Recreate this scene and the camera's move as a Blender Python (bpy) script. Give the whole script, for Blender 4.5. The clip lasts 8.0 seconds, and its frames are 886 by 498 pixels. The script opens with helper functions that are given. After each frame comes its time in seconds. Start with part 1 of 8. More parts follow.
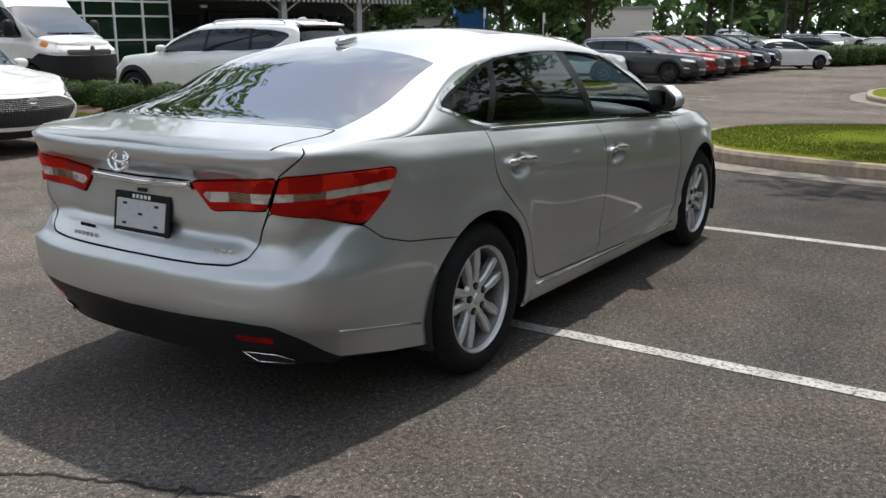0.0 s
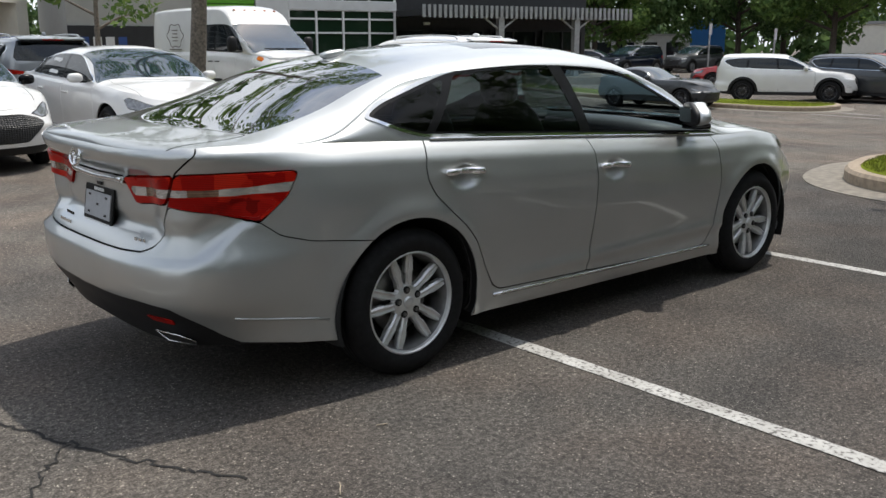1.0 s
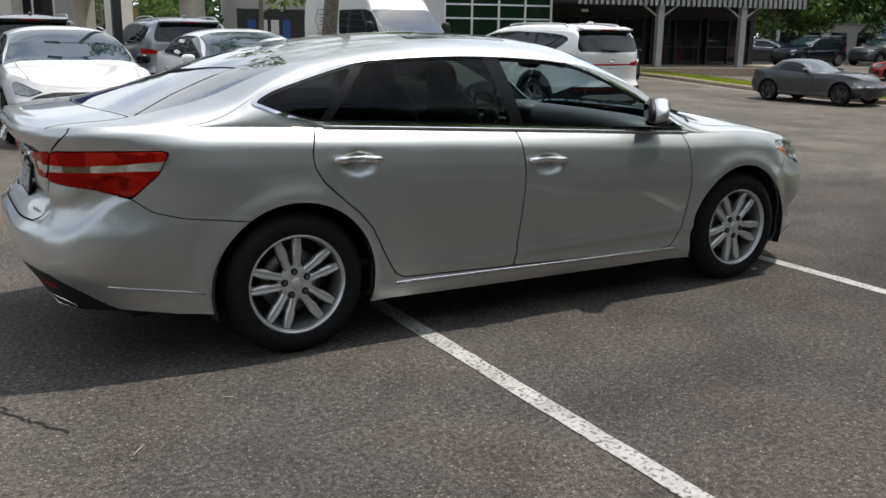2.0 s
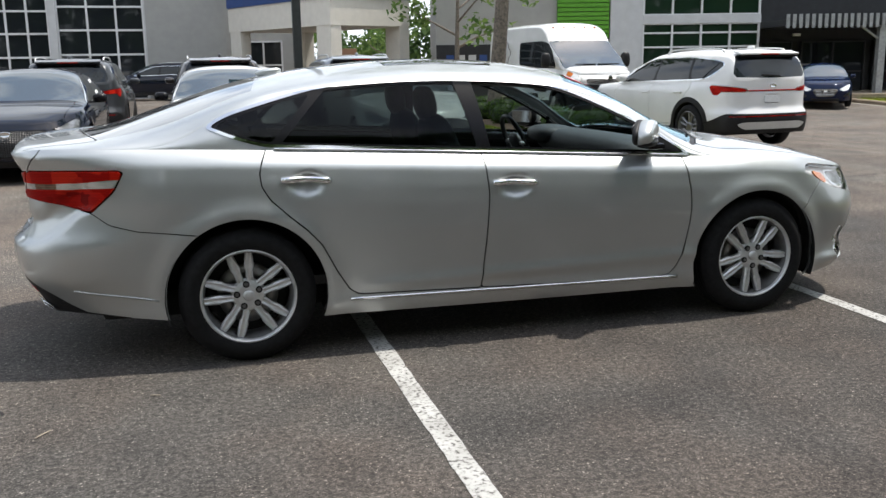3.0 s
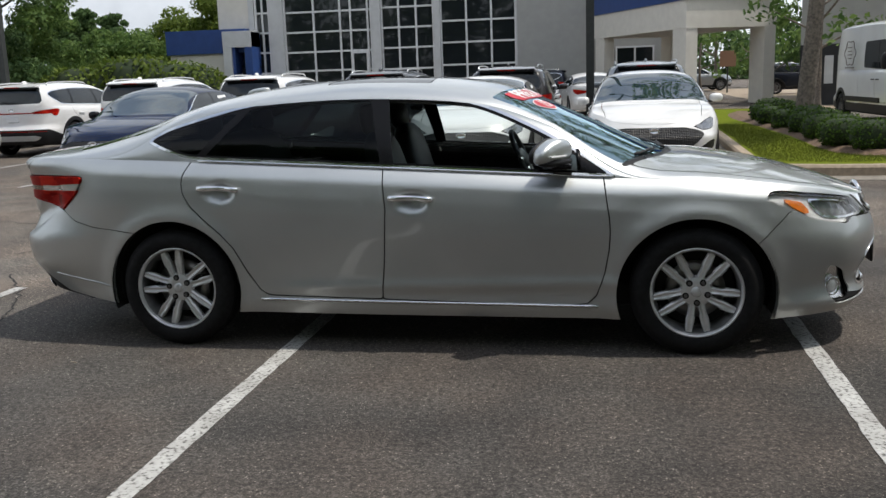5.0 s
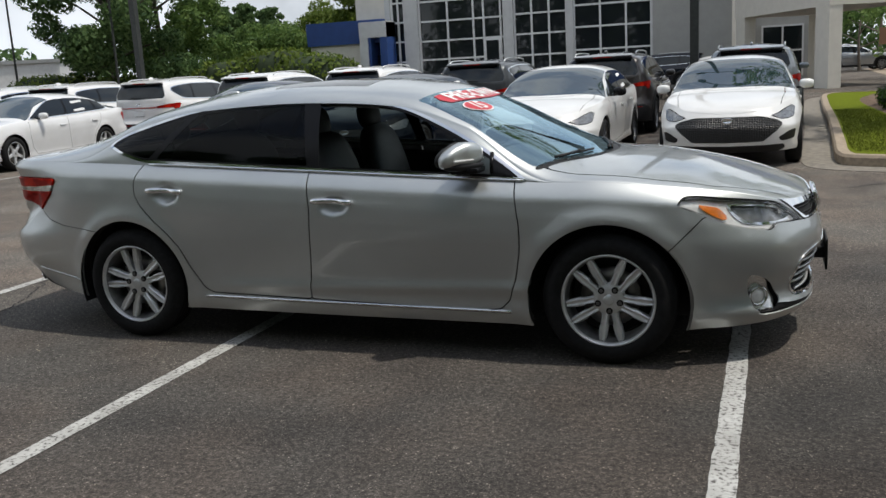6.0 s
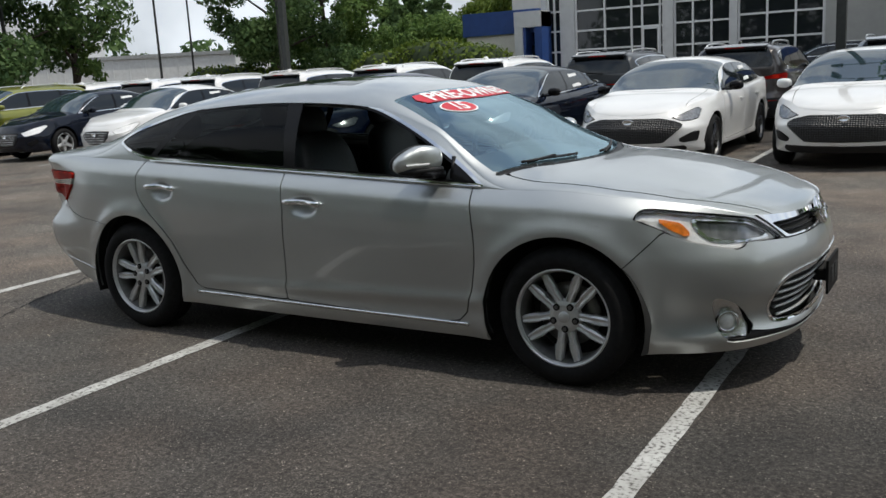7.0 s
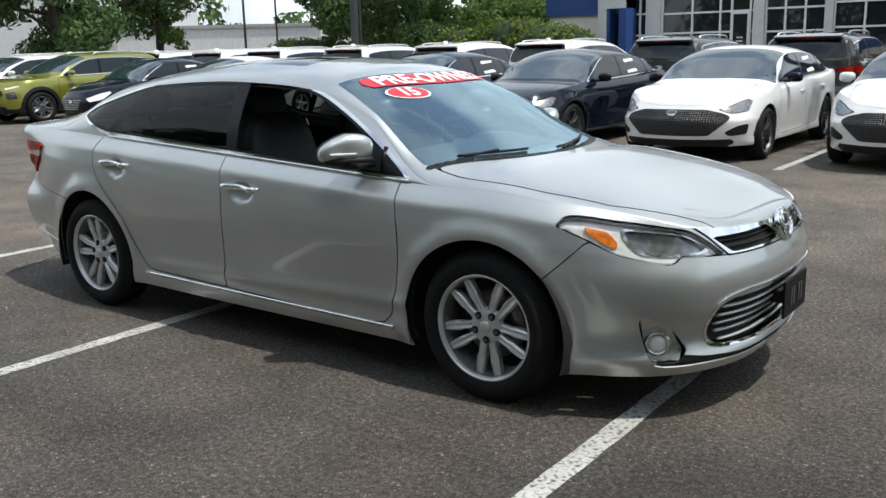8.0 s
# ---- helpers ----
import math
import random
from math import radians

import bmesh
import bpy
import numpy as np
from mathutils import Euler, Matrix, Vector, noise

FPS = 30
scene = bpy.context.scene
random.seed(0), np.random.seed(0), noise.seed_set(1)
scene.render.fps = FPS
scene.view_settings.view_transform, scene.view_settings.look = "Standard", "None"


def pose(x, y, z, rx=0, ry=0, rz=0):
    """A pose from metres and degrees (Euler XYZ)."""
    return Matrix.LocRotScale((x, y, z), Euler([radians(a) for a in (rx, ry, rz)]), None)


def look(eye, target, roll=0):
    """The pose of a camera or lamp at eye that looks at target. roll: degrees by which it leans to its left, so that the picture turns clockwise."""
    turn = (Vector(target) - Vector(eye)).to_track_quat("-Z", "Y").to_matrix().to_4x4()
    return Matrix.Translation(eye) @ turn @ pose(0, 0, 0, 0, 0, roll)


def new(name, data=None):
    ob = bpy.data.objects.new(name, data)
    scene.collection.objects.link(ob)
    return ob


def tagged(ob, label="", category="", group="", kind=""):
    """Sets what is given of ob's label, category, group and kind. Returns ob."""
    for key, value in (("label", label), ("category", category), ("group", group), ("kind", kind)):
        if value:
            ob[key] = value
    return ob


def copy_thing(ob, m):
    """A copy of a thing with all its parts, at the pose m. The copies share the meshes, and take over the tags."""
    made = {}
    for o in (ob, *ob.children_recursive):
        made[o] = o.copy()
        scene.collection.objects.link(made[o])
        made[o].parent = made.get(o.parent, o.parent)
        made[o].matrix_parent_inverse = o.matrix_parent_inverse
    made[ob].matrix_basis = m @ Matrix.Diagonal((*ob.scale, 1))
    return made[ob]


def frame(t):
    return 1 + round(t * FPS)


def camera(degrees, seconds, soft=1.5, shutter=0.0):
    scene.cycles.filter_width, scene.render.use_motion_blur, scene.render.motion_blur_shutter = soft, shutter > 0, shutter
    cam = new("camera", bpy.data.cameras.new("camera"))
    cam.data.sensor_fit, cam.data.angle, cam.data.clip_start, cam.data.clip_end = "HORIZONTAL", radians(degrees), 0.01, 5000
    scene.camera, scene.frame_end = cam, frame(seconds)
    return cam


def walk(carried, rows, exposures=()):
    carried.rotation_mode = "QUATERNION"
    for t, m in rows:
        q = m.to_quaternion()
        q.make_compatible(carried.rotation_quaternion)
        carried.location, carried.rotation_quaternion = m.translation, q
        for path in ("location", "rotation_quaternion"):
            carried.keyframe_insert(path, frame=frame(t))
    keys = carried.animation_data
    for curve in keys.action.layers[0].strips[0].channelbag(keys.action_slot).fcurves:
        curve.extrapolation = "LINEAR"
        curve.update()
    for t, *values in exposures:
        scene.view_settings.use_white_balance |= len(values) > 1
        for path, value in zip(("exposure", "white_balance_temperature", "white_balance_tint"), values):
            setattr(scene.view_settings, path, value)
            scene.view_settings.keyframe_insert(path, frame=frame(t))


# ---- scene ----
cam = camera(52.5, 8.0)
PATH = [
    (0, (-3.142, -2.773, 1.445), (-1.523, -1.700, 0.970), -0.03),
    (0.5, (-2.816, -3.343, 1.467), (-1.323, -2.100, 0.994), 0.08),
    (1, (-2.408, -3.839, 1.435), (-1.122, -2.373, 0.994), 0.02),
    (1.5, (-1.918, -4.285, 1.434), (-0.761, -2.717, 0.984), 0.40),
    (1.7, (-1.717, -4.421, 1.454), (-0.630, -2.807, 0.993), 0.69),
    (2.8, (-0.463, -5.136, 1.477), (0.155, -3.285, 1.04), -0.3),
    (3, (-0.215, -5.223, 1.427), (0.306, -3.335, 1.023), -0.8),
    (3.5, (0.429, -5.411, 1.45), (0.719, -3.473, 1.053), -1.1),
    (4, (1.083, -5.534, 1.461), (1.14, -3.574, 1.065), -1.5),
    (4.5, (1.737, -5.497, 1.471), (1.602, -3.542, 1.072), -1.9),
    (4.7, (1.996, -5.487, 1.442), (1.762, -3.538, 1.056), -2.0),
    (5.8, (3.335, -5.222, 1.46), (2.721, -3.358, 1.074), -2.6),
    (6, (3.57, -5.144, 1.484), (2.882, -3.307, 1.092), -3.2),
    (6.5, (4.025, -4.851, 1.473), (3.18, -3.081, 1.081), -3.3),
    (7, (4.431, -4.532, 1.479), (3.41, -2.859, 1.085), -3.3),
    (7.5, (4.686, -4.185, 1.468), (3.588, -2.565, 1.058), -2.1),
    (8, (4.865, -3.877, 1.479), (3.694, -2.315, 1.046), -1.4),
]
walk(cam, [(t, look(eye, target, roll)) for t, eye, target, roll in PATH],
     [(0, 0.07, 6500, 10), (1, 0.0, 6500, 10), (1.5, -0.10, 6500, 10), (3, 0.37, 6450, 10), (3.5, 0.37, 6450, 10), (4, 0.21, 6450, 10), (4.5, 0.01, 6450, 10),
      (6, -0.32, 6450, 9), (6.5, -0.36, 6450, 9), (7, -0.34, 6400, 8), (7.5, -0.06, 6350, 7), (8, 0.11, 6300, 7)])

# ---- world, sun and exposure ----
SUN_DIR = Vector((0.40, 0.03, 1.0)).normalized()      # towards the sun
world = bpy.data.worlds.new("sky")
scene.world = world
world.use_nodes = True
wn, wl = world.node_tree.nodes, world.node_tree.links
wn.clear()
sky = wn.new("ShaderNodeTexSky")
sky.sky_type = "NISHITA"
sky.sun_disc = False
sky.sun_elevation = math.asin(SUN_DIR.z)
sky.sun_rotation = math.atan2(SUN_DIR.x, SUN_DIR.y)
sky.dust_density = 2.0
cloud = wn.new("ShaderNodeTexNoise")
cloud.inputs["Scale"].default_value = 2.6
cloud.inputs["Detail"].default_value = 7.0
cloud.inputs["Roughness"].default_value = 0.55
ramp = wn.new("ShaderNodeValToRGB")
ramp.color_ramp.elements[0].color = (0.22, 0.22, 0.22, 1)
ramp.color_ramp.elements[0].position, ramp.color_ramp.elements[1].position = 0.30, 0.43
shade = wn.new("ShaderNodeValToRGB")
shade.color_ramp.elements[0].color = (7.2, 7.6, 8.1, 1)
shade.color_ramp.elements[1].color = (2.9, 3.15, 3.5, 1)
shade.color_ramp.elements[0].position, shade.color_ramp.elements[1].position = 0.48, 0.74
wmix = wn.new("ShaderNodeMix")
wmix.data_type = "RGBA"
bg = wn.new("ShaderNodeBackground")
bg.inputs["Strength"].default_value = 0.16
wout = wn.new("ShaderNodeOutputWorld")
# more cloud towards the horizon, bluer overhead
wtc = wn.new("ShaderNodeTexCoord")
wxyz = wn.new("ShaderNodeSeparateXYZ")
wsub = wn.new("ShaderNodeMath")
wsub.operation = "MULTIPLY_ADD"
wsub.inputs[1].default_value = -0.20
wl.new(wtc.outputs["Generated"], wxyz.inputs["Vector"])
wl.new(wxyz.outputs["Z"], wsub.inputs[0])
wl.new(cloud.outputs["Fac"], wsub.inputs[2])
wl.new(wsub.outputs["Value"], ramp.inputs["Fac"])
wl.new(cloud.outputs["Fac"], shade.inputs["Fac"])
wl.new(ramp.outputs["Color"], wmix.inputs["Factor"])
wl.new(sky.outputs["Color"], wmix.inputs["A"])
wl.new(shade.outputs["Color"], wmix.inputs["B"])
wl.new(wmix.outputs["Result"], bg.inputs["Color"])
wl.new(bg.outputs["Background"], wout.inputs["Surface"])
sun_data = bpy.data.lights.new("sun", "SUN")
sun_data.energy, sun_data.angle, sun_data.color = 3.8, radians(1.0), (1.0, 0.94, 0.85)
sun = new("sun", sun_data)
sun.matrix_world = look(SUN_DIR * 60, (0, 0, 0))
scene.view_settings.exposure = 0.0

# ---- materials ----
def nodes_of(name):
    m = bpy.data.materials.new(name)
    m.use_nodes = True
    nt = m.node_tree
    return m, nt, nt.nodes["Principled BSDF"], nt.nodes["Material Output"]


def noise_mix(nt, scale, colours, detail=6.0, lo=0.35, hi=0.65, coord="Object"):
    """A colour that wanders between those given, on object coordinates."""
    tc = nt.nodes.new("ShaderNodeTexCoord")
    n = nt.nodes.new("ShaderNodeTexNoise")
    n.inputs["Scale"].default_value, n.inputs["Detail"].default_value = scale, detail
    r = nt.nodes.new("ShaderNodeValToRGB")
    e = r.color_ramp.elements
    e[0].position, e[1].position = lo, hi
    e[0].color, e[1].color = (*colours[0], 1), (*colours[-1], 1)
    for k, c in enumerate(colours[1:-1], 1):
        e.new(lo + (hi - lo) * k / (len(colours) - 1)).color = (*c, 1)
    nt.links.new(tc.outputs[coord], n.inputs["Vector"])
    nt.links.new(n.outputs["Fac"], r.inputs["Fac"])
    return r.outputs["Color"], n.outputs["Fac"], tc.outputs[coord]


def multiply(nt, a, b, fac=1.0, mode="MULTIPLY"):
    m = nt.nodes.new("ShaderNodeMix")
    m.data_type, m.blend_type = "RGBA", mode
    m.inputs["Factor"].default_value = fac
    nt.links.new(a, m.inputs["A"])
    nt.links.new(b, m.inputs["B"])
    return m.outputs["Result"]


def bump(nt, height, bsdf, strength=0.3, distance=0.01):
    b = nt.nodes.new("ShaderNodeBump")
    b.inputs["Strength"].default_value, b.inputs["Distance"].default_value = strength, distance
    nt.links.new(height, b.inputs["Height"])
    nt.links.new(b.outputs["Normal"], bsdf.inputs["Normal"])


def plain(name, colour, rough=0.5, metal=0.0, coat=0.0, grain=0.06, scale=30.0, relief=0.0, spec=0.5):
    """A surface of one colour with a fine uneven grain."""
    m, nt, b, _ = nodes_of(name)
    dark = tuple(c * (1 - grain) for c in colour)
    light = tuple(min(1.0, c * (1 + grain)) for c in colour)
    col, fac, _ = noise_mix(nt, scale, (dark, light))
    nt.links.new(col, b.inputs["Base Color"])
    b.inputs["Roughness"].default_value, b.inputs["Metallic"].default_value = rough, metal
    b.inputs["Coat Weight"].default_value, b.inputs["Coat Roughness"].default_value = coat, 0.03
    b.inputs["Specular IOR Level"].default_value = spec
    if relief:
        bump(nt, fac, b, relief, 0.004)
    return m


def paint(name, colour, metal=0.0, rough=0.4, flake=0.0, coat=1.0, spec=0.5):
    """Car paint under clear lacquer; flake: how much the metal grains glitter."""
    m, nt, b, _ = nodes_of(name)
    col, fac, co = noise_mix(nt, 900.0, (tuple(c * (1 - flake) for c in colour), tuple(min(1, c * (1 + flake)) for c in colour)), 1.0)
    dust, dfac, _ = noise_mix(nt, 2.5, ((0.93, 0.93, 0.93), (1, 1, 1)), 5.0)
    nt.links.new(multiply(nt, col, dust), b.inputs["Base Color"])
    b.inputs["Metallic"].default_value, b.inputs["Roughness"].default_value = metal, rough
    b.inputs["Specular IOR Level"].default_value = spec
    b.inputs["Coat Weight"].default_value, b.inputs["Coat Roughness"].default_value = coat, 0.04
    return m


def glass(name, tint, gloss=1.0, ior=2.0):
    """A pane: clear or tinted, with a mirror sheen that grows at grazing angles."""
    m, nt, b, out = nodes_of(name)
    nt.nodes.remove(b)
    tr, gl, mx, lw = (nt.nodes.new(k) for k in ("ShaderNodeBsdfTransparent", "ShaderNodeBsdfGlossy", "ShaderNodeMixShader", "ShaderNodeLayerWeight"))
    tr.inputs["Color"].default_value = (*tint, 1)
    gl.inputs["Roughness"].default_value = 0.015
    gl.inputs["Color"].default_value = (*gloss, 1) if isinstance(gloss, tuple) else (gloss, gloss, gloss, 1)
    lw.inputs["Blend"].default_value = 0.5
    f0 = ((ior - 1) / (ior + 1)) ** 2
    grow, sheen = nt.nodes.new("ShaderNodeMath"), nt.nodes.new("ShaderNodeMath")
    grow.operation, sheen.operation = "POWER", "MULTIPLY_ADD"
    grow.inputs[1].default_value = 4.0
    sheen.inputs[1].default_value, sheen.inputs[2].default_value = 1 - f0, f0
    nt.links.new(lw.outputs["Facing"], grow.inputs[0])
    nt.links.new(grow.outputs["Value"], sheen.inputs[0])
    nt.links.new(sheen.outputs["Value"], mx.inputs["Fac"])
    nt.links.new(tr.outputs["BSDF"], mx.inputs[1])
    nt.links.new(gl.outputs["BSDF"], mx.inputs[2])
    nt.links.new(mx.outputs["Shader"], out.inputs["Surface"])
    return m


def asphalt_material():
    """Worn asphalt: pale stones in dark binder, blotches of wear, paler lanes, and a darker patch by the car's nose."""
    m, nt, b, _ = nodes_of("asphalt")
    tc = nt.nodes.new("ShaderNodeTexCoord")
    vo = nt.nodes.new("ShaderNodeTexVoronoi")
    vo.inputs["Scale"].default_value = 180.0
    nt.links.new(tc.outputs["Object"], vo.inputs["Vector"])
    sr = nt.nodes.new("ShaderNodeValToRGB")
    e = sr.color_ramp.elements
    e[0].position, e[1].position = 0.0, 1.0
    e[0].color, e[1].color = (0.050, 0.046, 0.042, 1), (0.36, 0.335, 0.30, 1)
    e.new(0.55).color = (0.083, 0.077, 0.072, 1)
    e.new(0.82).color = (0.117, 0.109, 0.101, 1)
    e.new(0.975).color = (0.135, 0.126, 0.116, 1)
    sep = nt.nodes.new("ShaderNodeSeparateColor")
    nt.links.new(vo.outputs["Color"], sep.inputs["Color"])
    nt.links.new(sep.outputs["Red"], sr.inputs["Fac"])
    fine, ff, _ = noise_mix(nt, 42.0, ((0.56, 0.56, 0.56), (1.36, 1.35, 1.34)), 8.0, 0.34, 0.68)
    mid, mf, _ = noise_mix(nt, 2.3, ((0.80, 0.80, 0.805), (1.0, 0.99, 0.98), (1.11, 1.10, 1.08)), 8.0, 0.33, 0.67)
    big, bf, _ = noise_mix(nt, 0.42, ((0.72, 0.71, 0.71), (0.95, 0.94, 0.93), (1.15, 1.14, 1.12)), 7.0, 0.34, 0.66)
    c = multiply(nt, multiply(nt, multiply(nt, sr.outputs["Color"], fine), mid), big)
    # dark pits where the binder has worn away, in patches
    pit, _, _ = noise_mix(nt, 120.0, ((0.34, 0.34, 0.35), (1.0, 1.0, 1.0)), 3.0, 0.40, 0.50)
    where, wf, _ = noise_mix(nt, 1.3, ((0, 0, 0), (1, 1, 1)), 5.0, 0.40, 0.62)
    pm = nt.nodes.new("ShaderNodeMix")
    pm.data_type, pm.blend_type = "RGBA", "MULTIPLY"
    nt.links.new(where, pm.inputs["Factor"])
    nt.links.new(c, pm.inputs["A"])
    nt.links.new(pit, pm.inputs["B"])
    c = pm.outputs["Result"]
    tone, _, _ = noise_mix(nt, 0.9, ((1.0, 1.03, 1.04), (1.05, 0.99, 0.95)), 4.0, 0.4, 0.6)
    c = multiply(nt, c, tone)
    # paler over the lanes and behind the car, darker in a patch by its nose
    xyz = nt.nodes.new("ShaderNodeSeparateXYZ")
    nt.links.new(tc.outputs["Object"], xyz.inputs["Vector"])
    wob = nt.nodes.new("ShaderNodeTexNoise")
    wob.inputs["Scale"].default_value, wob.inputs["Detail"].default_value = 1.1, 6.0
    nt.links.new(tc.outputs["Object"], wob.inputs["Vector"])

    def ramp(sock, lo, hi):
        r = nt.nodes.new("ShaderNodeMapRange")
        r.interpolation_type = "SMOOTHSTEP"
        r.inputs["From Min"].default_value, r.inputs["From Max"].default_value = lo, hi
        nt.links.new(sock, r.inputs["Value"])
        return r.outputs["Result"]

    def math2(op, a, b2):
        q = nt.nodes.new("ShaderNodeMath")
        q.operation = op
        for k, v in enumerate((a, b2)):
            if isinstance(v, float):
                q.inputs[k].default_value = v
            else:
                nt.links.new(v, q.inputs[k])
        return q.outputs["Value"]

    xw = math2("ADD", xyz.outputs["X"], math2("MULTIPLY", wob.outputs["Fac"], 2.4))
    yw = math2("ADD", xyz.outputs["Y"], math2("MULTIPLY", wob.outputs["Fac"], 1.2))
    lane = math2("MAXIMUM", math2("MAXIMUM", ramp(yw, 1.6, 3.6), ramp(xw, 7.2, 10.5)), ramp(xw, 0.5, -0.9))
    lm = nt.nodes.new("ShaderNodeMix")
    lm.data_type, lm.blend_type = "RGBA", "MULTIPLY"
    nt.links.new(lane, lm.inputs["Factor"])
    nt.links.new(c, lm.inputs["A"])
    lm.inputs["B"].default_value = (1.78, 1.73, 1.66, 1)
    c = lm.outputs["Result"]
    bay = math2("MULTIPLY", math2("MULTIPLY", ramp(xw, 3.2, 4.7), ramp(yw, 0.9, -0.8)), ramp(xw, 8.2, 6.4))
    dm = nt.nodes.new("ShaderNodeMix")
    dm.data_type, dm.blend_type = "RGBA", "MULTIPLY"
    nt.links.new(bay, dm.inputs["Factor"])
    nt.links.new(c, dm.inputs["A"])
    dm.inputs["B"].default_value = (0.66, 0.65, 0.64, 1)
    nt.links.new(dm.outputs["Result"], b.inputs["Base Color"])
    b.inputs["Roughness"].default_value = 0.88
    b.inputs["Specular IOR Level"].default_value = 0.3
    h = math2("ADD", math2("MULTIPLY", sep.outputs["Red"], 0.7), ff)
    bump(nt, h, b, 0.9, 0.008)
    return m


def leaves_material(name, colours):
    m, nt, b, out = nodes_of(name)
    g = nt.nodes.new("ShaderNodeNewGeometry")
    r = nt.nodes.new("ShaderNodeValToRGB")
    r.color_ramp.elements[0].color, r.color_ramp.elements[1].color = (*colours[0], 1), (*colours[-1], 1)
    r.color_ramp.elements.new(0.5).color = (*colours[1], 1)
    nt.links.new(g.outputs["Random Per Island"], r.inputs["Fac"])
    nt.links.new(r.outputs["Color"], b.inputs["Base Color"])
    b.inputs["Roughness"].default_value = 0.6
    b.inputs["Specular IOR Level"].default_value = 0.2
    t = nt.nodes.new("ShaderNodeBsdfTranslucent")
    mx = nt.nodes.new("ShaderNodeMixShader")
    mx.inputs["Fac"].default_value = 0.42
    nt.links.new(r.outputs["Color"], t.inputs["Color"])
    nt.links.new(b.outputs["BSDF"], mx.inputs[1])
    nt.links.new(t.outputs["BSDF"], mx.inputs[2])
    nt.links.new(mx.outputs["Shader"], out.inputs["Surface"])
    return m


def line_material():
    """Road paint worn through to the stones in places."""
    m, nt, b, _ = nodes_of("worn_line_paint")
    col, ff, _ = noise_mix(nt, 55.0, ((0.10, 0.095, 0.09), (0.40, 0.40, 0.38), (0.50, 0.50, 0.48)), 8.0, 0.35, 0.54)
    big, bf, _ = noise_mix(nt, 5.0, ((0.72, 0.71, 0.70), (1.0, 1.0, 1.0)), 6.0)
    nt.links.new(multiply(nt, col, big), b.inputs["Base Color"])
    b.inputs["Roughness"].default_value = 0.8
    bump(nt, ff, b, 0.5, 0.004)
    return m


ASPHALT = asphalt_material()
LINE = line_material()
CONCRETE = plain("concrete", (0.31, 0.25, 0.185), 0.9, grain=0.18, scale=14, relief=0.3)
GUTTER = plain("gutter_concrete", (0.20, 0.18, 0.15), 0.9, grain=0.2, scale=10, relief=0.3)
GRASS = plain("grass_soil", (0.12, 0.15, 0.014), 0.95, grain=0.2, scale=22, relief=0.3, spec=0.03)
MULCH = plain("mulch", (0.13, 0.085, 0.055), 0.95, grain=0.4, scale=30, relief=0.8)
SILVER = paint("silver_paint", (0.505, 0.53, 0.53), 0.84, 0.42, 0.10, 1.0)
SILVER.node_tree.nodes["Principled BSDF"].inputs["Coat IOR"].default_value = 1.62
P_WHITE = paint("white_paint", (0.78, 0.78, 0.77), 0.0, 0.3)
P_PEARL = paint("pearl_white_paint", (0.77, 0.775, 0.775), 0.0, 0.3)
P_BLACK = paint("black_paint", (0.006, 0.009, 0.018), 0.0, 0.6, 0.0, 0.9, 0.0)
P_BLUE = paint("dark_blue_paint", (0.004, 0.010, 0.036), 0.0, 0.6, 0.0, 0.8, 0.0)
P_GREY = paint("grey_paint", (0.042, 0.047, 0.052), 0.3, 0.45, 0.0, 0.7)
P_SILVERGREY = paint("silver_grey_paint", (0.30, 0.32, 0.34), 0.6, 0.35)
P_RED = paint("red_paint", (0.35, 0.012, 0.015), 0.35, 0.3)
P_GREEN = paint("olive_green_paint", (0.22, 0.23, 0.03), 0.35, 0.3)
P_BROWN = paint("dark_brown_paint", (0.05, 0.042, 0.04), 0.4, 0.3)
BLACKPLASTIC = plain("black_plastic", (0.011, 0.011, 0.012), 0.5, grain=0.2, scale=120, spec=0.3)
GLOSSBLACK = plain("gloss_black", (0.005, 0.005, 0.006), 0.25, spec=0.2)
DARK = plain("dark_inner_metal", (0.008, 0.008, 0.008), 0.8)
RUBBER = plain("tyre_rubber", (0.009, 0.009, 0.0095), 0.8, grain=0.25, scale=40, spec=0.25)
CHROME = plain("chrome", (0.80, 0.81, 0.82), 0.07, 1.0, grain=0.02)
ALLOY = plain("silver_alloy", (0.63, 0.64, 0.64), 0.36, 0.58, 0.2, grain=0.05)
DARKALLOY = plain("dark_alloy", (0.05, 0.05, 0.055), 0.3, 0.7, 0.4)
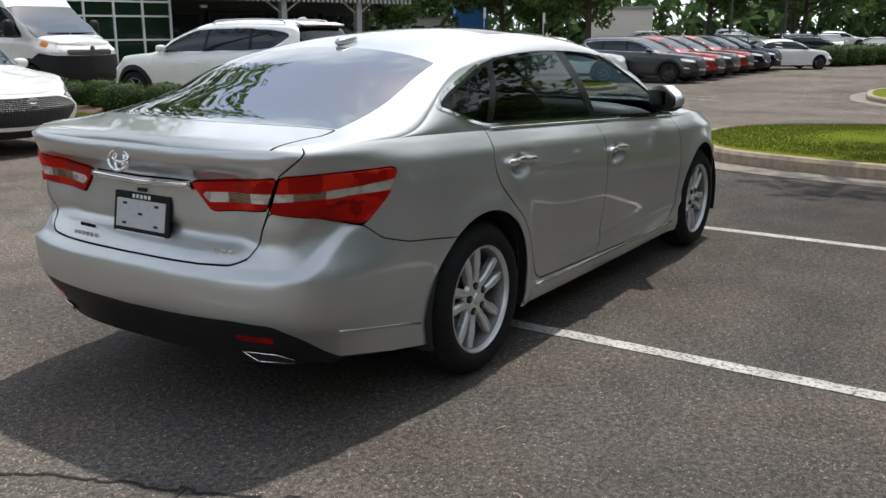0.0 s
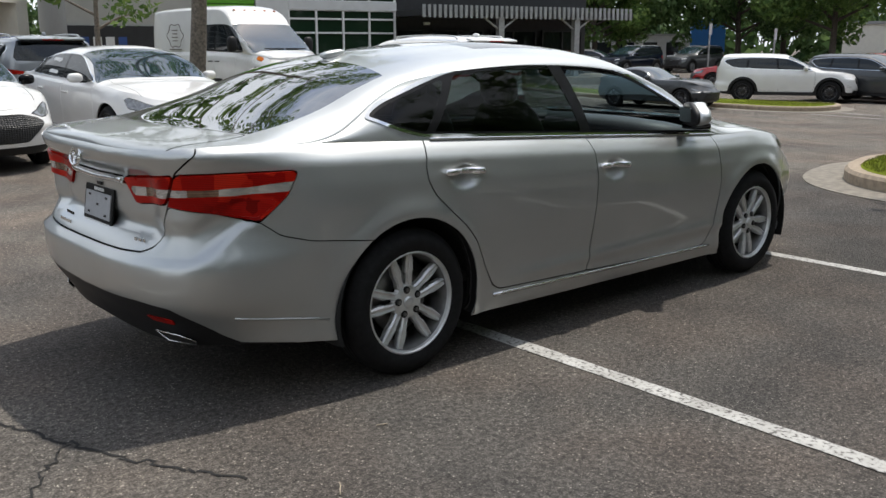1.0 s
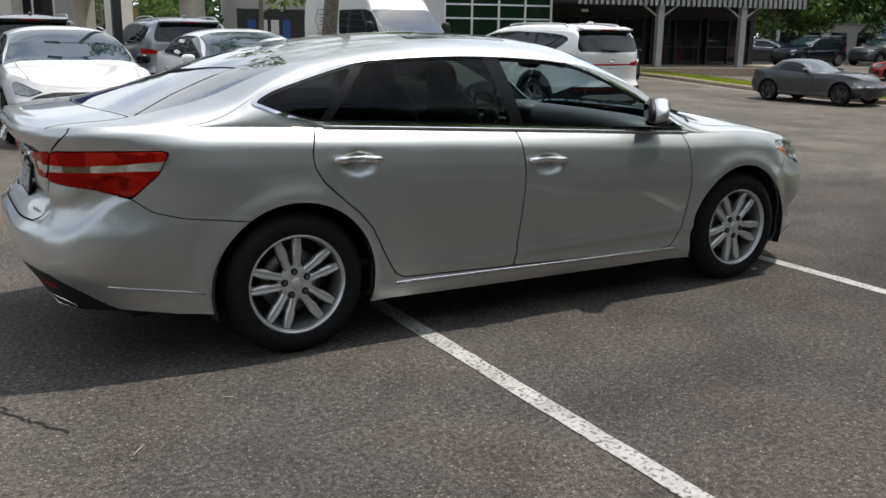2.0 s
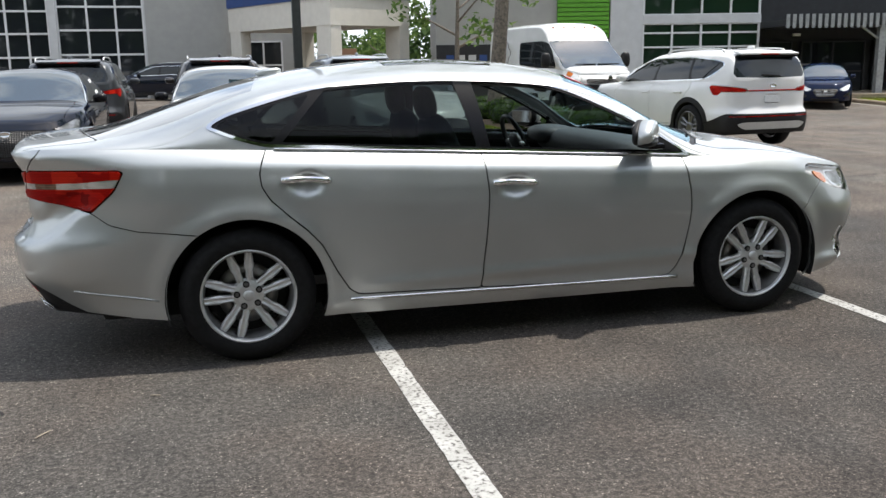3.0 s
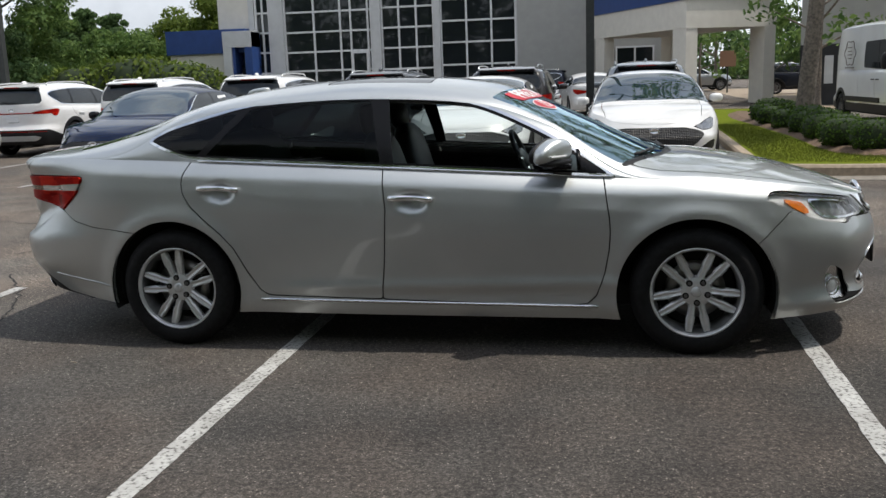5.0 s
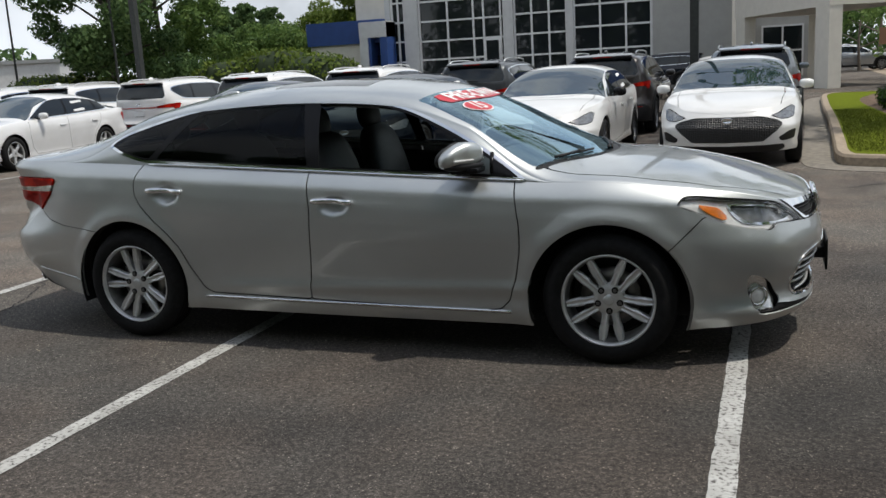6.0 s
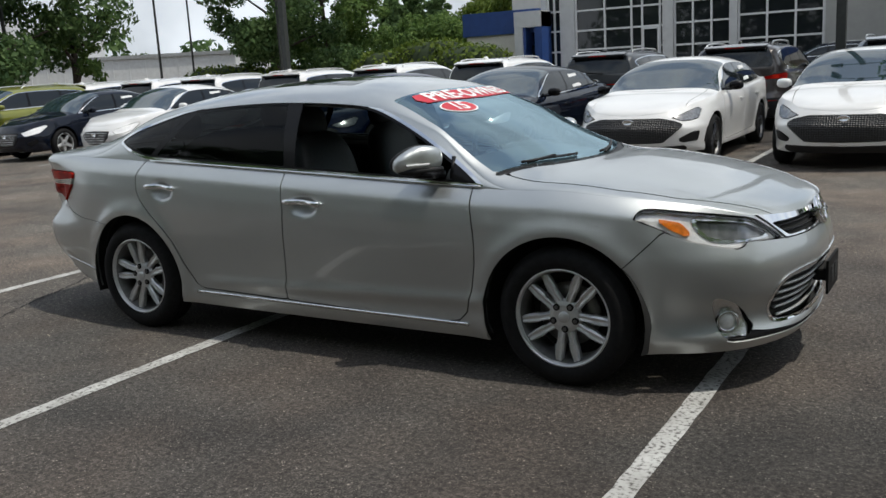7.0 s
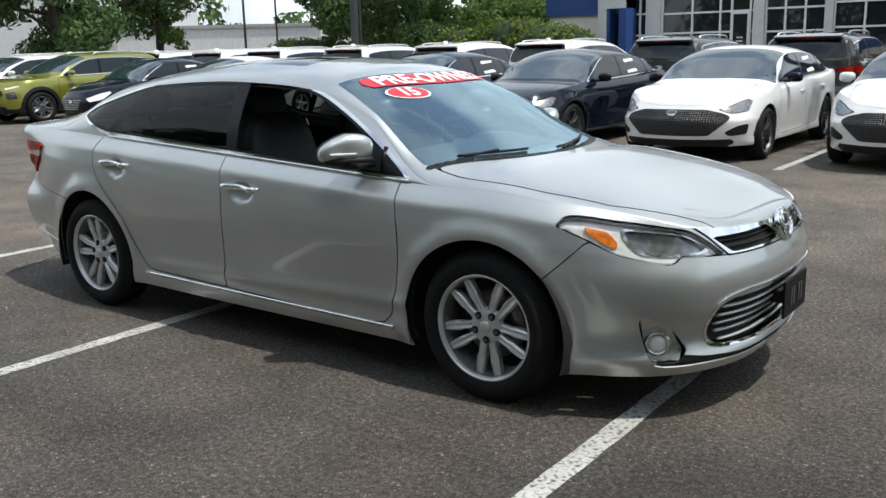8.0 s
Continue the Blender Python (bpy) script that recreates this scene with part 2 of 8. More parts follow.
def chambered(name, colours, scale, rough, metal=0.0, coat=0.4, spec=0.35, ribs=45.0):
    """A lamp lens over boxy chambers of several tones, finely ribbed along its length."""
    m, nt, b, _ = nodes_of(name)
    tc = nt.nodes.new("ShaderNodeTexCoord")
    vo = nt.nodes.new("ShaderNodeTexVoronoi")
    vo.distance = "CHEBYCHEV"
    vo.inputs["Scale"].default_value = scale
    nt.links.new(tc.outputs["Object"], vo.inputs["Vector"])
    r = nt.nodes.new("ShaderNodeValToRGB")
    e = r.color_ramp.elements
    e[0].position, e[1].position = 0.1, 0.9
    e[0].color, e[1].color = (*colours[0], 1), (*colours[-1], 1)
    for k, c in enumerate(colours[1:-1], 1):
        e.new(0.1 + 0.8 * k / (len(colours) - 1)).color = (*c, 1)
    nt.links.new(vo.outputs["Color"], r.inputs["Fac"])
    wv = nt.nodes.new("ShaderNodeTexWave")
    wv.bands_direction = "Z"
    wv.inputs["Scale"].default_value, wv.inputs["Distortion"].default_value = ribs, 0.6
    nt.links.new(tc.outputs["Object"], wv.inputs["Vector"])
    r2 = nt.nodes.new("ShaderNodeValToRGB")
    r2.color_ramp.elements[0].color, r2.color_ramp.elements[1].color = (0.62, 0.62, 0.62, 1), (1, 1, 1, 1)
    nt.links.new(wv.outputs["Fac"], r2.inputs["Fac"])
    nt.links.new(multiply(nt, r.outputs["Color"], r2.outputs["Color"]), b.inputs["Base Color"])
    b.inputs["Roughness"].default_value, b.inputs["Metallic"].default_value = rough, metal
    b.inputs["Coat Weight"].default_value, b.inputs["Coat Roughness"].default_value = coat, 0.03
    b.inputs["Specular IOR Level"].default_value = spec
    return m


LAMPRED = chambered("red_lens", ((0.28, 0.004, 0.003), (0.48, 0.010, 0.005), (0.66, 0.030, 0.012)), 9.0, 0.30, 0.0, 0.06, 0.08)
LAMPDARKRED = chambered("dark_red_lens", ((0.22, 0.004, 0.003), (0.50, 0.012, 0.007)), 18.0, 0.3, 0.0, 0.06, 0.08)
LAMPBRIGHT = plain("satin_chrome", (0.70, 0.70, 0.70), 0.22, 0.9, grain=0.08)
LAMPCLEAR = plain("clear_lamp", (0.86, 0.86, 0.85), 0.18, 0.15, coat=0.6, grain=0.10, scale=40)
LAMPSMOKE = chambered("ribbed_smoky_lamp", ((0.13, 0.07, 0.045), (0.30, 0.20, 0.14), (0.20, 0.12, 0.08)), 22.0, 0.18, 0.4, 0.4, 0.4, 30.0)
LAMPRIBBED = chambered("ribbed_clear_lamp", ((0.30, 0.29, 0.27), (0.78, 0.77, 0.74), (0.48, 0.46, 0.43)), 26.0, 0.14, 0.35, 0.4, 0.5, 52.0)
# pale lamp end; a faint green reflection is put into its colours
LAMPEND = chambered("greenish_lamp_end", ((0.66, 0.68, 0.64), (0.90, 0.91, 0.88), (0.78, 0.80, 0.76)), 30.0, 0.16, 0.7, 0.6, 0.5, 60.0)
LAMPGREY = plain("smoky_lamp", (0.12, 0.125, 0.13), 0.10, 0.6, coat=0.6, grain=0.35, scale=25)
LAMPSILVER = plain("silvery_lamp", (0.22, 0.225, 0.23), 0.15, 0.6, coat=0.6, grain=0.4, scale=30)
AMBER = plain("amber_lens", (0.75, 0.20, 0.02), 0.15, coat=1.0, grain=0.2, scale=60)
GLASSCLEAR = glass("window_glass", (0.80, 0.86, 0.84), 1.0, 1.5)
# the blue in the sheen's colour stands in for reflected blue sky
GLASSSCREEN = glass("windscreen_glass", (0.66, 0.82, 0.86), (0.68, 0.90, 1.0), 3.2)
GLASSLENS = glass("lamp_lens", (0.95, 0.95, 0.95), 1.0, 1.5)
GLASSTINT = glass("tinted_glass", (0.18, 0.215, 0.21), 0.65, 1.33)
GLASSREAR = glass("rear_tinted_glass", (0.10, 0.11, 0.11), 1.0, 3.9)
GLASSQUARTER = glass("quarter_tinted_glass", (0.10, 0.11, 0.11), 0.65, 1.42)
GLASSFAR = plain("dark_car_glass", (0.010, 0.014, 0.017), 0.04, spec=0.5)
SCREENFAR = plain("car_windscreen_glass", (0.018, 0.034, 0.042), 0.03)
SCREENFAR.node_tree.nodes["Principled BSDF"].inputs["IOR"].default_value = 2.6
LEATHER = plain("black_leather", (0.022, 0.021, 0.021), 0.5, grain=0.2, scale=80, relief=0.2)
TRIMGREY = plain("grey_interior_plastic", (0.06, 0.06, 0.062), 0.55, grain=0.15, scale=90)
# darker than the rim: shade inside the barrel is put into the colour
BARREL = plain("dusty_alloy_barrel", (0.22, 0.22, 0.22), 0.45, 0.6, grain=0.2, scale=20)
NUT = plain("dark_steel_nut", (0.16, 0.16, 0.16), 0.35, 0.8)
DISC = plain("brake_disc", (0.30, 0.29, 0.28), 0.4, 0.9)
WHITEPAPER = plain("white_paper", (0.75, 0.76, 0.76), 0.7)

def mesh_grille_material():
    """Black grille of small raised lozenges."""
    m, nt, b, _ = nodes_of("black_mesh_grille")
    tc = nt.nodes.new("ShaderNodeTexCoord")
    mp = nt.nodes.new("ShaderNodeMapping")
    mp.inputs["Scale"].default_value = (0.0, 1.0, 1.4)
    vo = nt.nodes.new("ShaderNodeTexVoronoi")
    vo.inputs["Scale"].default_value, vo.inputs["Randomness"].default_value = 34.0, 0.25
    r = nt.nodes.new("ShaderNodeValToRGB")
    r.color_ramp.elements[0].color, r.color_ramp.elements[1].color = (0.008, 0.008, 0.009, 1), (0.003, 0.003, 0.003, 1)
    r.color_ramp.elements[0].position, r.color_ramp.elements[1].position = 0.30, 0.55
    nt.links.new(tc.outputs["Object"], mp.inputs["Vector"])
    nt.links.new(mp.outputs["Vector"], vo.inputs["Vector"])
    nt.links.new(vo.outputs["Distance"], r.inputs["Fac"])
    nt.links.new(r.outputs["Color"], b.inputs["Base Color"])
    b.inputs["Roughness"].default_value = 0.4
    bump(nt, vo.outputs["Distance"], b, 0.8, 0.02)
    return m


MESHGRILLE = mesh_grille_material()

# ---- building helpers ----
def mesh_from(name, verts, faces, smooth=True):
    me = bpy.data.meshes.new(name)
    me.from_pydata([tuple(map(float, v)) for v in verts], [], [tuple(int(i) for i in f) for f in faces])
    if smooth:
        me.polygons.foreach_set("use_smooth", [True] * len(me.polygons))
    me.update()
    return me


def attach(name, me, material, parent=None, label="", m=None):
    """A mesh object under a thing or under a part."""
    ob = new(name, me)
    if material and not me.materials:
        me.materials.append(material)
    if parent is not None:
        ob.parent = parent
    if m is not None:
        ob.matrix_basis = m
    if label:
        ob["label"] = label
    return ob


def part(name, bm, material, parent=None, label="", smooth=False, m=None):
    me = bpy.data.meshes.new(name)
    bmesh.ops.recalc_face_normals(bm, faces=bm.faces)
    bm.to_mesh(me)
    bm.free()
    if smooth:
        me.polygons.foreach_set("use_smooth", [True] * len(me.polygons))
    return attach(name, me, material, parent, label, m)


def root(name, m, label, category, group="", kind=""):
    ob = new(name)
    ob.empty_display_size = 0.2
    ob.matrix_basis = m
    return tagged(ob, label, category, group, kind)


def add_box(bm, centre, size, bevel=0.0, m=None, segments=2):
    r = bmesh.ops.create_cube(bm, size=1.0)
    vs = r["verts"]
    bmesh.ops.scale(bm, vec=size, verts=vs)
    if bevel:
        es = list({e for v in vs for e in v.link_edges})
        vs = list({v for f in bmesh.ops.bevel(bm, geom=es, offset=bevel, segments=segments, affect="EDGES", profile=0.6)["faces"] for v in f.verts} | {v for v in vs if v.is_valid})
    bmesh.ops.translate(bm, vec=centre, verts=vs)
    if m is not None:
        bmesh.ops.transform(bm, matrix=m, verts=vs)
    return vs


def box_bm(centre, size, bevel=0.0, m=None):
    bm = bmesh.new()
    add_box(bm, centre, size, bevel, m)
    return bm


def add_tube(bm, a, b, r0, r1=None, n=10, caps=True):
    """A round bar from a to b."""
    a, b = Vector(a), Vector(b)
    d = b - a
    q = d.to_track_quat("Z", "Y").to_matrix().to_4x4()
    r = bmesh.ops.create_cone(bm, cap_ends=caps, segments=n, radius1=r0, radius2=r0 if r1 is None else r1, depth=d.length)
    bmesh.ops.transform(bm, matrix=Matrix.Translation((a + b) / 2) @ q, verts=r["verts"])
    return r["verts"]


def tube_bm(a, b, r0, r1=None, n=10):
    bm = bmesh.new()
    add_tube(bm, a, b, r0, r1, n)
    return bm


def prism(bm, outline, z0, z1):
    """A straight-sided body over a plan outline."""
    lo = [bm.verts.new((x, y, z0)) for x, y in outline]
    hi = [bm.verts.new((x, y, z1)) for x, y in outline]
    n = len(outline)
    for k in range(n):
        bm.faces.new((lo[k], lo[(k + 1) % n], hi[(k + 1) % n], hi[k]))
    bm.faces.new(hi)
    bm.faces.new(lo[::-1])


def lathe(profile, n=40, axis="y"):
    """Vertices and faces of a profile of (r, a) turned about an axis."""
    vs, fs, k = [], [], len(profile)
    for i in range(n):
        c, s = math.cos(2 * math.pi * i / n), math.sin(2 * math.pi * i / n)
        for r, a in profile:
            vs.append((r * c, a, r * s) if axis == "y" else (r * c, r * s, a))
    for i in range(n):
        for j in range(k - 1):
            a, b = i * k + j, ((i + 1) % n) * k + j
            fs.append((a, b, b + 1, a + 1))
    return vs, fs


def spline(points, n=10):
    """A smooth line through the points."""
    p = [np.array(q, float) for q in points]
    p = [2 * p[0] - p[1]] + p + [2 * p[-1] - p[-2]]
    out = []
    for a, b, c, d in zip(p, p[1:], p[2:], p[3:]):
        for k in range(n):
            t = k / n
            out.append(0.5 * (2 * b + (c - a) * t + (2 * a - 5 * b + 4 * c - d) * t * t + (3 * b - a - 3 * c + d) * t**3))
    return np.array(out + [p[-2]])


def loop(points, n=6, corner=()):
    """A closed smooth outline; corners named in corner stay sharp."""
    p, m = [np.array(q, float) for q in points], len(points)
    out = []
    for i in range(m):
        b, c = p[i], p[(i + 1) % m]
        a = 2 * b - c if i in corner else p[i - 1]
        d = 2 * c - b if (i + 1) % m in corner else p[(i + 2) % m]
        for k in range(n):
            t = k / n
            out.append(0.5 * (2 * b + (c - a) * t + (2 * a - 5 * b + 4 * c - d) * t * t + (3 * b - a - 3 * c + d) * t**3))
    return np.array(out)


def rounded(points, r=0.03, n=4):
    """A closed outline with straight sides and rounded corners."""
    p, out = [np.array(q, float) for q in points], []
    for i in range(len(p)):
        a, b, c = p[i - 1], p[i], p[(i + 1) % len(p)]
        ra = min(r, 0.45 * np.linalg.norm(a - b), 0.45 * np.linalg.norm(c - b))
        s, e = b + ra * (a - b) / np.linalg.norm(a - b), b + ra * (c - b) / np.linalg.norm(c - b)
        for k in range(n + 1):
            t = k / n
            out.append((1 - t) ** 2 * s + 2 * t * (1 - t) * b + t * t * e)
    return np.array(out)


def outside(q, poly):
    """Signed distance of plane points from a closed outline, negative inside."""
    a, b = poly, np.roll(poly, -1, 0)
    d = b - a
    best = np.full(len(q), 1e9)
    inside = np.zeros(len(q), bool)
    for (ax, ay), (dx, dy) in zip(a, d):
        l2 = dx * dx + dy * dy + 1e-12
        t = np.clip(((q[:, 0] - ax) * dx + (q[:, 1] - ay) * dy) / l2, 0, 1)
        best = np.minimum(best, np.hypot(q[:, 0] - ax - t * dx, q[:, 1] - ay - t * dy))
        cross = ((ay > q[:, 1]) != (ay + dy > q[:, 1])) & (q[:, 0] < dx * (q[:, 1] - ay) / (dy if abs(dy) > 1e-12 else 1e-12) + ax)
        inside ^= cross
    return np.where(inside, -best, best)


class Shell:
    """A curved skin that can be cut along outlines into panels. Each vertex carries its chart values."""

    def __init__(self, verts, chart, faces):
        self.v, self.a = [np.array(v, float) for v in verts], [np.array(c, float) for c in chart]
        self.f, self.tag = [tuple(f) for f in faces], ["body"] * len(faces)

    def split(self, field, only, name):
        val = field(np.array(self.a))
        val = np.where(np.abs(val) < 1e-6, 1e-6, val)
        val = list(val)
        made, faces, tags = {}, [], []
        for f, t in zip(self.f, self.tag):
            if t not in only:
                faces.append(f), tags.append(t)
                continue
            neg = [val[i] < 0 for i in f]
            if all(neg):
                faces.append(f), tags.append(name)
                continue
            if not any(neg):
                faces.append(f), tags.append(t)
                continue
            ins, out = [], []
            for i, j in zip(f, f[1:] + f[:1]):
                (ins if val[i] < 0 else out).append(i)
                if (val[i] < 0) != (val[j] < 0):
                    key = (min(i, j), max(i, j))
                    if key not in made:
                        w = val[i] / (val[i] - val[j])
                        made[key] = len(self.v)
                        self.v.append(self.v[i] * (1 - w) + self.v[j] * w)
                        self.a.append(self.a[i] * (1 - w) + self.a[j] * w)
                        val.append(1e-6)
                    ins.append(made[key]), out.append(made[key])
            if len(ins) > 2:
                faces.append(tuple(ins)), tags.append(name)
            if len(out) > 2:
                faces.append(tuple(out)), tags.append(t)
        self.f, self.tag = faces, tags

    def carve(self, field, name, gap=0.003, only=("body",), rest="gap"):
        self.split(lambda a: field(a) - gap, only, "between")
        self.split(lambda a: field(a) + gap, ("between",), name)
        self.tag = [rest if t == "between" else t for t in self.tag]

    def panel(self, names, sides="both", rim=0.012, push=0.0):
        """Vertices and faces of the named pieces: on the right, the left or both, with edges turned inwards."""
        faces = [f for f, t in zip(self.f, self.tag) if t in names]
        used = sorted({i for f in faces for i in f})
        at = {i: k for k, i in enumerate(used)}
        v = np.array([self.v[i] for i in used]).reshape(-1, 3)
        f = [tuple(at[i] for i in q) for q in faces]
        f = [q for q in f if len({tuple(np.round(v[i], 5)) for i in q}) > 2]
        if sides != "right":
            mv, mf = v * (1, -1, 1), [q[::-1] for q in f]
            if sides == "left":
                v, f = mv, mf
            else:
                n, v0 = len(v), v
                same = np.abs(v0[:, 1]) < 1e-4
                f = f + [tuple(i if same[i] else i + n for i in q) for q in mf]
                v = np.concatenate([v0, mv])
        if not len(f):
            return v, f
        nor = np.zeros_like(v)
        for q in f:
            c = np.zeros(3)
            p0 = v[q[0]]
            for i, j in zip(q[1:], q[2:]):
                c += np.cross(v[i] - p0, v[j] - p0)
            for i in q:
                nor[i] += c
        nor /= np.linalg.norm(nor, axis=1, keepdims=True) + 1e-12
        v = v + push * nor
        if rim:
            seen = {}
            for q in f:
                for i, j in zip(q, q[1:] + q[:1]):
                    seen[(i, j)] = 1
            open_edges = [(i, j) for i, j in seen if (j, i) not in seen]
            base, extra, new_f = len(v), [], []
            for i, j in open_edges:
                k = base + len(extra)
                extra += [v[i], v[j], v[j] - rim * nor[j], v[i] - rim * nor[i]]
                new_f.append((k + 1, k, k + 3, k + 2))
            if extra:
                v, f = np.concatenate([v, np.array(extra)]), f + new_f
        return v, f


def smooth01(a, b, x):
    t = np.clip((x - a) / (b - a), 0, 1)
    return t * t * (3 - 2 * t)


def curve(points):
    xs, ys = zip(*points)
    dense = spline(points, 12)
    return lambda x: np.interp(x, dense[:, 0], dense[:, 1])


class Body:
    """The skin of a car. x runs forward from the rear axle, z up from the ground; the right half is built and mirrored.
    wall: from sill to shoulder, charted by (run round the plan, height); top: from shoulder over the roof to the middle."""

    def __init__(self, s, step=0.03, levels=34, across=30):
        plan = spline(s["plan"], 16)
        run = np.r_[0, np.cumsum(np.hypot(*np.diff(plan, axis=0).T))]
        k = np.argmin(np.abs(plan[:, 0] - s["mid"]))
        run += plan[k, 0] - run[k]
        n = int((run[-1] - run[0]) / step) + 1
        u = np.linspace(run[0], run[-1], n)
        px, py = np.interp(u, run, plan[:, 0]), np.interp(u, run, plan[:, 1])
        tx, ty = np.gradient(px, u), np.gradient(py, u)
        l = np.hypot(tx, ty)
        nx, ny = -ty / l, tx / l                      # outward, on the side where y is positive
        nx[0], ny[0], nx[-1], ny[-1] = -1, 0, 1, 0
        self.u, self.run, self.plan, self.s = u, run, plan, s
        zt = s["shoulder"](u)
        zb = s["sill"](u)
        wr = 1 - smooth01(s["rear_blend"][0], s["rear_blend"][1], u)
        wf = smooth01(s["front_blend"][0], s["front_blend"][1], u)
        t = np.linspace(0, 1, levels)
        z = zb[:, None] + (zt - zb)[:, None] * t[None]
        q = zt[:, None] - z
        ds = np.interp(z, *zip(*s["side_low"])) + np.interp(q, *zip(*s["side_top"]))
        dr = np.interp(z, *map(np.array, zip(*spline(s["rear"], 6))))
        df = np.interp(z, *map(np.array, zip(*spline(s["front"], 6))))
        d = wr[:, None] * dr + wf[:, None] * df + (1 - wr - wf)[:, None] * ds
        for cx, cz, r, h in s["flares"]:
            rr = np.hypot(px[:, None] - cx, z - cz)
            d -= h * np.exp(-(((rr - r) / 0.055) ** 2)) * (np.abs(px - cx) < 0.6)[:, None]
        if "dent" in s:
            d = d + s["dent"](u[:, None] + 0 * z, z)
        x = px[:, None] - nx[:, None] * d
        y = np.maximum(py[:, None] - ny[:, None] * d, 0)
        y[0], y[-1] = 0, 0
        self.grid = (x, y, z)
        verts, chart, faces = [], [], []
        for i in range(n):
            for j in range(levels):
                verts.append((x[i, j], -y[i, j], z[i, j]))
                chart.append((u[i], z[i, j], x[i, j], -y[i, j]))
        for i in range(n - 1):
            for j in range(levels - 1):
                a, b = i * levels + j, (i + 1) * levels + j
                faces.append((a, b, b + 1, a + 1))
        self.wall = Shell(verts, chart, faces)
        # the top
        sx, sy, sz = x[:, -1], y[:, -1], z[:, -1]
        keep = [0]
        for i in range(1, n):
            if sx[i] > sx[keep[-1]] + 1e-3:
                keep.append(i)
        if keep[-1] != n - 1:
            keep[-1] = n - 1
        sx, sy, sz = sx[keep], sy[keep], sz[keep]
        h = np.maximum(s["ridge"](sx) - sz, 0) * smooth01(0.0, 0.5, sy)
        rho = s["glass_part"] * smooth01(0.12, 0.34, h)
        self.sec = (sx, sy, sz, h, rho)
        verts, chart, faces = [], [], []
        ns, nt = int(across * 0.45), int(across * 0.7)
        k = ns + nt + 1
        for x0, y0, z0, hh, ro in zip(sx, sy, sz, h, rho):
            rail_y, rail_z = y0 - s["tumble"] * ro * hh - s["ledge"] * min(1, ro * 3), z0 + ro * hh
            for j in range(ns):
                w = j / ns
                bow = 0.022 * math.sin(math.pi * w) * min(1, ro * 1.5)
                yy = y0 + (rail_y - y0) * w + bow
                verts.append((x0, -yy, z0 + (rail_z - z0) * w))
                chart.append((x0, z0 + (rail_z - z0) * w, w, -yy))
            for j in range(nt + 1):
                ang = math.pi / 2 * (j / nt)
                w = math.cos(ang) ** 1.0
                zz = rail_z + (z0 + hh - rail_z) * (1 - w ** s["top_p"]) ** (1 / s["top_q"])
                yy = rail_y * w
                if j == nt:
                    yy = 0.0
                verts.append((x0, -yy, zz))
                chart.append((x0, zz, 1 + j / nt, -yy))
        for i in range(len(sx) - 1):
            for j in range(k - 1):
                a, b = i * k + j, (i + 1) * k + j
                faces.append((a, b, b + 1, a + 1))
        self.top = Shell(verts, chart, faces)

    def top_at(self, x, y):
        """The height of the top over a place in the plan."""
        y0, z0, hh, ro = (float(np.interp(x, self.sec[0], c)) for c in self.sec[1:])
        s = self.s
        ry, rz = y0 - s["tumble"] * ro * hh - s["ledge"] * min(1, ro * 3), z0 + ro * hh
        w = min(0.999, abs(y) / ry)
        return rz + (z0 + hh - rz) * (1 - w ** s["top_p"]) ** (1 / s["top_q"])

    def at(self, u, z, out=0.0):
        """A point on the right side of the wall, out metres in front of it."""
        i = int(np.clip(np.searchsorted(self.u, u) - 1, 0, len(self.u) - 2))
        w = (u - self.u[i]) / (self.u[i + 1] - self.u[i])
        q = []
        for k in (i, i + 1):
            q.append([np.interp(z, self.grid[2][k], self.grid[c][k]) for c in (0, 1)])
        p = np.array(q[0]) * (1 - w) + np.array(q[1]) * w
        d = np.array(q[1]) - np.array(q[0])
        n = np.array((-d[1], d[0])) / (np.hypot(*d) + 1e-9)
        p = p + n * out
        return Vector((p[0], -p[1], z))


def on_wall(poly):
    return lambda a: outside(a[:, :2], poly)


def on_wall_x(poly):
    return lambda a: outside(a[:, [2, 1]], poly)


def on_side(poly, grow=0.0):
    return lambda a: np.maximum(outside(a[:, :2], poly) - grow, (a[:, 2] - 1.0) * 0.3)


def on_top(poly, grow=0.0):
    return lambda a: np.maximum(outside(a[:, [0, 3]], poly) - grow, (0.93 - a[:, 2]) * 0.3)


def disc_field(cx, cz, r, flat=-1.0):
    return lambda a: np.maximum(np.hypot(a[:, 2] - cx, a[:, 1] - cz) - r, flat - a[:, 1])

# ---- ground ----
def step01(a, b, x):
    t = min(1.0, max(0.0, (x - a) / (b - a)))
    return t * t * (3 - 2 * t)


def lie(x, y):
    """The height of the ground: level round the car, falling gently towards the far lot in the east."""
    return -0.45 * step01(6.5, 21, x) * (1 - 0.6 * step01(13, 24, y))


def terrain(name, xs, ys, z, mat, label):
    """A sheet that follows the ground: xs along each row, from ys."""
    v = [(x, y, lie(x, y) + z) for k, y in enumerate(ys) for x in (xs(y) if callable(xs) else xs)]
    n = len(v) // len(ys)
    f = [(k * n + i, k * n + i + 1, (k + 1) * n + i + 1, (k + 1) * n + i) for k in range(len(ys) - 1) for i in range(n - 1)]
    return tagged(attach(name, mesh_from(name, v, f), mat), label, name.replace("_", " "), kind="structure")


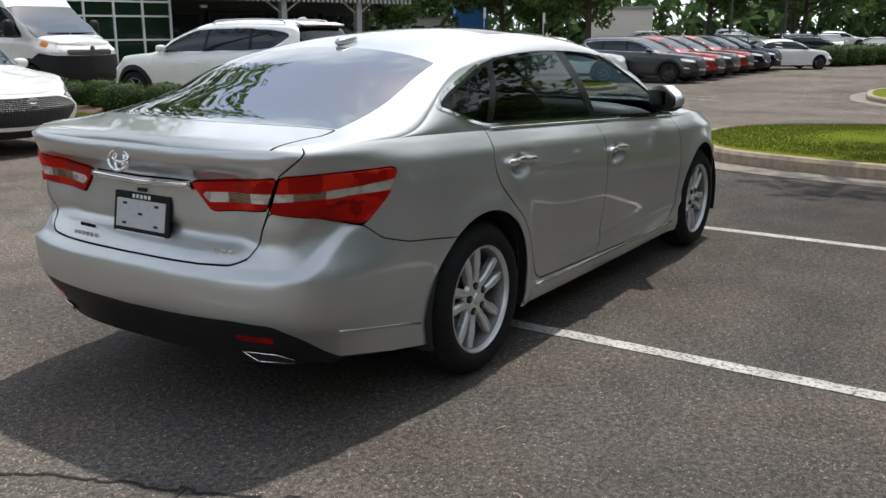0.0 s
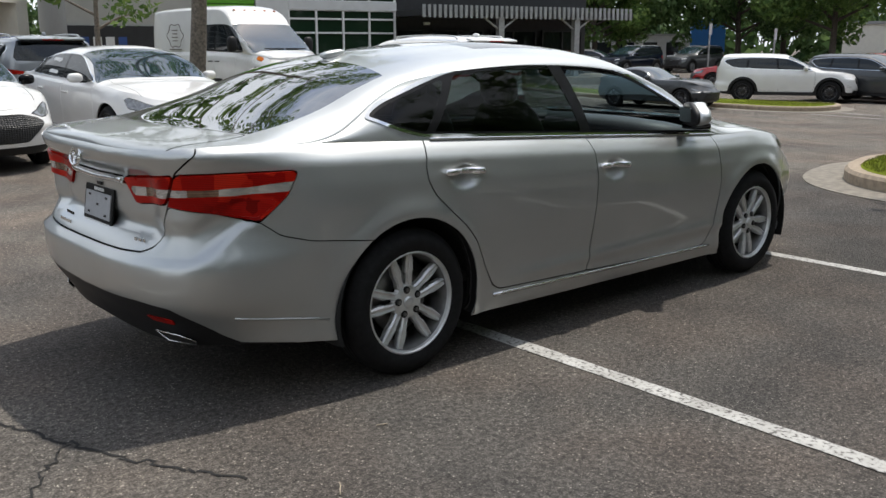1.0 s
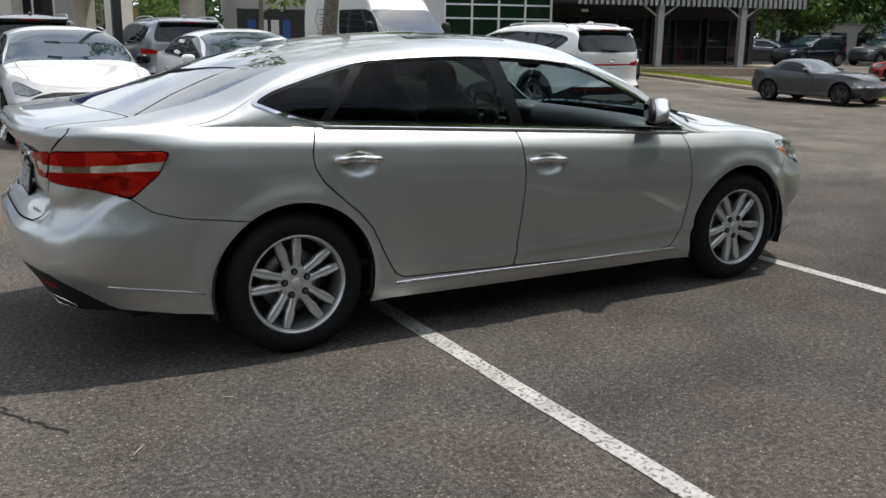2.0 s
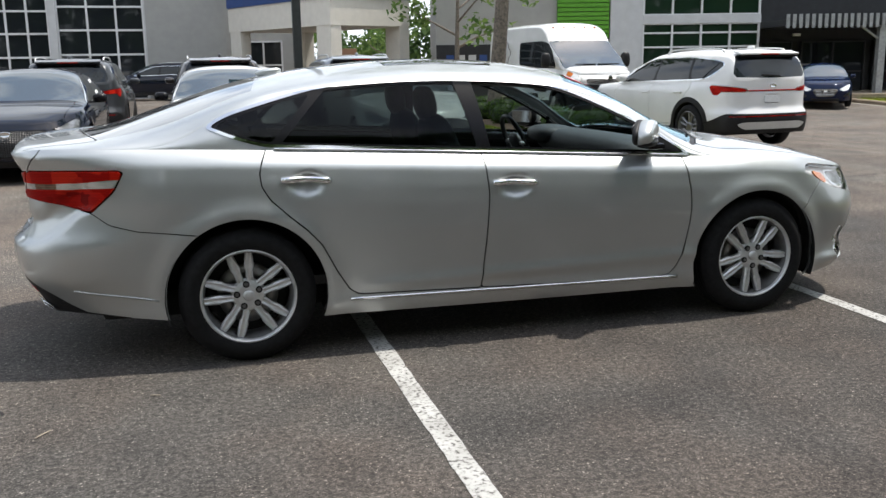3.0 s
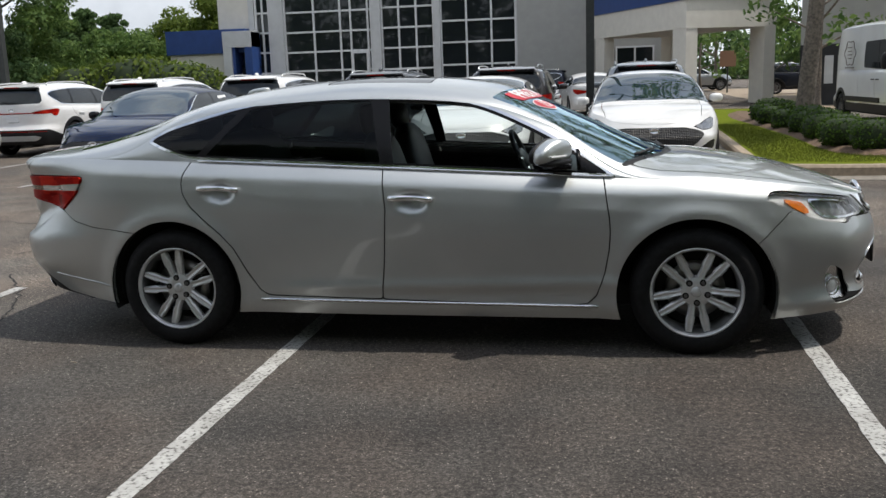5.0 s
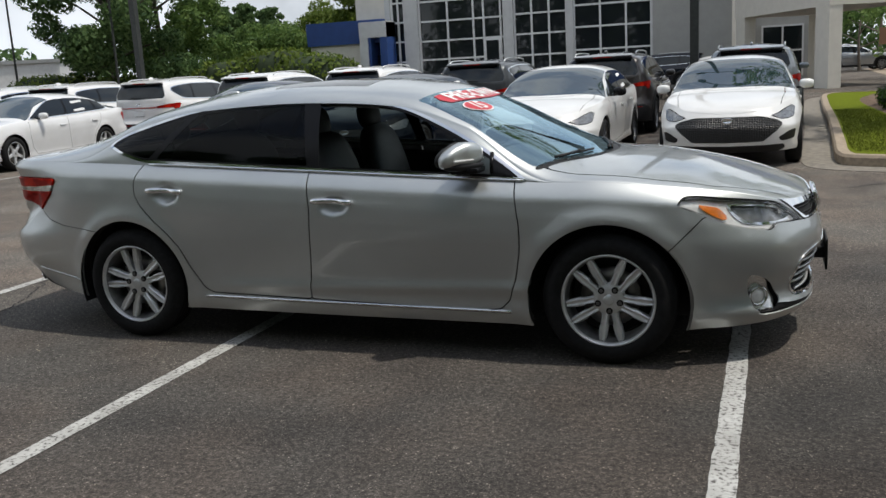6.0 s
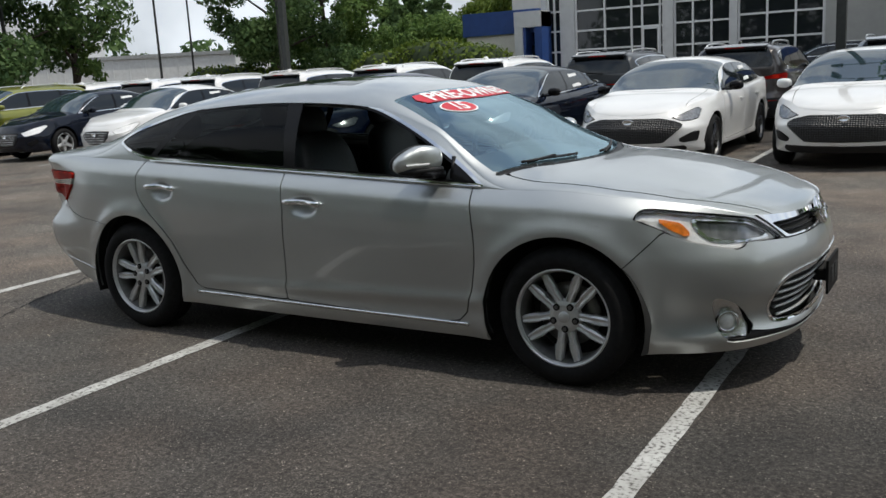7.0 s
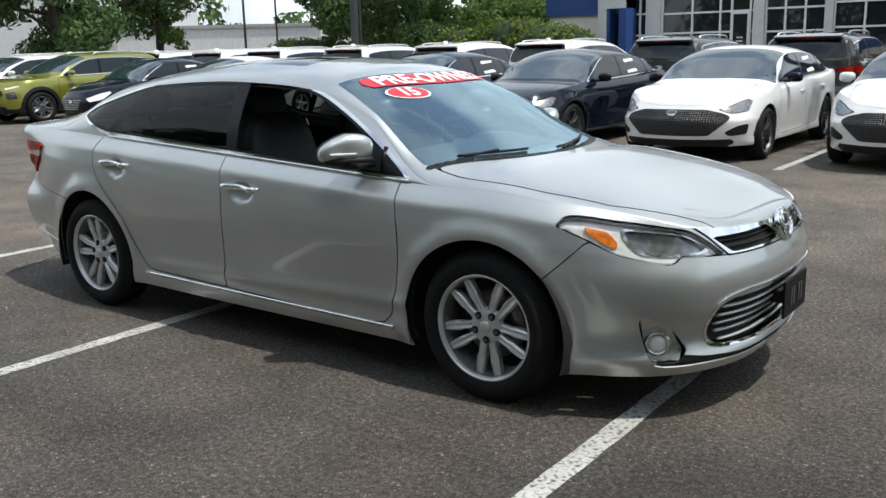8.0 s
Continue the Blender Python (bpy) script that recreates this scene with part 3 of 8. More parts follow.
def ribbon(name, path, width, z, mat, label):
    """A painted or sealed strip along a line, with a slightly uneven edge."""
    bm = bmesh.new()
    p = np.array(path, float)
    d = np.gradient(p, axis=0)
    d /= np.linalg.norm(d, axis=1, keepdims=True)
    n = np.stack([-d[:, 1], d[:, 0]], 1)
    rows = []
    for q, m in zip(p, n):
        a, b = q + m * width * (0.5 + random.uniform(-0.04, 0.04)), q - m * width * (0.5 + random.uniform(-0.04, 0.04))
        rows.append((bm.verts.new((*a, z + lie(*a))), bm.verts.new((*b, z + lie(*b)))))
    for (a, b), (c, e) in zip(rows, rows[1:]):
        bm.faces.new((a, b, e, c))
    return tagged(part(name, bm, mat), label, name.replace("_", " "), kind="structure")


def run_line(a, b, n=40):
    return [(a[0] + (b[0] - a[0]) * k / n, a[1] + (b[1] - a[1]) * k / n) for k in range(n + 1)]


terrain("ground", [-400, -100, 0, 6] + [6.5 + 0.5 * k for k in range(30)] + [30, 60, 120, 400], [-300, -60, 0, 12] + [12.5 + 0.5 * k for k in range(25)] + [40, 80, 600], 0.0, ASPHALT, "worn grey-brown asphalt car park ground")
ribbon("parking_line", run_line((0.655, -4.6), (0.655, 0.9), 60), 0.096, 0.004, LINE, "worn white painted parking line on asphalt")
ribbon("parking_line", run_line((-1.97, -4.6), (-1.945, 0.45), 60), 0.096, 0.004, LINE, "worn white painted parking line on asphalt")
ribbon("parking_line", run_line((3.42, -4.6), (3.42, 0.9), 60), 0.096, 0.004, LINE, "worn white painted parking line on asphalt")
for k in range(-8, 2):
    x = 1.72 + 2.74 * k
    ribbon("parking_line", run_line((x, 6.9), (x, 12.2), 12), 0.10, 0.004, LINE, "white painted parking line between parked cars")
for a, b in (((22.4, 8.6), (21.75, 4.8)), ((23.4, 8.3), (22.8, 5.0))):
    ribbon("lane_line", run_line(a, b, 12), 0.10, 0.004, LINE, "white painted line on the access lane")
for k in range(7):
    ribbon("parking_line", run_line((28.4 + 2.27 * k, 7.6), (28.4 + 2.27 * k, 12.4), 8), 0.10, 0.004, LINE, "white painted parking line between parked cars")


def crack(points, width, label):
    """A thin dark crack that wanders."""
    p = spline(points, 14)
    p = p + np.random.normal(0, 0.012, p.shape)
    return ribbon("asphalt_crack", p, width, 0.003, CRACK, label)


CRACK = plain("crack_filler", (0.012, 0.012, 0.012), 0.9, grain=0.3)
crack([(-2.4, 0.9), (-1.9, 0.35), (-1.58, -0.18), (-1.42, -0.62), (-1.25, -1.0), (-1.05, -1.3)], 0.014, "dark ragged crack in the asphalt")
crack([(-1.42, -0.62), (-1.6, -0.85), (-1.75, -1.2)], 0.009, "dark ragged crack in the asphalt")
crack([(9.5, 5.2), (11.0, 5.6), (12.4, 5.1), (13.6, 5.4)], 0.03, "dark ragged crack in the asphalt")
crack([(6.8, 4.4), (7.7, 4.1), (8.6, 4.4), (9.0, 4.2)], 0.025, "dark ragged crack in the asphalt")
crack([(4.3, 5.3), (5.2, 5.9), (6.1, 5.5), (7.4, 5.9)], 0.025, "dark ragged crack in the asphalt")
crack([(-4.5, 3.6), (-3.2, 3.2), (-2.6, 2.4), (-2.9, 1.7)], 0.02, "dark ragged crack in the asphalt")


# ---- kerbed islands ----
def offset_loop(p, d):
    q = np.roll(p, -1, 0) - np.roll(p, 1, 0)
    q /= np.linalg.norm(q, axis=1, keepdims=True)
    return p + d * np.stack([-q[:, 1], q[:, 0]], 1)


def ring(name, outer, inner, z0, z1, mat, parent, bevel=0.0):
    """A kerb or gutter between two outlines."""
    bm = bmesh.new()
    n = len(outer)
    cols = []
    for (ax, ay), (bx, by) in zip(outer, inner):
        mx, my = ax + (bx - ax) * 0.18, ay + (by - ay) * 0.18
        cols.append([bm.verts.new(c) for c in ((ax, ay, z0 + lie(ax, ay)), (ax, ay, z1 - bevel + lie(ax, ay)), (mx, my, z1 + lie(mx, my)), (bx, by, z1 + lie(bx, by)), (bx, by, z0 + lie(bx, by)))])
    for k in range(n):
        a, b = cols[k], cols[(k + 1) % n]
        for j in range(4):
            bm.faces.new((a[j], b[j], b[j + 1], a[j + 1]))
    return part(name, bm, mat, parent, smooth=False)


def island(outline, label, n=6, gutter=0.42):
    p = loop(outline, n)
    if np.sum(p[:, 0] * np.roll(p[:, 1], -1) - np.roll(p[:, 0], -1) * p[:, 1]) < 0:
        p = p[::-1]
    isl = root("kerbed_island", pose(0, 0, 0), label, "island", kind="structure")
    inner = offset_loop(p, 0.16)
    ring("kerb", p, inner, 0.0, 0.15, CONCRETE, isl, 0.035)
    ring("gutter", offset_loop(p, -gutter), p, 0.0, 0.012, GUTTER, isl, 0.004)
    bm = bmesh.new()
    mid = inner.mean(0)
    rows = []
    for f in (1.0, 0.93, 0.8, 0.65, 0.5, 0.35, 0.18):
        rows.append([bm.verts.new((*(mid + (q - mid) * f), lie(*(mid + (q - mid) * f)) + 0.135 + 0.06 * (1 - f) ** 0.7)) for q in inner])
    c = bm.verts.new((*mid, 0.185 + lie(*mid)))
    m = len(inner)
    for a, b in zip(rows, rows[1:]):
        for k in range(m):
            bm.faces.new((a[k], a[(k + 1) % m], b[(k + 1) % m], b[k]))
    for k in range(m):
        bm.faces.new((rows[-1][k], rows[-1][(k + 1) % m], c))
    part("turf", bm, GRASS, isl, "mown green turf", smooth=True)
    return isl, inner, mid


def blades(name, poly, count, height, mat, label, z=0.15, keep=None):
    """Short grass: many bent blades as one piece of stuff."""
    lo, hi = poly.min(0), poly.max(0)
    q = np.random.uniform(lo, hi, (count * 3, 2))
    q = q[outside(q, poly) < -0.02]
    if keep is not None:
        q = q[keep(q)]
    q = q[:count]
    mid = poly.mean(0)
    v, f = [], []
    for x, y in q:
        a, h, w = random.uniform(0, 6.28), height * random.uniform(0.6, 1.3), 0.006
        lx, ly = random.uniform(-0.6, 0.6) * h, random.uniform(-0.6, 0.6) * h
        k, g = len(v), z + lie(x, y)
        v += [(x - w * math.cos(a), y - w * math.sin(a), g), (x + w * math.cos(a), y + w * math.sin(a), g), (x + lx, y + ly, g + h)]
        f.append((k, k + 1, k + 2))
    return tagged(attach(name, mesh_from(name, v, f, False), mat), label, "grass", kind="stuff")


BLADE = leaves_material("grass_blades", ((0.095, 0.118, 0.014), (0.125, 0.148, 0.020), (0.155, 0.170, 0.036)))
isl_a, in_a, _ = island([(4.35, 7.6), (4.6, 7.15), (5.4, 6.92), (6.5, 6.95), (7.25, 7.35), (7.65, 8.4), (7.7, 10), (7.6, 14), (7.5, 20), (7.3, 24), (6.2, 25), (5.0, 24.5), (4.7, 20), (4.55, 14), (4.4, 9.5)], "grass island with a concrete kerb, a hedge and a tree")
isl_b, in_b, _ = island([(6.46, -3.4), (6.45, -1.7), (6.62, -0.5), (6.88, 0.2), (7.4, 0.64), (8.2, 0.92), (9.2, 1.05), (10.4, 0.85), (11.4, 0.3), (12.4, -0.7), (13.0, -2.5), (12.5, -5), (10, -6), (7.5, -5.5)], "grass island with a concrete kerb beside the lane", 6, 0.42)
isl_c, in_c, _ = island([(22.65, 11.7), (22.55, 10.2), (22.9, 9.3), (23.6, 8.85), (24.8, 8.9), (25.5, 9.5), (25.2, 11.0), (24.8, 14), (24.8, 18), (25.0, 22), (24.2, 23.6), (23.3, 23.2), (22.9, 18)], "long grass island with a concrete kerb in the far lot")
isl_d, in_d, _ = island([(24.3, 1.35), (22.9, 0.75), (21.9, -0.2), (21.6, -1.8), (22.2, -3.6), (25.0, -4.2), (28.5, -3.0), (29.0, 0.0), (27.0, 1.5)], "small grass island with a concrete kerb beside the far lane")

# ---- wheels ----
def superbox(rx, ry, rz, e=2.6, nu=20, nv=12):
    """A rounded cushion shape: vertices and faces."""
    vs, fs = [], []
    sp = lambda v, p: math.copysign(abs(v) ** p, v)
    for j in range(nv + 1):
        ph = -math.pi / 2 + math.pi * j / nv
        for i in range(nu):
            th = 2 * math.pi * i / nu
            p = 2 / e
            vs.append((rx * sp(math.cos(ph), p) * sp(math.cos(th), p), ry * sp(math.cos(ph), p) * sp(math.sin(th), p), rz * sp(math.sin(ph), p)))
    for j in range(nv):
        for i in range(nu):
            a, b = j * nu + i, j * nu + (i + 1) % nu
            fs.append((a, b, b + nu, a + nu))
    return vs, fs


def wheel_parts(R, r, width, spokes, rim_mat, twin=True, segments=48, grooves=4):
    """Meshes of a wheel about its axle; its outer face looks to -y."""
    w = width / 2
    tyre = [(r - 0.005, -w + 0.012), (r + 0.012, -w - 0.002), (r + 0.35 * (R - r), -w - 0.008), (r + 0.62 * (R - r), -w - 0.006), (R - 0.022, -w + 0.012), (R - 0.006, -w + 0.03)]
    for k in range(grooves if segments > 40 else 0):
        a0 = -w + 0.04 + k * (width - 0.08) / grooves
        a1 = a0 + (width - 0.08) / grooves
        tyre += [(R, a0), (R, a1 - 0.010), (R - 0.008, a1 - 0.009), (R - 0.008, a1 - 0.001)]
    tyre += [(R, w - 0.04), (R - 0.006, w - 0.03), (R - 0.022, w - 0.012), (r + 0.5 * (R - r), w + 0.004), (r, w - 0.01)]
    barrel = [(r - 0.008, w - 0.02), (r - 0.018, w - 0.03), (r - 0.026, 0.0), (r - 0.021, -w + 0.045), (r - 0.013, -w + 0.022)]
    rim = [(r - 0.013, -w + 0.022), (r - 0.009, -w + 0.010), (r - 0.003, -w + 0.003), (r + 0.004, -w + 0.006), (r + 0.004, -w + 0.02)]
    bm = bmesh.new()
    hub = -w + 0.032
    for v, f in (lathe(rim, segments),):
        vs = [bm.verts.new(p) for p in v]
        for q in f:
            bm.faces.new([vs[i] for i in q])
    rim_row = [vs[i * len(rim)] for i in range(segments)]
    hv, hf = lathe([(0.018, hub - 0.001), (0.055, hub), (0.074, hub + 0.006), (0.084, hub + 0.022)], segments)
    hs = [bm.verts.new(p) for p in hv]
    for q in hf:
        bm.faces.new([hs[i] for i in q])
    hub_row = [hs[i * 4 + 2] for i in range(segments)]
    for k in range(spokes):
        base = 2 * math.pi * (k + 0.25) / spokes
        for side in ((-1, 1) if twin else (0,)):
            sec = []
            for t in (0.0, 0.2, 0.36, 0.46, 0.72, 0.93, 1.0):
                rad = 0.066 + t * (r - 0.078)
                off = side * (0.0215 + 0.026 * t)
                half = float(np.interp(t, (0, 0.2, 0.36, 0.46, 0.72, 0.93, 1.0), (0.019, 0.0175, 0.0175, 0.0225, 0.021, 0.017, 0.019))) if twin else 0.034 - 0.006 * t
                face = hub + 0.004 - 0.008 * t - 0.004 * math.sin(math.pi * t)
                ring = []
                for dy, dz in ((-half, 0.034), (-half, 0.009), (-half * 0.62, 0.001), (-half * 0.12, 0.0055), (half * 0.12, 0.0055), (half * 0.62, 0.001), (half, 0.009), (half, 0.034)):
                    tx, ty = rad, off + dy
                    ring.append(bm.verts.new((tx * math.cos(base) - ty * math.sin(base), face + dz, tx * math.sin(base) + ty * math.cos(base))))
                sec.append(ring)
            for a, b in zip(sec, sec[1:]):
                for i in range(8):
                    bm.faces.new((a[i], a[(i + 1) % 8], b[(i + 1) % 8], b[i]))
            for row, end in ((hub_row, sec[0]), (rim_row, sec[-1])):
                near = min(row, key=lambda p: (p.co - (end[3].co + end[4].co) / 2).length)
                bm.faces.new((end[2], end[5], near))
    me = bpy.data.meshes.new("wheel")
    bmesh.ops.recalc_face_normals(bm, faces=bm.faces)
    bm.to_mesh(me)
    bm.free()
    me.materials.append(rim_mat)
    tm = mesh_from("tyre", *lathe(tyre, segments))
    tm.materials.append(RUBBER)
    # near-black disc round each nut: the recess's shade put into its colour
    bm = bmesh.new()
    add_tube(bm, (0.057, hub - 0.0035, 0), (0.057, hub + 0.01, 0), 0.0165, 0.0165, 14)
    pocket = bpy.data.meshes.new("nut_pocket")
    bm.to_mesh(pocket)
    bm.free()
    pocket.materials.append(DARK)
    bm = bmesh.new()
    add_tube(bm, (0.057, hub - 0.009, 0), (0.057, hub + 0.01, 0), 0.0095, 0.0095, 6)
    nuts = bpy.data.meshes.new("lug_nut")
    bm.to_mesh(nuts)
    bm.free()
    nuts.materials.append(NUT)
    inner = mesh_from("wheel_barrel", *lathe(barrel, segments))
    inner.materials.append(BARREL)
    cap = mesh_from("centre_cap", *lathe([(0.0, hub - 0.012), (0.02, hub - 0.011), (0.027, hub - 0.006), (0.029, hub + 0.004)], 20))
    cap.materials.append(rim_mat)
    disc = mesh_from("brake_disc", *lathe([(0.06, 0.03), (0.06, 0.0), (min(0.15, r - 0.05), 0.0), (min(0.15, r - 0.05), 0.02)], 32))
    disc.materials.append(DISC)
    back = mesh_from("wheel_back", *lathe([(0.0, 0.035), (r - 0.035, 0.035)], 24))
    back.materials.append(DARK)
    return me, tm, nuts, cap, disc, back, inner, pocket


def fit_wheels(car, parts, wb, z, track, fine=True):
    """Four wheels under a car; those of the left side are turned round."""
    for x in (0.0, wb):
        for side in (-1, 1):
            m = pose(x, side * track, z, 0, (39 if x > 1 else 10) * side, 0 if side < 0 else 180)
            w = attach("wheel", parts[0], None, car, "", m)
            attach("tyre", parts[1], None, w, "black rubber tyre")
            attach("brake_disc", parts[4], None, w)
            attach("wheel_back", parts[5], None, w)
            attach("wheel_barrel", parts[6], None, w)
            if fine:
                for k in range(5):
                    turn = Matrix.Rotation(-2 * math.pi * (k + 0.25) / 5, 4, "Y")
                    attach("lug_nut", parts[2], None, w, "", turn)
                    attach("nut_pocket", parts[7], None, w, "", turn)
                attach("centre_cap", parts[3], None, w)


# ---- the silver saloon ----
HERO = {
    "plan": [(-1.12, 0), (-1.115, 0.3), (-1.085, 0.52), (-1.02, 0.69), (-0.9, 0.79), (-0.7, 0.845), (-0.4, 0.88), (0, 0.905), (0.5, 0.912), (1.4, 0.915), (2.3, 0.912), (2.8, 0.905), (3.2, 0.866), (3.45, 0.787), (3.62, 0.675), (3.742, 0.49), (3.802, 0.28), (3.82, 0)],
    "mid": 1.4,
    "shoulder": curve([(-1.8, 1.05), (-1.2, 1.05), (-0.9, 1.062), (-0.5, 1.055), (0.1, 1.032), (1.2, 0.976), (2.4, 0.912), (2.8, 0.905), (3.1, 0.876), (3.4, 0.842), (3.6, 0.808), (3.8, 0.777), (4.4, 0.752)]),
    "sill": curve([(-1.8, 0.27), (-1.1, 0.27), (-0.85, 0.27), (-0.4, 0.24), (0.37, 0.20), (2.4, 0.185), (3.2, 0.185), (3.45, 0.185), (3.9, 0.2), (4.4, 0.2)]),
    "rear_blend": (-1.0, -0.35), "front_blend": (3.05, 3.6),
    "side_low": [(0.18, 0.05), (0.23, 0.032), (0.27, 0.028), (0.31, 0.030), (0.45, 0.018), (0.62, 0.002), (0.75, 0.0), (1.2, 0.0)],
    "side_top": [(0, 0.085), (0.02, 0.062), (0.05, 0.036), (0.075, 0.020), (0.10, 0.016), (0.16, 0.006), (0.25, 0.0)],
    "rear": [(0.25, 0.14), (0.30, 0.11), (0.36, 0.075), (0.45, 0.02), (0.55, 0.0), (0.62, 0.005), (0.68, 0.035), (0.75, 0.06), (0.86, 0.065), (0.95, 0.055), (1.01, 0.036), (1.035, 0.030), (1.052, 0.050), (1.1, 0.10)],
    "front": [(0.18, 0.08), (0.25, 0.035), (0.30, 0.05), (0.36, 0.055), (0.46, 0.012), (0.58, 0.0), (0.67, 0.03), (0.75, 0.068), (0.80, 0.092), (0.86, 0.125)],
    "flares": [(0.0, 0.33, 0.40, 0.016), (2.815, 0.32, 0.41, 0.018)],
    "ridge": curve([(-1.2, 1.05), (-1.06, 1.078), (-0.85, 1.098), (-0.66, 1.125), (-0.34, 1.225), (-0.06, 1.318), (0.29, 1.396), (0.63, 1.437), (0.98, 1.457), (1.32, 1.450), (1.6, 1.425), (1.84, 1.372), (2.2, 1.205), (2.55, 1.042), (2.66, 0.999), (2.76, 0.985), (2.9, 0.977), (3.2, 0.926), (3.5, 0.848), (3.7, 0.785), (3.85, 0.74)]),
    "glass_part": 0.74, "tumble": 0.50, "ledge": 0.012, "top_p": 2.4, "top_q": 1.5,
}


def hero_dents(u, z):
    """Inward relief: the hollow of the boot lid, the handle bowls, the crease along the doors."""
    d = 0.062 * (1 - smooth01(-1.30, -1.10, u)) * smooth01(0.66, 0.74, z) * (1 - smooth01(0.93, 0.99, z))
    for cx, cz in ((0.305, 0.868), (1.37, 0.808)):
        d = d + 0.040 * np.clip(1 - ((u - cx) / 0.082) ** 2 - ((z - cz) / 0.050) ** 2, 0, 1) ** 0.55
    shelf = 0.615 + 0.155 * smooth01(-1.02, -0.70, u)
    d = d + 0.024 * smooth01(0.0, 0.02, z - shelf) * (1 - smooth01(0.10, 0.17, z - shelf)) * (1 - smooth01(-0.76, -0.66, u))
    side = smooth01(0.48, 0.75, u) * (1 - smooth01(2.9, 3.3, u))
    line = 0.335 + 0.022 * (u - 0.4)
    d = d - side * 0.012 * np.exp(-(((z - line) / 0.03) ** 2))
    return d


HERO["dent"] = hero_dents


def hero_car():
    car = root("saloon_car", pose(0, 0, 0), "silver four-door saloon car with chrome window trim on asphalt", "car")
    b = Body(HERO, 0.022, 46, 44)
    w, t = b.wall, b.top

    def put(name, shell, tags, mat, sides="both", rim=0.007, push=0.0, label="", parent=car):
        v, f = shell.panel(tags, sides, rim, push)
        return attach(name, mesh_from(name, v, f), mat, parent, label) if len(f) else None

    # openings and panels of the wall
    w.split(disc_field(0.0, 0.33, 0.385), ("body",), "hole")
    w.split(disc_field(2.815, 0.318, 0.395), ("body",), "hole")
    tail_in = rounded([(-1.50, 0.921), (-1.056, 0.962), (-1.111, 0.846), (-1.40, 0.819)], 0.012)
    tail_out = rounded([(-1.046, 0.964), (-0.815, 0.966), (-0.535, 0.962), (-0.585, 0.868), (-0.70, 0.768), (-0.90, 0.815), (-1.10, 0.838)], 0.012)
    w.carve(on_wall(tail_in), "tail_in")
    w.carve(on_wall(tail_out), "tail_out")
    w.split(on_wall(rounded([(-1.075, 0.908), (-0.906, 0.906), (-0.50, 0.924), (-0.575, 0.884), (-0.905, 0.880), (-1.095, 0.878)], 0.004)), ("tail_out",), "tail_out_clear")
    w.split(lambda a: np.abs(a[:, 0] + 0.925) - 0.068, ("tail_out_clear",), "tail_out_cell")
    w.split(lambda a: -0.925 - a[:, 0], ("tail_out_clear",), "tail_out_end")
    w.split(lambda a: np.minimum(np.abs(a[:, 0] + 0.925) - 0.004, np.abs(np.abs(a[:, 0] + 0.925) - 0.064) - 0.004), ("tail_out_cell",), "tail_out_rib")
    w.split(on_wall(rounded([(-1.45, 0.888), (-1.06, 0.910), (-1.085, 0.874), (-1.41, 0.852)], 0.004)), ("tail_in",), "tail_in_clear")
    w.split(lambda a: np.abs(a[:, 0] + 1.245) - 0.065, ("tail_in_clear",), "tail_in_cell")
    w.split(lambda a: -1.245 - a[:, 0], ("tail_in_clear",), "tail_in_end")
    w.split(on_wall(rounded([(-0.98, 0.852), (-0.83, 0.850), (-0.62, 0.862), (-0.705, 0.782), (-0.83, 0.808), (-0.95, 0.830)], 0.004)), ("tail_out",), "tail_out_dark")
    w.carve(on_wall(rounded([(-2.0, 0.912), (-1.505, 0.922), (-1.48, 0.890), (-2.0, 0.880)], 0.004)), "boot_chrome", 0.002)
    lid = np.array([(-2.0, 1.3), (-0.94, 1.3), (-0.945, 1.04), (-1.051, 0.964), (-1.106, 0.840), (-1.165, 0.72), (-1.20, 0.675), (-1.26, 0.652), (-1.40, 0.645), (-1.55, 0.643), (-2.0, 0.640)])
    w.carve(on_wall(lid), "lid", 0.0036)
    rear_b = np.array([(-0.70, 0.767), (-0.62, 0.71), (-0.49, 0.676), (-0.20, 0.645), (-0.2, 0.1), (-2.0, 0.1), (-2.0, 0.640), (-1.55, 0.643), (-1.40, 0.645), (-1.26, 0.652), (-1.20, 0.675), (-1.165, 0.72), (-1.102, 0.838), (-0.90, 0.815)])
    w.split(on_wall(np.array([(-2.0, 0.440), (-1.54, 0.452), (-1.27, 0.460), (-1.10, 0.449), (-0.967, 0.379), (-0.87, 0.322), (-0.78, 0.278), (-0.55, 0.252), (-0.5, 0.1), (-2.0, 0.1)])), ("body",), "black_rear")
    w.carve(on_wall(rear_b), "rear_bumper", 0.0024)
    w.split(on_wall(rounded([(-1.265, 0.398), (-1.091, 0.392), (-1.106, 0.370), (-1.274, 0.376)], 0.008)), ("black_rear",), "reflector")
    seam = [(1.192, 1.06), (1.210, 0.942), (1.227, 0.772), (1.212, 0.533), (1.186, 0.281)]
    rear_door = np.array([(0.135, 1.1), (0.121, 1.035), (0.092, 0.97), (0.082, 0.925), (0.088, 0.865), (0.125, 0.80), (0.214, 0.715), (0.30, 0.64), (0.365, 0.565), (0.431, 0.435), (0.498, 0.325), (0.545, 0.298)] + seam[::-1] + [(1.19, 1.1)])
    front_door = np.array([(1.19, 1.1)] + seam + [(2.17, 0.255), (2.276, 0.268), (2.321, 0.311), (2.363, 0.434), (2.385, 0.56), (2.39, 0.647), (2.385, 0.72), (2.373, 0.795), (2.356, 0.918), (2.35, 1.1)])
    w.carve(on_wall_x(rear_door), "rear_door", 0.0034)
    w.carve(on_wall_x(front_door), "front_door", 0.0034)
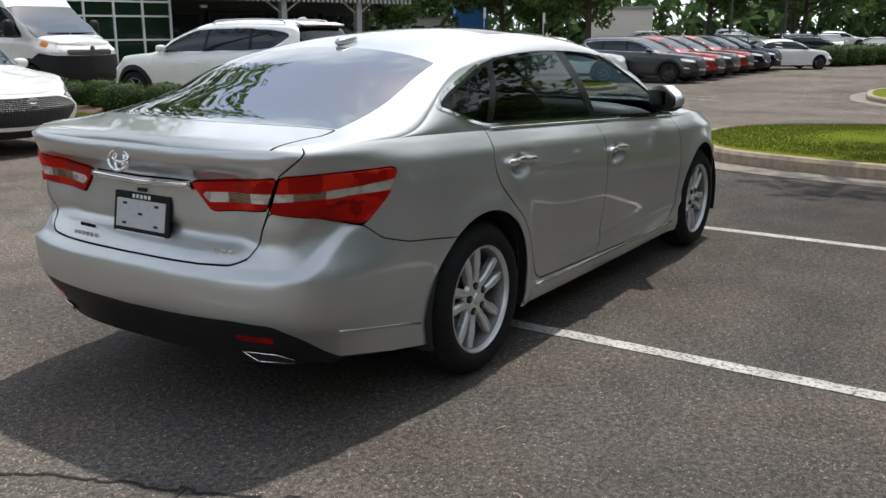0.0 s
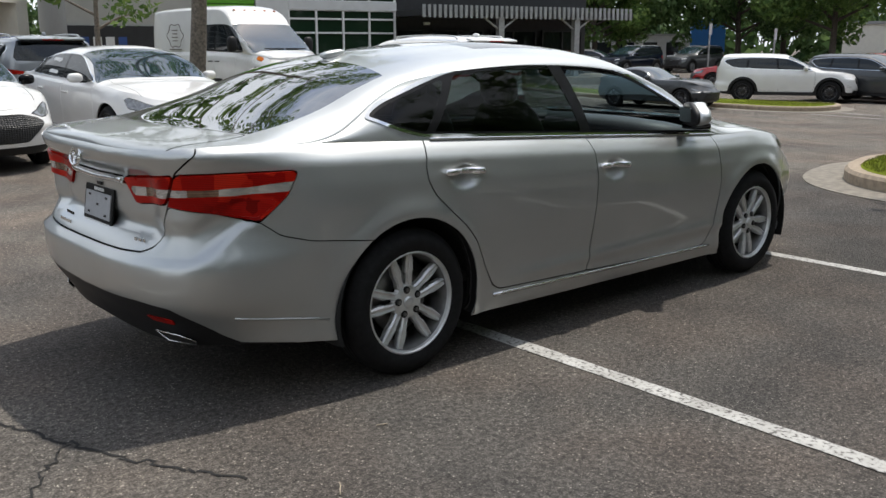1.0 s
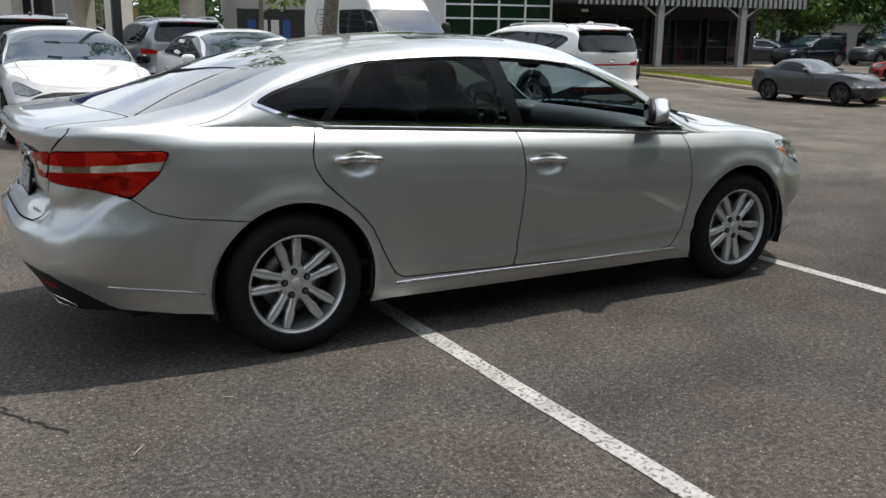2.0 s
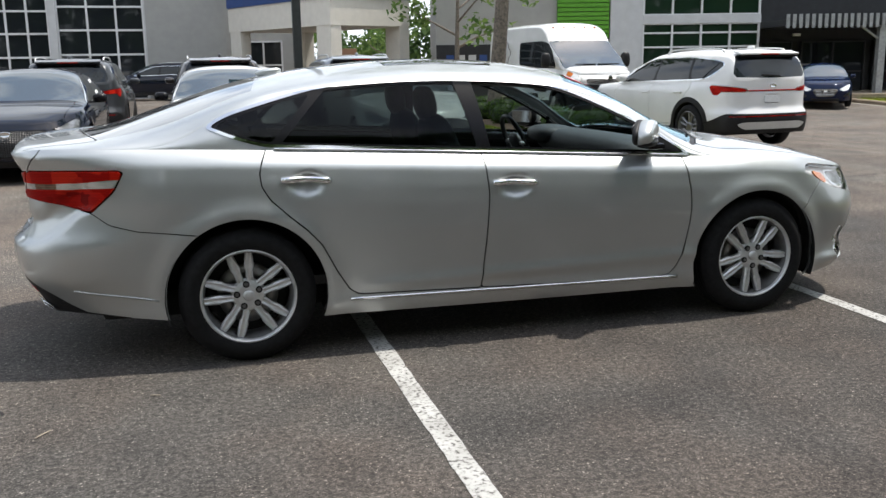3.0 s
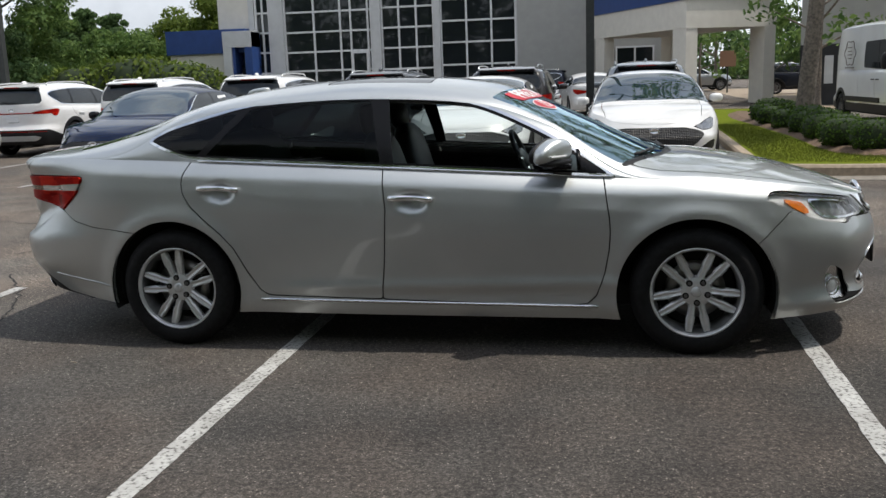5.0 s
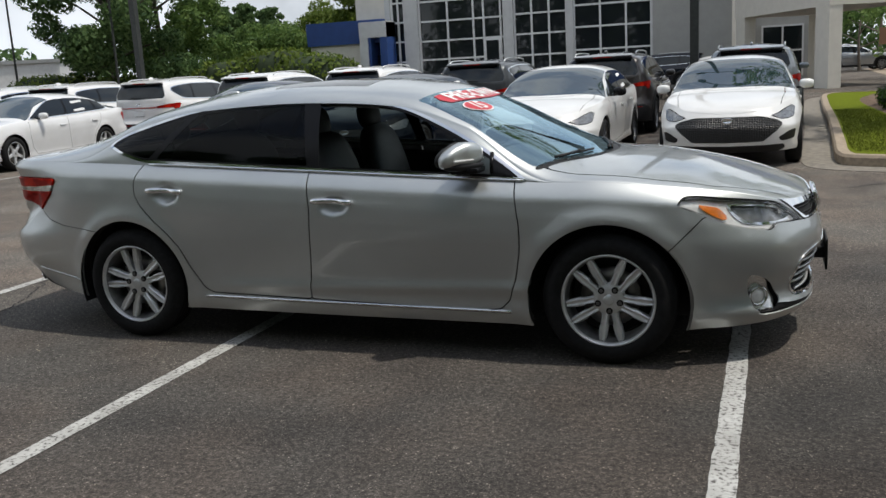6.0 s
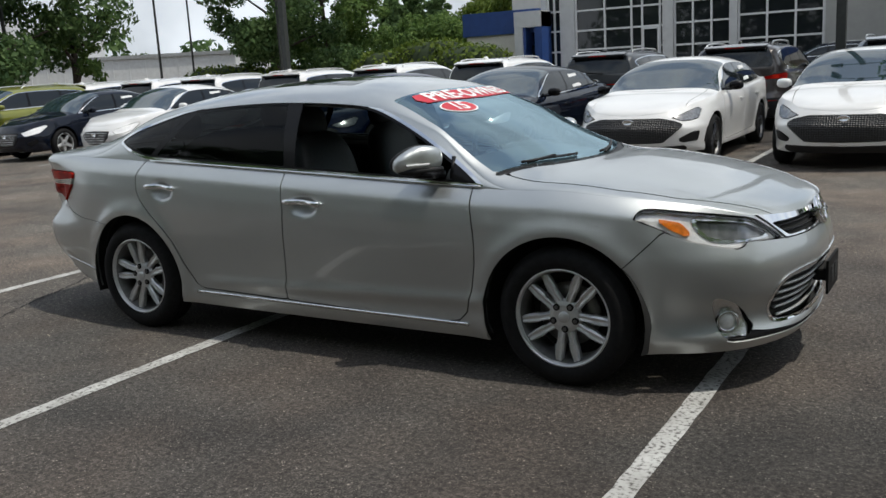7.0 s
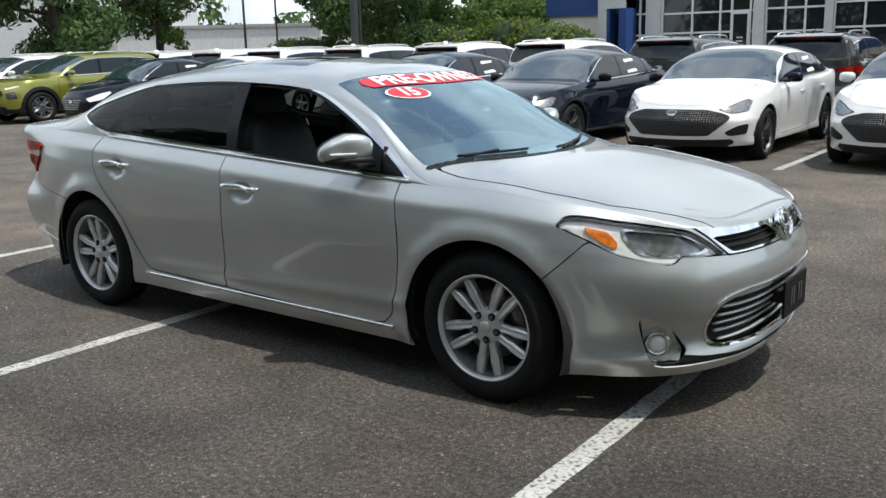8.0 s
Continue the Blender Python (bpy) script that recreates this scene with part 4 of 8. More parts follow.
    # the nose
    head = loop([(3.150, 0.795), (3.205, 0.832), (3.41, 0.812), (3.60, 0.790), (3.715, 0.772), (3.80, 0.728), (3.868, 0.678), (3.66, 0.683), (3.607, 0.658), (3.414, 0.690), (3.283, 0.743)], 5, (0, 6, 7))
    w.carve(on_wall(head), "head", 0.003)
    w.split(on_wall(rounded([(3.245, 0.803), (3.36, 0.782), (3.412, 0.730), (3.39, 0.716), (3.30, 0.757)], 0.012)), ("head",), "head_amber")
    w.split(on_wall(loop([(3.425, 0.786), (3.445, 0.752), (3.50, 0.712), (3.60, 0.698), (3.76, 0.700), (3.80, 0.712), (3.71, 0.757), (3.60, 0.772)], 4, (0,))), ("head",), "head_dark")
    w.split(on_wall(loop([(3.408, 0.796), (3.432, 0.745), (3.492, 0.699), (3.60, 0.687), (3.77, 0.691), (3.815, 0.708), (3.71, 0.762), (3.60, 0.777)], 4, (0,))), ("head",), "head_rim")
    w.split(on_wall(loop([(3.205, 0.832), (3.41, 0.812), (3.60, 0.790), (3.715, 0.772), (3.70, 0.766), (3.59, 0.783), (3.40, 0.804), (3.22, 0.822)], 3)), ("head",), "head_top")
    w.carve(on_wall(loop([(3.735, 0.80), (4.0, 0.792), (4.25, 0.790), (5.0, 0.790), (5.0, 0.665), (4.3, 0.668), (3.885, 0.672), (3.80, 0.745)], 3, (2, 3, 4, 5, 6))), "grille_chrome", 0.003)
    w.split(on_wall(rounded([(3.815, 0.742), (4.0, 0.742), (4.22, 0.745), (4.30, 0.70), (4.26, 0.682), (3.91, 0.680)], 0.01)), ("grille_chrome",), "grille_dark")
    w.carve(on_wall(loop([(3.79, 0.405), (3.83, 0.487), (3.957, 0.522), (4.2, 0.524), (5.0, 0.524), (5.0, 0.292), (4.2, 0.292), (3.95, 0.297), (3.85, 0.305), (3.81, 0.33)], 4, (4, 5))), "low_grille", 0.008, rest="low_frame")
    w.carve(on_wall(loop([(3.497, 0.438), (3.573, 0.425), (3.642, 0.378), (3.708, 0.305), (3.66, 0.25), (3.557, 0.262), (3.520, 0.325)], 4, (3,))), "fog", 0.003)
    w.split(on_wall(np.array([(3.50, 0.258), (3.62, 0.252), (3.70, 0.285), (3.80, 0.272), (4.0, 0.262), (5.0, 0.262), (5.0, 0.243), (3.8, 0.240), (3.6, 0.235)])), ("body",), "low_slot")
    front_b = np.array([(3.283, 0.740), (3.10, 0.572), (3.0, 0.5), (3.0, 0.1), (5.0, 0.1), (5.0, 0.664), (3.875, 0.674), (3.66, 0.683), (3.607, 0.655), (3.414, 0.688)])
    w.carve(on_wall(front_b), "front_bumper", 0.0026)
    w.split(on_wall(np.array([(3.735, 0.795), (5.0, 0.785), (5.0, 1.2), (3.20, 1.2), (3.20, 0.838), (3.41, 0.824), (3.60, 0.808)])), ("body",), "nose_top")

    # openings and panels of the top
    dlo = loop([(-0.150, 1.145), (-0.06, 1.200), (0.087, 1.246), (0.237, 1.287), (0.388, 1.322), (0.569, 1.346), (0.812, 1.364), (0.994, 1.369), (1.237, 1.367), (1.450, 1.354), (1.601, 1.327), (1.752, 1.284), (1.899, 1.223), (2.046, 1.152), (2.191, 1.072), (2.334, 0.980), (2.42, 0.918), (2.326, 0.921), (1.880, 0.946), (1.283, 0.980), (0.687, 1.013), (0.240, 1.038), (0.121, 1.046), (0.001, 1.078), (-0.104, 1.118)], 3, (16,))
    edge = lambda a: outside(a[:, :2], dlo)
    t.split(lambda a: np.maximum(edge(a), (a[:, 2] - 1.06) * 0.3), ("body",), "trim")
    t.split(lambda a: edge(a) + 0.014, ("trim",), "pillar")
    inner = lambda a: edge(a) + 0.024
    slope = lambda a, x0, z0, x1, z1: ((a[:, 0] - x0) * (z1 - z0) - (a[:, 1] - z0) * (x1 - x0)) / math.hypot(x1 - x0, z1 - z0)
    t.carve(lambda a: np.maximum(inner(a), slope(a, 0.125, 1.038, 0.385, 1.31)), "quarter_glass", 0.001, ("pillar",), "pillar")
    t.carve(lambda a: np.maximum(np.maximum(inner(a), -slope(a, 0.175, 1.038, 0.435, 1.31)), slope(a, 1.195, 0.985, 1.105, 1.369)), "rear_window", 0.001, ("pillar",), "pillar")
    t.carve(lambda a: np.maximum(np.maximum(inner(a), -slope(a, 1.262, 0.985, 1.205, 1.367)), a[:, 0] - 2.24), "front_window", 0.001, ("pillar",), "pillar")
    y2 = lambda a, h: (a[:, 3] / h) ** 2
    cowl = lambda a: 2.70 - 0.23 * y2(a, 0.72)
    glass_edge = lambda a: np.maximum(1.04 - a[:, 2], np.abs(a[:, 3]) - 0.579 - 0.266 * (a[:, 0] - 1.769))
    t.split(lambda a: np.maximum(np.maximum(glass_edge(a), 1.855 - 0.10 * y2(a, 0.6) - a[:, 0]), a[:, 0] - cowl(a)), ("body",), "windscreen")
    t.split(lambda a: np.maximum(np.maximum(glass_edge(a) - 0.012, a[:, 0] - cowl(a) - 0.036), cowl(a) - a[:, 0]), ("body",), "cowl")
    t.split(lambda a: np.maximum(np.maximum(np.maximum(1.05 - a[:, 2], np.abs(a[:, 3]) - 0.656 + 0.082 * (a[:, 0] + 0.651)), -0.76 + 0.12 * y2(a, 0.656) - a[:, 0]), a[:, 0] - 0.13 + 0.05 * y2(a, 0.6)), ("body",), "rear_screen")
    t.carve(lambda a: np.maximum(np.abs(a[:, 0] - 1.10) - 0.30, np.abs(a[:, 3]) - 0.42), "sunroof", 0.004)
    bonnet = np.array([(2.26, 0), (2.30, -0.70), (2.44, -0.742), (2.62, -0.752), (2.85, -0.752), (3.05, -0.742), (3.3, -0.69), (3.45, -0.60), (3.6, -0.5), (4.2, -0.40), (4.2, 0.5), (2.3, 0.5)])
    t.carve(lambda a: np.maximum(outside(a[:, [0, 3]], bonnet), cowl(a) + 0.036 - a[:, 0]), "bonnet", 0.0042)
    deck = np.array([(-2.0, 0.3), (-2.0, -0.655), (-0.98, -0.655), (-0.92, -0.662), (-0.84, -0.668), (-0.74, -0.672), (-0.66, -0.66), (-0.60, -0.60), (-0.60, 0.3)])
    t.carve(lambda a: np.maximum(outside(a[:, [0, 3]], deck), a[:, 0] + 0.772 - 0.12 * y2(a, 0.656)), "deck", 0.0042)

    put("body", w, ("body",), SILVER)
    put("roof", t, ("body",), SILVER)
    lidob = put("boot_lid", w, ("lid",), SILVER)
    put("boot_lid_top", t, ("deck",), SILVER, parent=lidob)
    put("boot_chrome_strip", w, ("boot_chrome",), CHROME, push=0.014, label="chrome strip", parent=lidob)
    bumper = put("rear_bumper", w, ("rear_bumper",), SILVER)
    put("rear_valance", w, ("black_rear",), BLACKPLASTIC, push=-0.002, label="black plastic lower valance", parent=bumper)
    bonnet_ob = put("bonnet", t, ("bonnet",), SILVER)
    for side in ("right", "left"):
        put("bonnet_edge", w, ("nose_top",), SILVER, side, parent=bonnet_ob)
    fb = put("front_bumper", w, ("front_bumper",), SILVER)
    put("bumper_slot", w, ("low_slot",), BLACKPLASTIC, push=-0.012, parent=fb)
    put("grille_surround", w, ("low_frame",), CHROME, push=0.004, parent=fb)
    put("grille_back", w, ("low_grille",), DARK, push=-0.03, parent=fb)
    for side in ("right", "left"):
        for nm in ("front_door", "rear_door"):
            put(nm, w, (nm,), SILVER, side)
        put("window_trim", t, ("trim",), CHROME, side, push=0.004, label="chrome window trim")
        put("pillar_cover", t, ("pillar",), GLOSSBLACK, side, label="gloss black pillar cover")
        put("quarter_window", t, ("quarter_glass",), GLASSQUARTER, side, 0.004)
        put("rear_side_window", t, ("rear_window",), GLASSTINT, side, 0.004, label="tinted rear side window")
        if side == "left":
            put("front_side_window", t, ("front_window",), GLASSCLEAR, side, 0.004)
        lamp = put("tail_lamp", w, ("tail_out",), LAMPRED, side, 0.02, 0.012, "red tail lamp with a clear band")
        put("clear_band", w, ("tail_out_clear",), LAMPRIBBED, side, 0.02, 0.010, "clear ribbed band", lamp)
        put("band_end", w, ("tail_out_end",), LAMPEND, side, 0.02, 0.010, "clear end of the band, tinted for a green reflection", lamp)
        put("smoky_cell", w, ("tail_out_cell",), LAMPSMOKE, side, 0.02, 0.009, "smoky brown cell", lamp)
        put("cell_rib", w, ("tail_out_rib",), LAMPCLEAR, side, 0.004, 0.011, "pale rib", lamp)
        put("dark_band", w, ("tail_out_dark",), LAMPDARKRED, side, 0.02, 0.011, "dark red band", lamp)
        lamp = put("boot_tail_lamp", w, ("tail_in",), LAMPRED, side, 0.02, 0.010, "red tail lamp on the boot lid")
        put("clear_band", w, ("tail_in_clear",), LAMPRIBBED, side, 0.02, 0.008, "clear ribbed band", lamp)
        put("band_end", w, ("tail_in_end",), LAMPRIBBED, side, 0.02, 0.008, "clear ribbed end of the band", lamp)
        put("smoky_cell", w, ("tail_in_cell",), LAMPSMOKE, side, 0.02, 0.007, "smoky cell", lamp)
        lamp = put("head_lamp", w, ("head",), LAMPCLEAR, side, 0.03, -0.030, "clear head lamp with an amber corner")
        put("turn_lamp", w, ("head_amber",), AMBER, side, 0.02, -0.022, "amber turn lamp", lamp)
        put("projector", w, ("head_dark",), LAMPSILVER, side, 0.02, -0.045, "smoky projector lens", lamp)
        put("lamp_rim", w, ("head_rim",), CHROME, side, 0.02, -0.026, "chrome lamp rim", lamp)
        put("lamp_brow", w, ("head_top",), LAMPSILVER, side, 0.02, -0.012, "dark upper trim", lamp)
        put("lens", w, ("head", "head_amber", "head_dark", "head_rim", "head_top"), GLASSLENS, side, 0.03, 0.002, "clear lens", lamp)
        put("fog_bezel", w, ("fog",), LAMPBRIGHT, side, 0.04, -0.030, "chrome fog lamp bezel")
        put("reflector", w, ("reflector",), LAMPDARKRED, side, push=0.001, label="red reflector", parent=bumper)
    put("windscreen", t, ("windscreen",), GLASSSCREEN, rim=0.004)
    put("rear_screen", t, ("rear_screen",), GLASSREAR, rim=0.004, label="tinted rear window")
    put("cowl", t, ("cowl",), BLACKPLASTIC, push=-0.008)
    put("sunroof", t, ("sunroof",), GLASSFAR, push=-0.001, label="dark glass sunroof")
    put("upper_grille", w, ("grille_chrome",), CHROME, push=0.006, label="chrome upper grille")
    for side in ("right", "left"):
        put("upper_grille_opening", w, ("grille_dark",), DARK, side, push=-0.02)
    return car, b


hero, hero_body = hero_car()
WHEEL_HERO = wheel_parts(0.332, 0.230, 0.20, 5, ALLOY, True, 64)
fit_wheels(hero, WHEEL_HERO, 2.82, 0.330, 0.795)

# ---- details of the silver saloon ----
def mirrored(v, f):
    return [(x, -y, z) for x, y, z in v], [q[::-1] for q in f]


def sweep(points, r, n=6, flat=1.0):
    """A thin bar along a run of points: vertices and faces; flat squeezes it across z."""
    p = [Vector(q) for q in points]
    v, f = [], []
    for i, q in enumerate(p):
        d = (p[min(i + 1, len(p) - 1)] - p[max(i - 1, 0)]).normalized()
        a = d.cross(Vector((0, 0, 1)))
        a = a.normalized() if a.length > 1e-6 else Vector((1, 0, 0))
        b = a.cross(d)
        for k in range(n):
            t = 2 * math.pi * k / n
            v.append(tuple(q + a * r * math.cos(t) + b * r * flat * math.sin(t)))
    for i in range(len(p) - 1):
        for k in range(n):
            f.append((i * n + k, i * n + (k + 1) % n, (i + 1) * n + (k + 1) % n, (i + 1) * n + k))
    f.append(tuple(range(n))[::-1])
    f.append(tuple((len(p) - 1) * n + k for k in range(n)))
    return v, f


def hero_piece(name, v, f, mat, label="", parent=None, smooth=True):
    return attach(name, mesh_from(name, v, f, smooth), mat, parent or hero, label)


def child(name):
    return [o for o in hero.children if o.name.split(".")[0] == name]


def around(b, z, u0, out, n=24):
    """A run over the nose at one height, from side to side."""
    half = [b.at(u0 + (b.u[-1] - u0) * k / n, z, out) for k in range(n)]
    return half + [Vector((half[-1].x, 0, z))] + [Vector((q.x, -q.y, q.z)) for q in half[::-1]]


def lettering(text, size, spread=1.0):
    """Flat mesh vertices and faces of a word in the built-in font, centred."""
    cu = bpy.data.curves.new("lettering", "FONT")
    cu.body, cu.size, cu.align_x, cu.align_y, cu.offset = text, size, "CENTER", "CENTER", 0.004
    ob = new("lettering", cu)
    me = bpy.data.meshes.new_from_object(ob.evaluated_get(bpy.context.evaluated_depsgraph_get()))
    v, f = [tuple(q.co) for q in me.vertices], [tuple(p.vertices) for p in me.polygons]
    bpy.data.objects.remove(ob)
    bpy.data.meshes.remove(me)
    return v, f


def hero_details():
    b = hero_body
    w, t = b.wall, b.top
    # linings behind the panels
    v, f = w.panel(("body", "front_door", "rear_door", "gap"), "both", 0, -0.055)
    keep = [q for q in f if 0.3 < np.mean([v[i][0] for i in q]) < 2.45]
    hero_piece("door_lining", v, keep, TRIMGREY, "dark grey door lining")
    v, f = w.panel(("body", "front_door", "rear_door", "gap", "rear_bumper", "front_bumper", "lid", "tail_in", "tail_out", "tail_in_clear", "tail_in_end", "tail_in_cell", "tail_out_end", "tail_out_clear", "tail_out_cell", "tail_out_rib", "tail_out_dark", "black_rear", "reflector", "boot_chrome", "head", "head_amber", "head_dark", "head_rim", "head_top", "low_grille", "low_frame", "grille_dark", "grille_chrome", "fog", "low_slot"), "both", 0, -0.075)
    hero_piece("inner_frame", v, f, DARK)
    v, f = t.panel(("body", "sunroof", "gap"), "both", 0, -0.035)
    keep = [q for q in f if 0.0 < np.mean([v[i][0] for i in q]) < 1.75]
    hero_piece("headlining", v, [q[::-1] for q in keep], plain("grey_headlining", (0.20, 0.20, 0.195), 0.9))
    v, f = t.panel(("bonnet", "deck", "cowl"), "both", 0, -0.03)
    hero_piece("inner_cover", v, f, DARK)
    bm = bmesh.new()
    add_box(bm, (1.25, 0, 0.27), (3.9, 1.30, 0.14), 0.03)
    part("underbody", bm, DARK, hero)
    # unseen trays added to stop sun leaking through the hollow bumpers
    for nm, us, zt in (("front_undertray", np.linspace(3.30, b.u[-1], 24), 0.222), ("rear_undertray", np.linspace(b.u[0], -0.42, 24), 0.30)):
        half = [b.at(u, zt, -0.014) for u in us]
        bm = bmesh.new()
        prism(bm, [(q.x, q.y) for q in half] + [(q.x, -q.y) for q in half[::-1] if abs(q.y) > 0.005], zt - 0.012, zt + 0.012)
        part(nm, bm, DARK, hero)
    part("cabin_floor", box_bm((1.2, 0, 0.37), (2.3, 1.62, 0.05), 0.01), LEATHER, hero)
    for x, z, r in ((0.0, 0.33, 0.40), (2.815, 0.32, 0.41)):
        for sy in (-1, 1):
            v, f = lathe([(r - 0.012, -0.03), (r, 0.02), (r, 0.32), (0.1, 0.32)], 40)
            f = [q for q in f if min(v[i][2] for i in q) > -0.15]
            attach("wheel_well", mesh_from("wheel_well", v, f), DARK, hero, "", pose(x, sy * 0.865, z, 0, 0, 0 if sy < 0 else 180))
    # door handles, sill strips, mirrors
    for sy in (-1, 1):
        doors = {nm: child(nm)[0 if sy < 0 else 1] for nm in ("front_door", "rear_door")}
        for nm, x0, z in (("rear_door", 0.182, 0.892), ("front_door", 1.248, 0.830)):
            pts = [(x0 + 0.236 * k / 10, sy * (abs(b.at(x0 + 0.236 * k / 10, z).y) + 0.006 + 0.026 * math.sin(math.pi * min(1, max(0, k / 10))) ** 0.5), z + 0.004 * math.sin(math.pi * k / 10) - 0.010 * k / 10) for k in range(11)]
            v, f = sweep(pts, 0.012, 10, 1.35)
            hero_piece("door_handle", v, f, CHROME, "chrome door handle", doors[nm])
            k = attach("key_cap", mesh_from("key_cap", *superbox(0.022, 0.02, 0.016, 2.6, 12, 8)), CHROME, doors[nm], "", pose(x0 + 0.015, sy * (abs(b.at(x0, z).y) + 0.006), z))
        pts = [(x, sy * (abs(b.at(x, 0.272).y) + 0.004), 0.276 - 0.012 * (x - 0.5)) for x in np.linspace(0.50, 2.33, 30)]
        v, f = sweep(pts, 0.007, 6, 1.2)
        hero_piece("sill_strip", v, f, CHROME, "thin chrome sill strip")
        belt = [(x, sy * (float(np.interp(x, b.sec[0], b.sec[1])) + 0.001), float(np.interp(x, b.sec[0], b.sec[2])) + 0.007) for x in np.linspace(0.16, 2.40, 40)]
        hero_piece("belt_strip", *sweep(belt, 0.0075, 6, 0.9), CHROME, "thin chrome belt strip under the windows")
        pts = [b.at(u, z, 0.0005) for u, z in ((-0.82, 0.395), (-0.72, 0.378), (-0.6, 0.362), (-0.5, 0.348), (-0.42, 0.335))]
        v, f = sweep([(q.x, -sy * -abs(q.y) if sy > 0 else q.y, q.z) for q in pts], 0.004, 6, 1.3)
        hero_piece("bumper_crease", v, f, SILVER, "", child("rear_bumper")[0])
        # mirror
        v, f = superbox(0.056, 0.126, 0.066, 2.7, 28, 18)
        v = [(x - 0.10 * abs(y * sy - 0.126) * (y * sy > 0), y, z * (1 - 2.2 * max(0.0, y * sy)) + 0.10 * x - 0.18 * max(0.0, y * sy)) for x, y, z in v]
        at = pose(2.105, sy * 0.908, 1.056, 0, 0, 36 * sy)
        m = attach("door_mirror", mesh_from("door_mirror", v, f), SILVER, hero, "silver door mirror with a black foot", at)
        v, f = superbox(0.024, 0.1265, 0.0665, 2.7, 28, 12)
        v = [(x, y, z * (1 - 2.2 * max(0.0, y * sy)) - 0.18 * max(0.0, y * sy)) for x, y, z in v]
        attach("mirror_bezel", mesh_from("mirror_bezel", v, f), BLACKPLASTIC, m, "black mirror bezel", pose(-0.045, 0, 0))
        # mirror glass darkened in its colour to stand in for dark reflections
        part("mirror_glass", box_bm((0, 0, 0), (0.004, 0.168, 0.082), 0.0015), plain("dark_mirror_glass", (0.22, 0.23, 0.24), 0.05, 1.0), m, "mirror glass", m=pose(-0.0695, -0.018 * sy, -0.004, 0, -3, -2 * sy))
        v, f = superbox(0.052, 0.120, 0.024, 2.4, 22, 8)
        attach("mirror_base", mesh_from("mirror_base", v, f), BLACKPLASTIC, m, "", pose(0.004, -0.012 * sy, -0.052))
        inv = m.matrix_basis.inverted()
        bm = bmesh.new()
        add_box(bm, (2.15, sy * 0.870, 0.982), (0.10, 0.14, 0.032), 0.014)
        part("mirror_foot", bm, GLOSSBLACK, m, m=inv)
        part("turn_repeater", box_bm((0.053, 0.02 * sy, -0.020), (0.012, 0.12, 0.010), 0.004), LAMPCLEAR, m)
        # gutters of the front window
        bar = [(2.235, sy * 0.815, 0.955), (2.225, sy * 0.765, 1.055)]
        hero_piece("window_divider", *sweep(bar, 0.012, 6), GLOSSBLACK)
        # fog lamps
        c, o = b.at(3.580, 0.325, -0.022), b.at(3.570, 0.327, 1.0)
        d = (o - c)
        d.z = 0
        turn = Vector((d.x, d.y * -sy, 0)).to_track_quat("Z", "Y").to_matrix().to_4x4()
        spot = Matrix.Translation((c.x, c.y * -sy, c.z)) @ turn
        v, f = lathe([(0.0, 0.014), (0.02, 0.012), (0.036, 0.004), (0.037, -0.02)], 20, "z")
        attach("fog_lamp", mesh_from("fog_lamp", v, f), LAMPCLEAR, hero, "round clear fog lamp", spot)
        v, f = lathe([(0.037, 0.004), (0.042, 0.016), (0.050, 0.012), (0.052, -0.01)], 20, "z")
        attach("fog_ring", mesh_from("fog_ring", v, f), CHROME, hero, "", spot)
        # exhaust
        corners = [b.at(u, z, 0.006) for u, z in ((-1.255, 0.325), (-1.10, 0.322), (-1.01, 0.298), (-1.01, 0.280), (-1.20, 0.284), (-1.255, 0.325))]
        pts = [(q.x - 0.006, q.y * -sy, q.z) for q in corners]
        e = hero_piece("exhaust_tip", *sweep(pts, 0.0032, 6), CHROME, "slim chrome exhaust tip")
        hero_piece("exhaust_mouth", [(x + 0.003, y, z) for x, y, z in pts[:-1]], [tuple(range(5)), tuple(range(5))[::-1]], DARK, "", e, False)
    # grilles
    fb = child("front_bumper")[0]
    for k in range(6):
        z = 0.318 + 0.037 * k
        run = around(b, z, 3.835 + 0.02 * abs(k - 2.5), -0.020)
        hero_piece("grille_slat", *sweep(run, 0.009, 8, 0.7), ALLOY, "bright grille slat", fb)
    ug = child("upper_grille")[0]
    for z in (0.697, 0.722):
        hero_piece("grille_slat", *sweep(around(b, z, 3.86, -0.012), 0.005, 6), GLOSSBLACK, "", ug)

    def oval(name, x, z, rx, rz, ang, parent):
        """A plain oval chrome badge made of rings."""
        o = None
        for k, (a, c, tilt) in enumerate(((rx, rz, 0), (rx * 0.42, rz * 0.92, 0), (rx * 0.74, rz * 0.42, 0))):
            pts = [(0.006 * (k > 0), a * math.cos(q), c * math.sin(q) + (0.25 * rz if k == 2 else 0)) for q in np.linspace(0, 2 * math.pi, 33)]
            me = mesh_from(name, *sweep(pts, 0.0075 * rx / 0.06, 6))
            ob = attach(name if k == 0 else "badge_ring", me, CHROME, parent if k == 0 else o, "plain chrome oval badge" if k == 0 else "")
            if k == 0:
                ob.matrix_basis = Matrix.Translation((x, 0, z)) @ Matrix.Rotation(ang, 4, "Y")
                o = ob
        return o

    nose = b.at(b.u[-1] - 0.01, 0.722)
    bg = oval("front_badge", nose.x + 0.012, 0.724, 0.085, 0.062, radians(-18), hero)
    v, f = superbox(0.008, 0.082, 0.060, 2.0, 24, 10)
    attach("badge_plate", mesh_from("badge_plate", v, f), GLOSSBLACK, bg)
    tailx = b.at(b.u[0] + 0.01, 0.985)
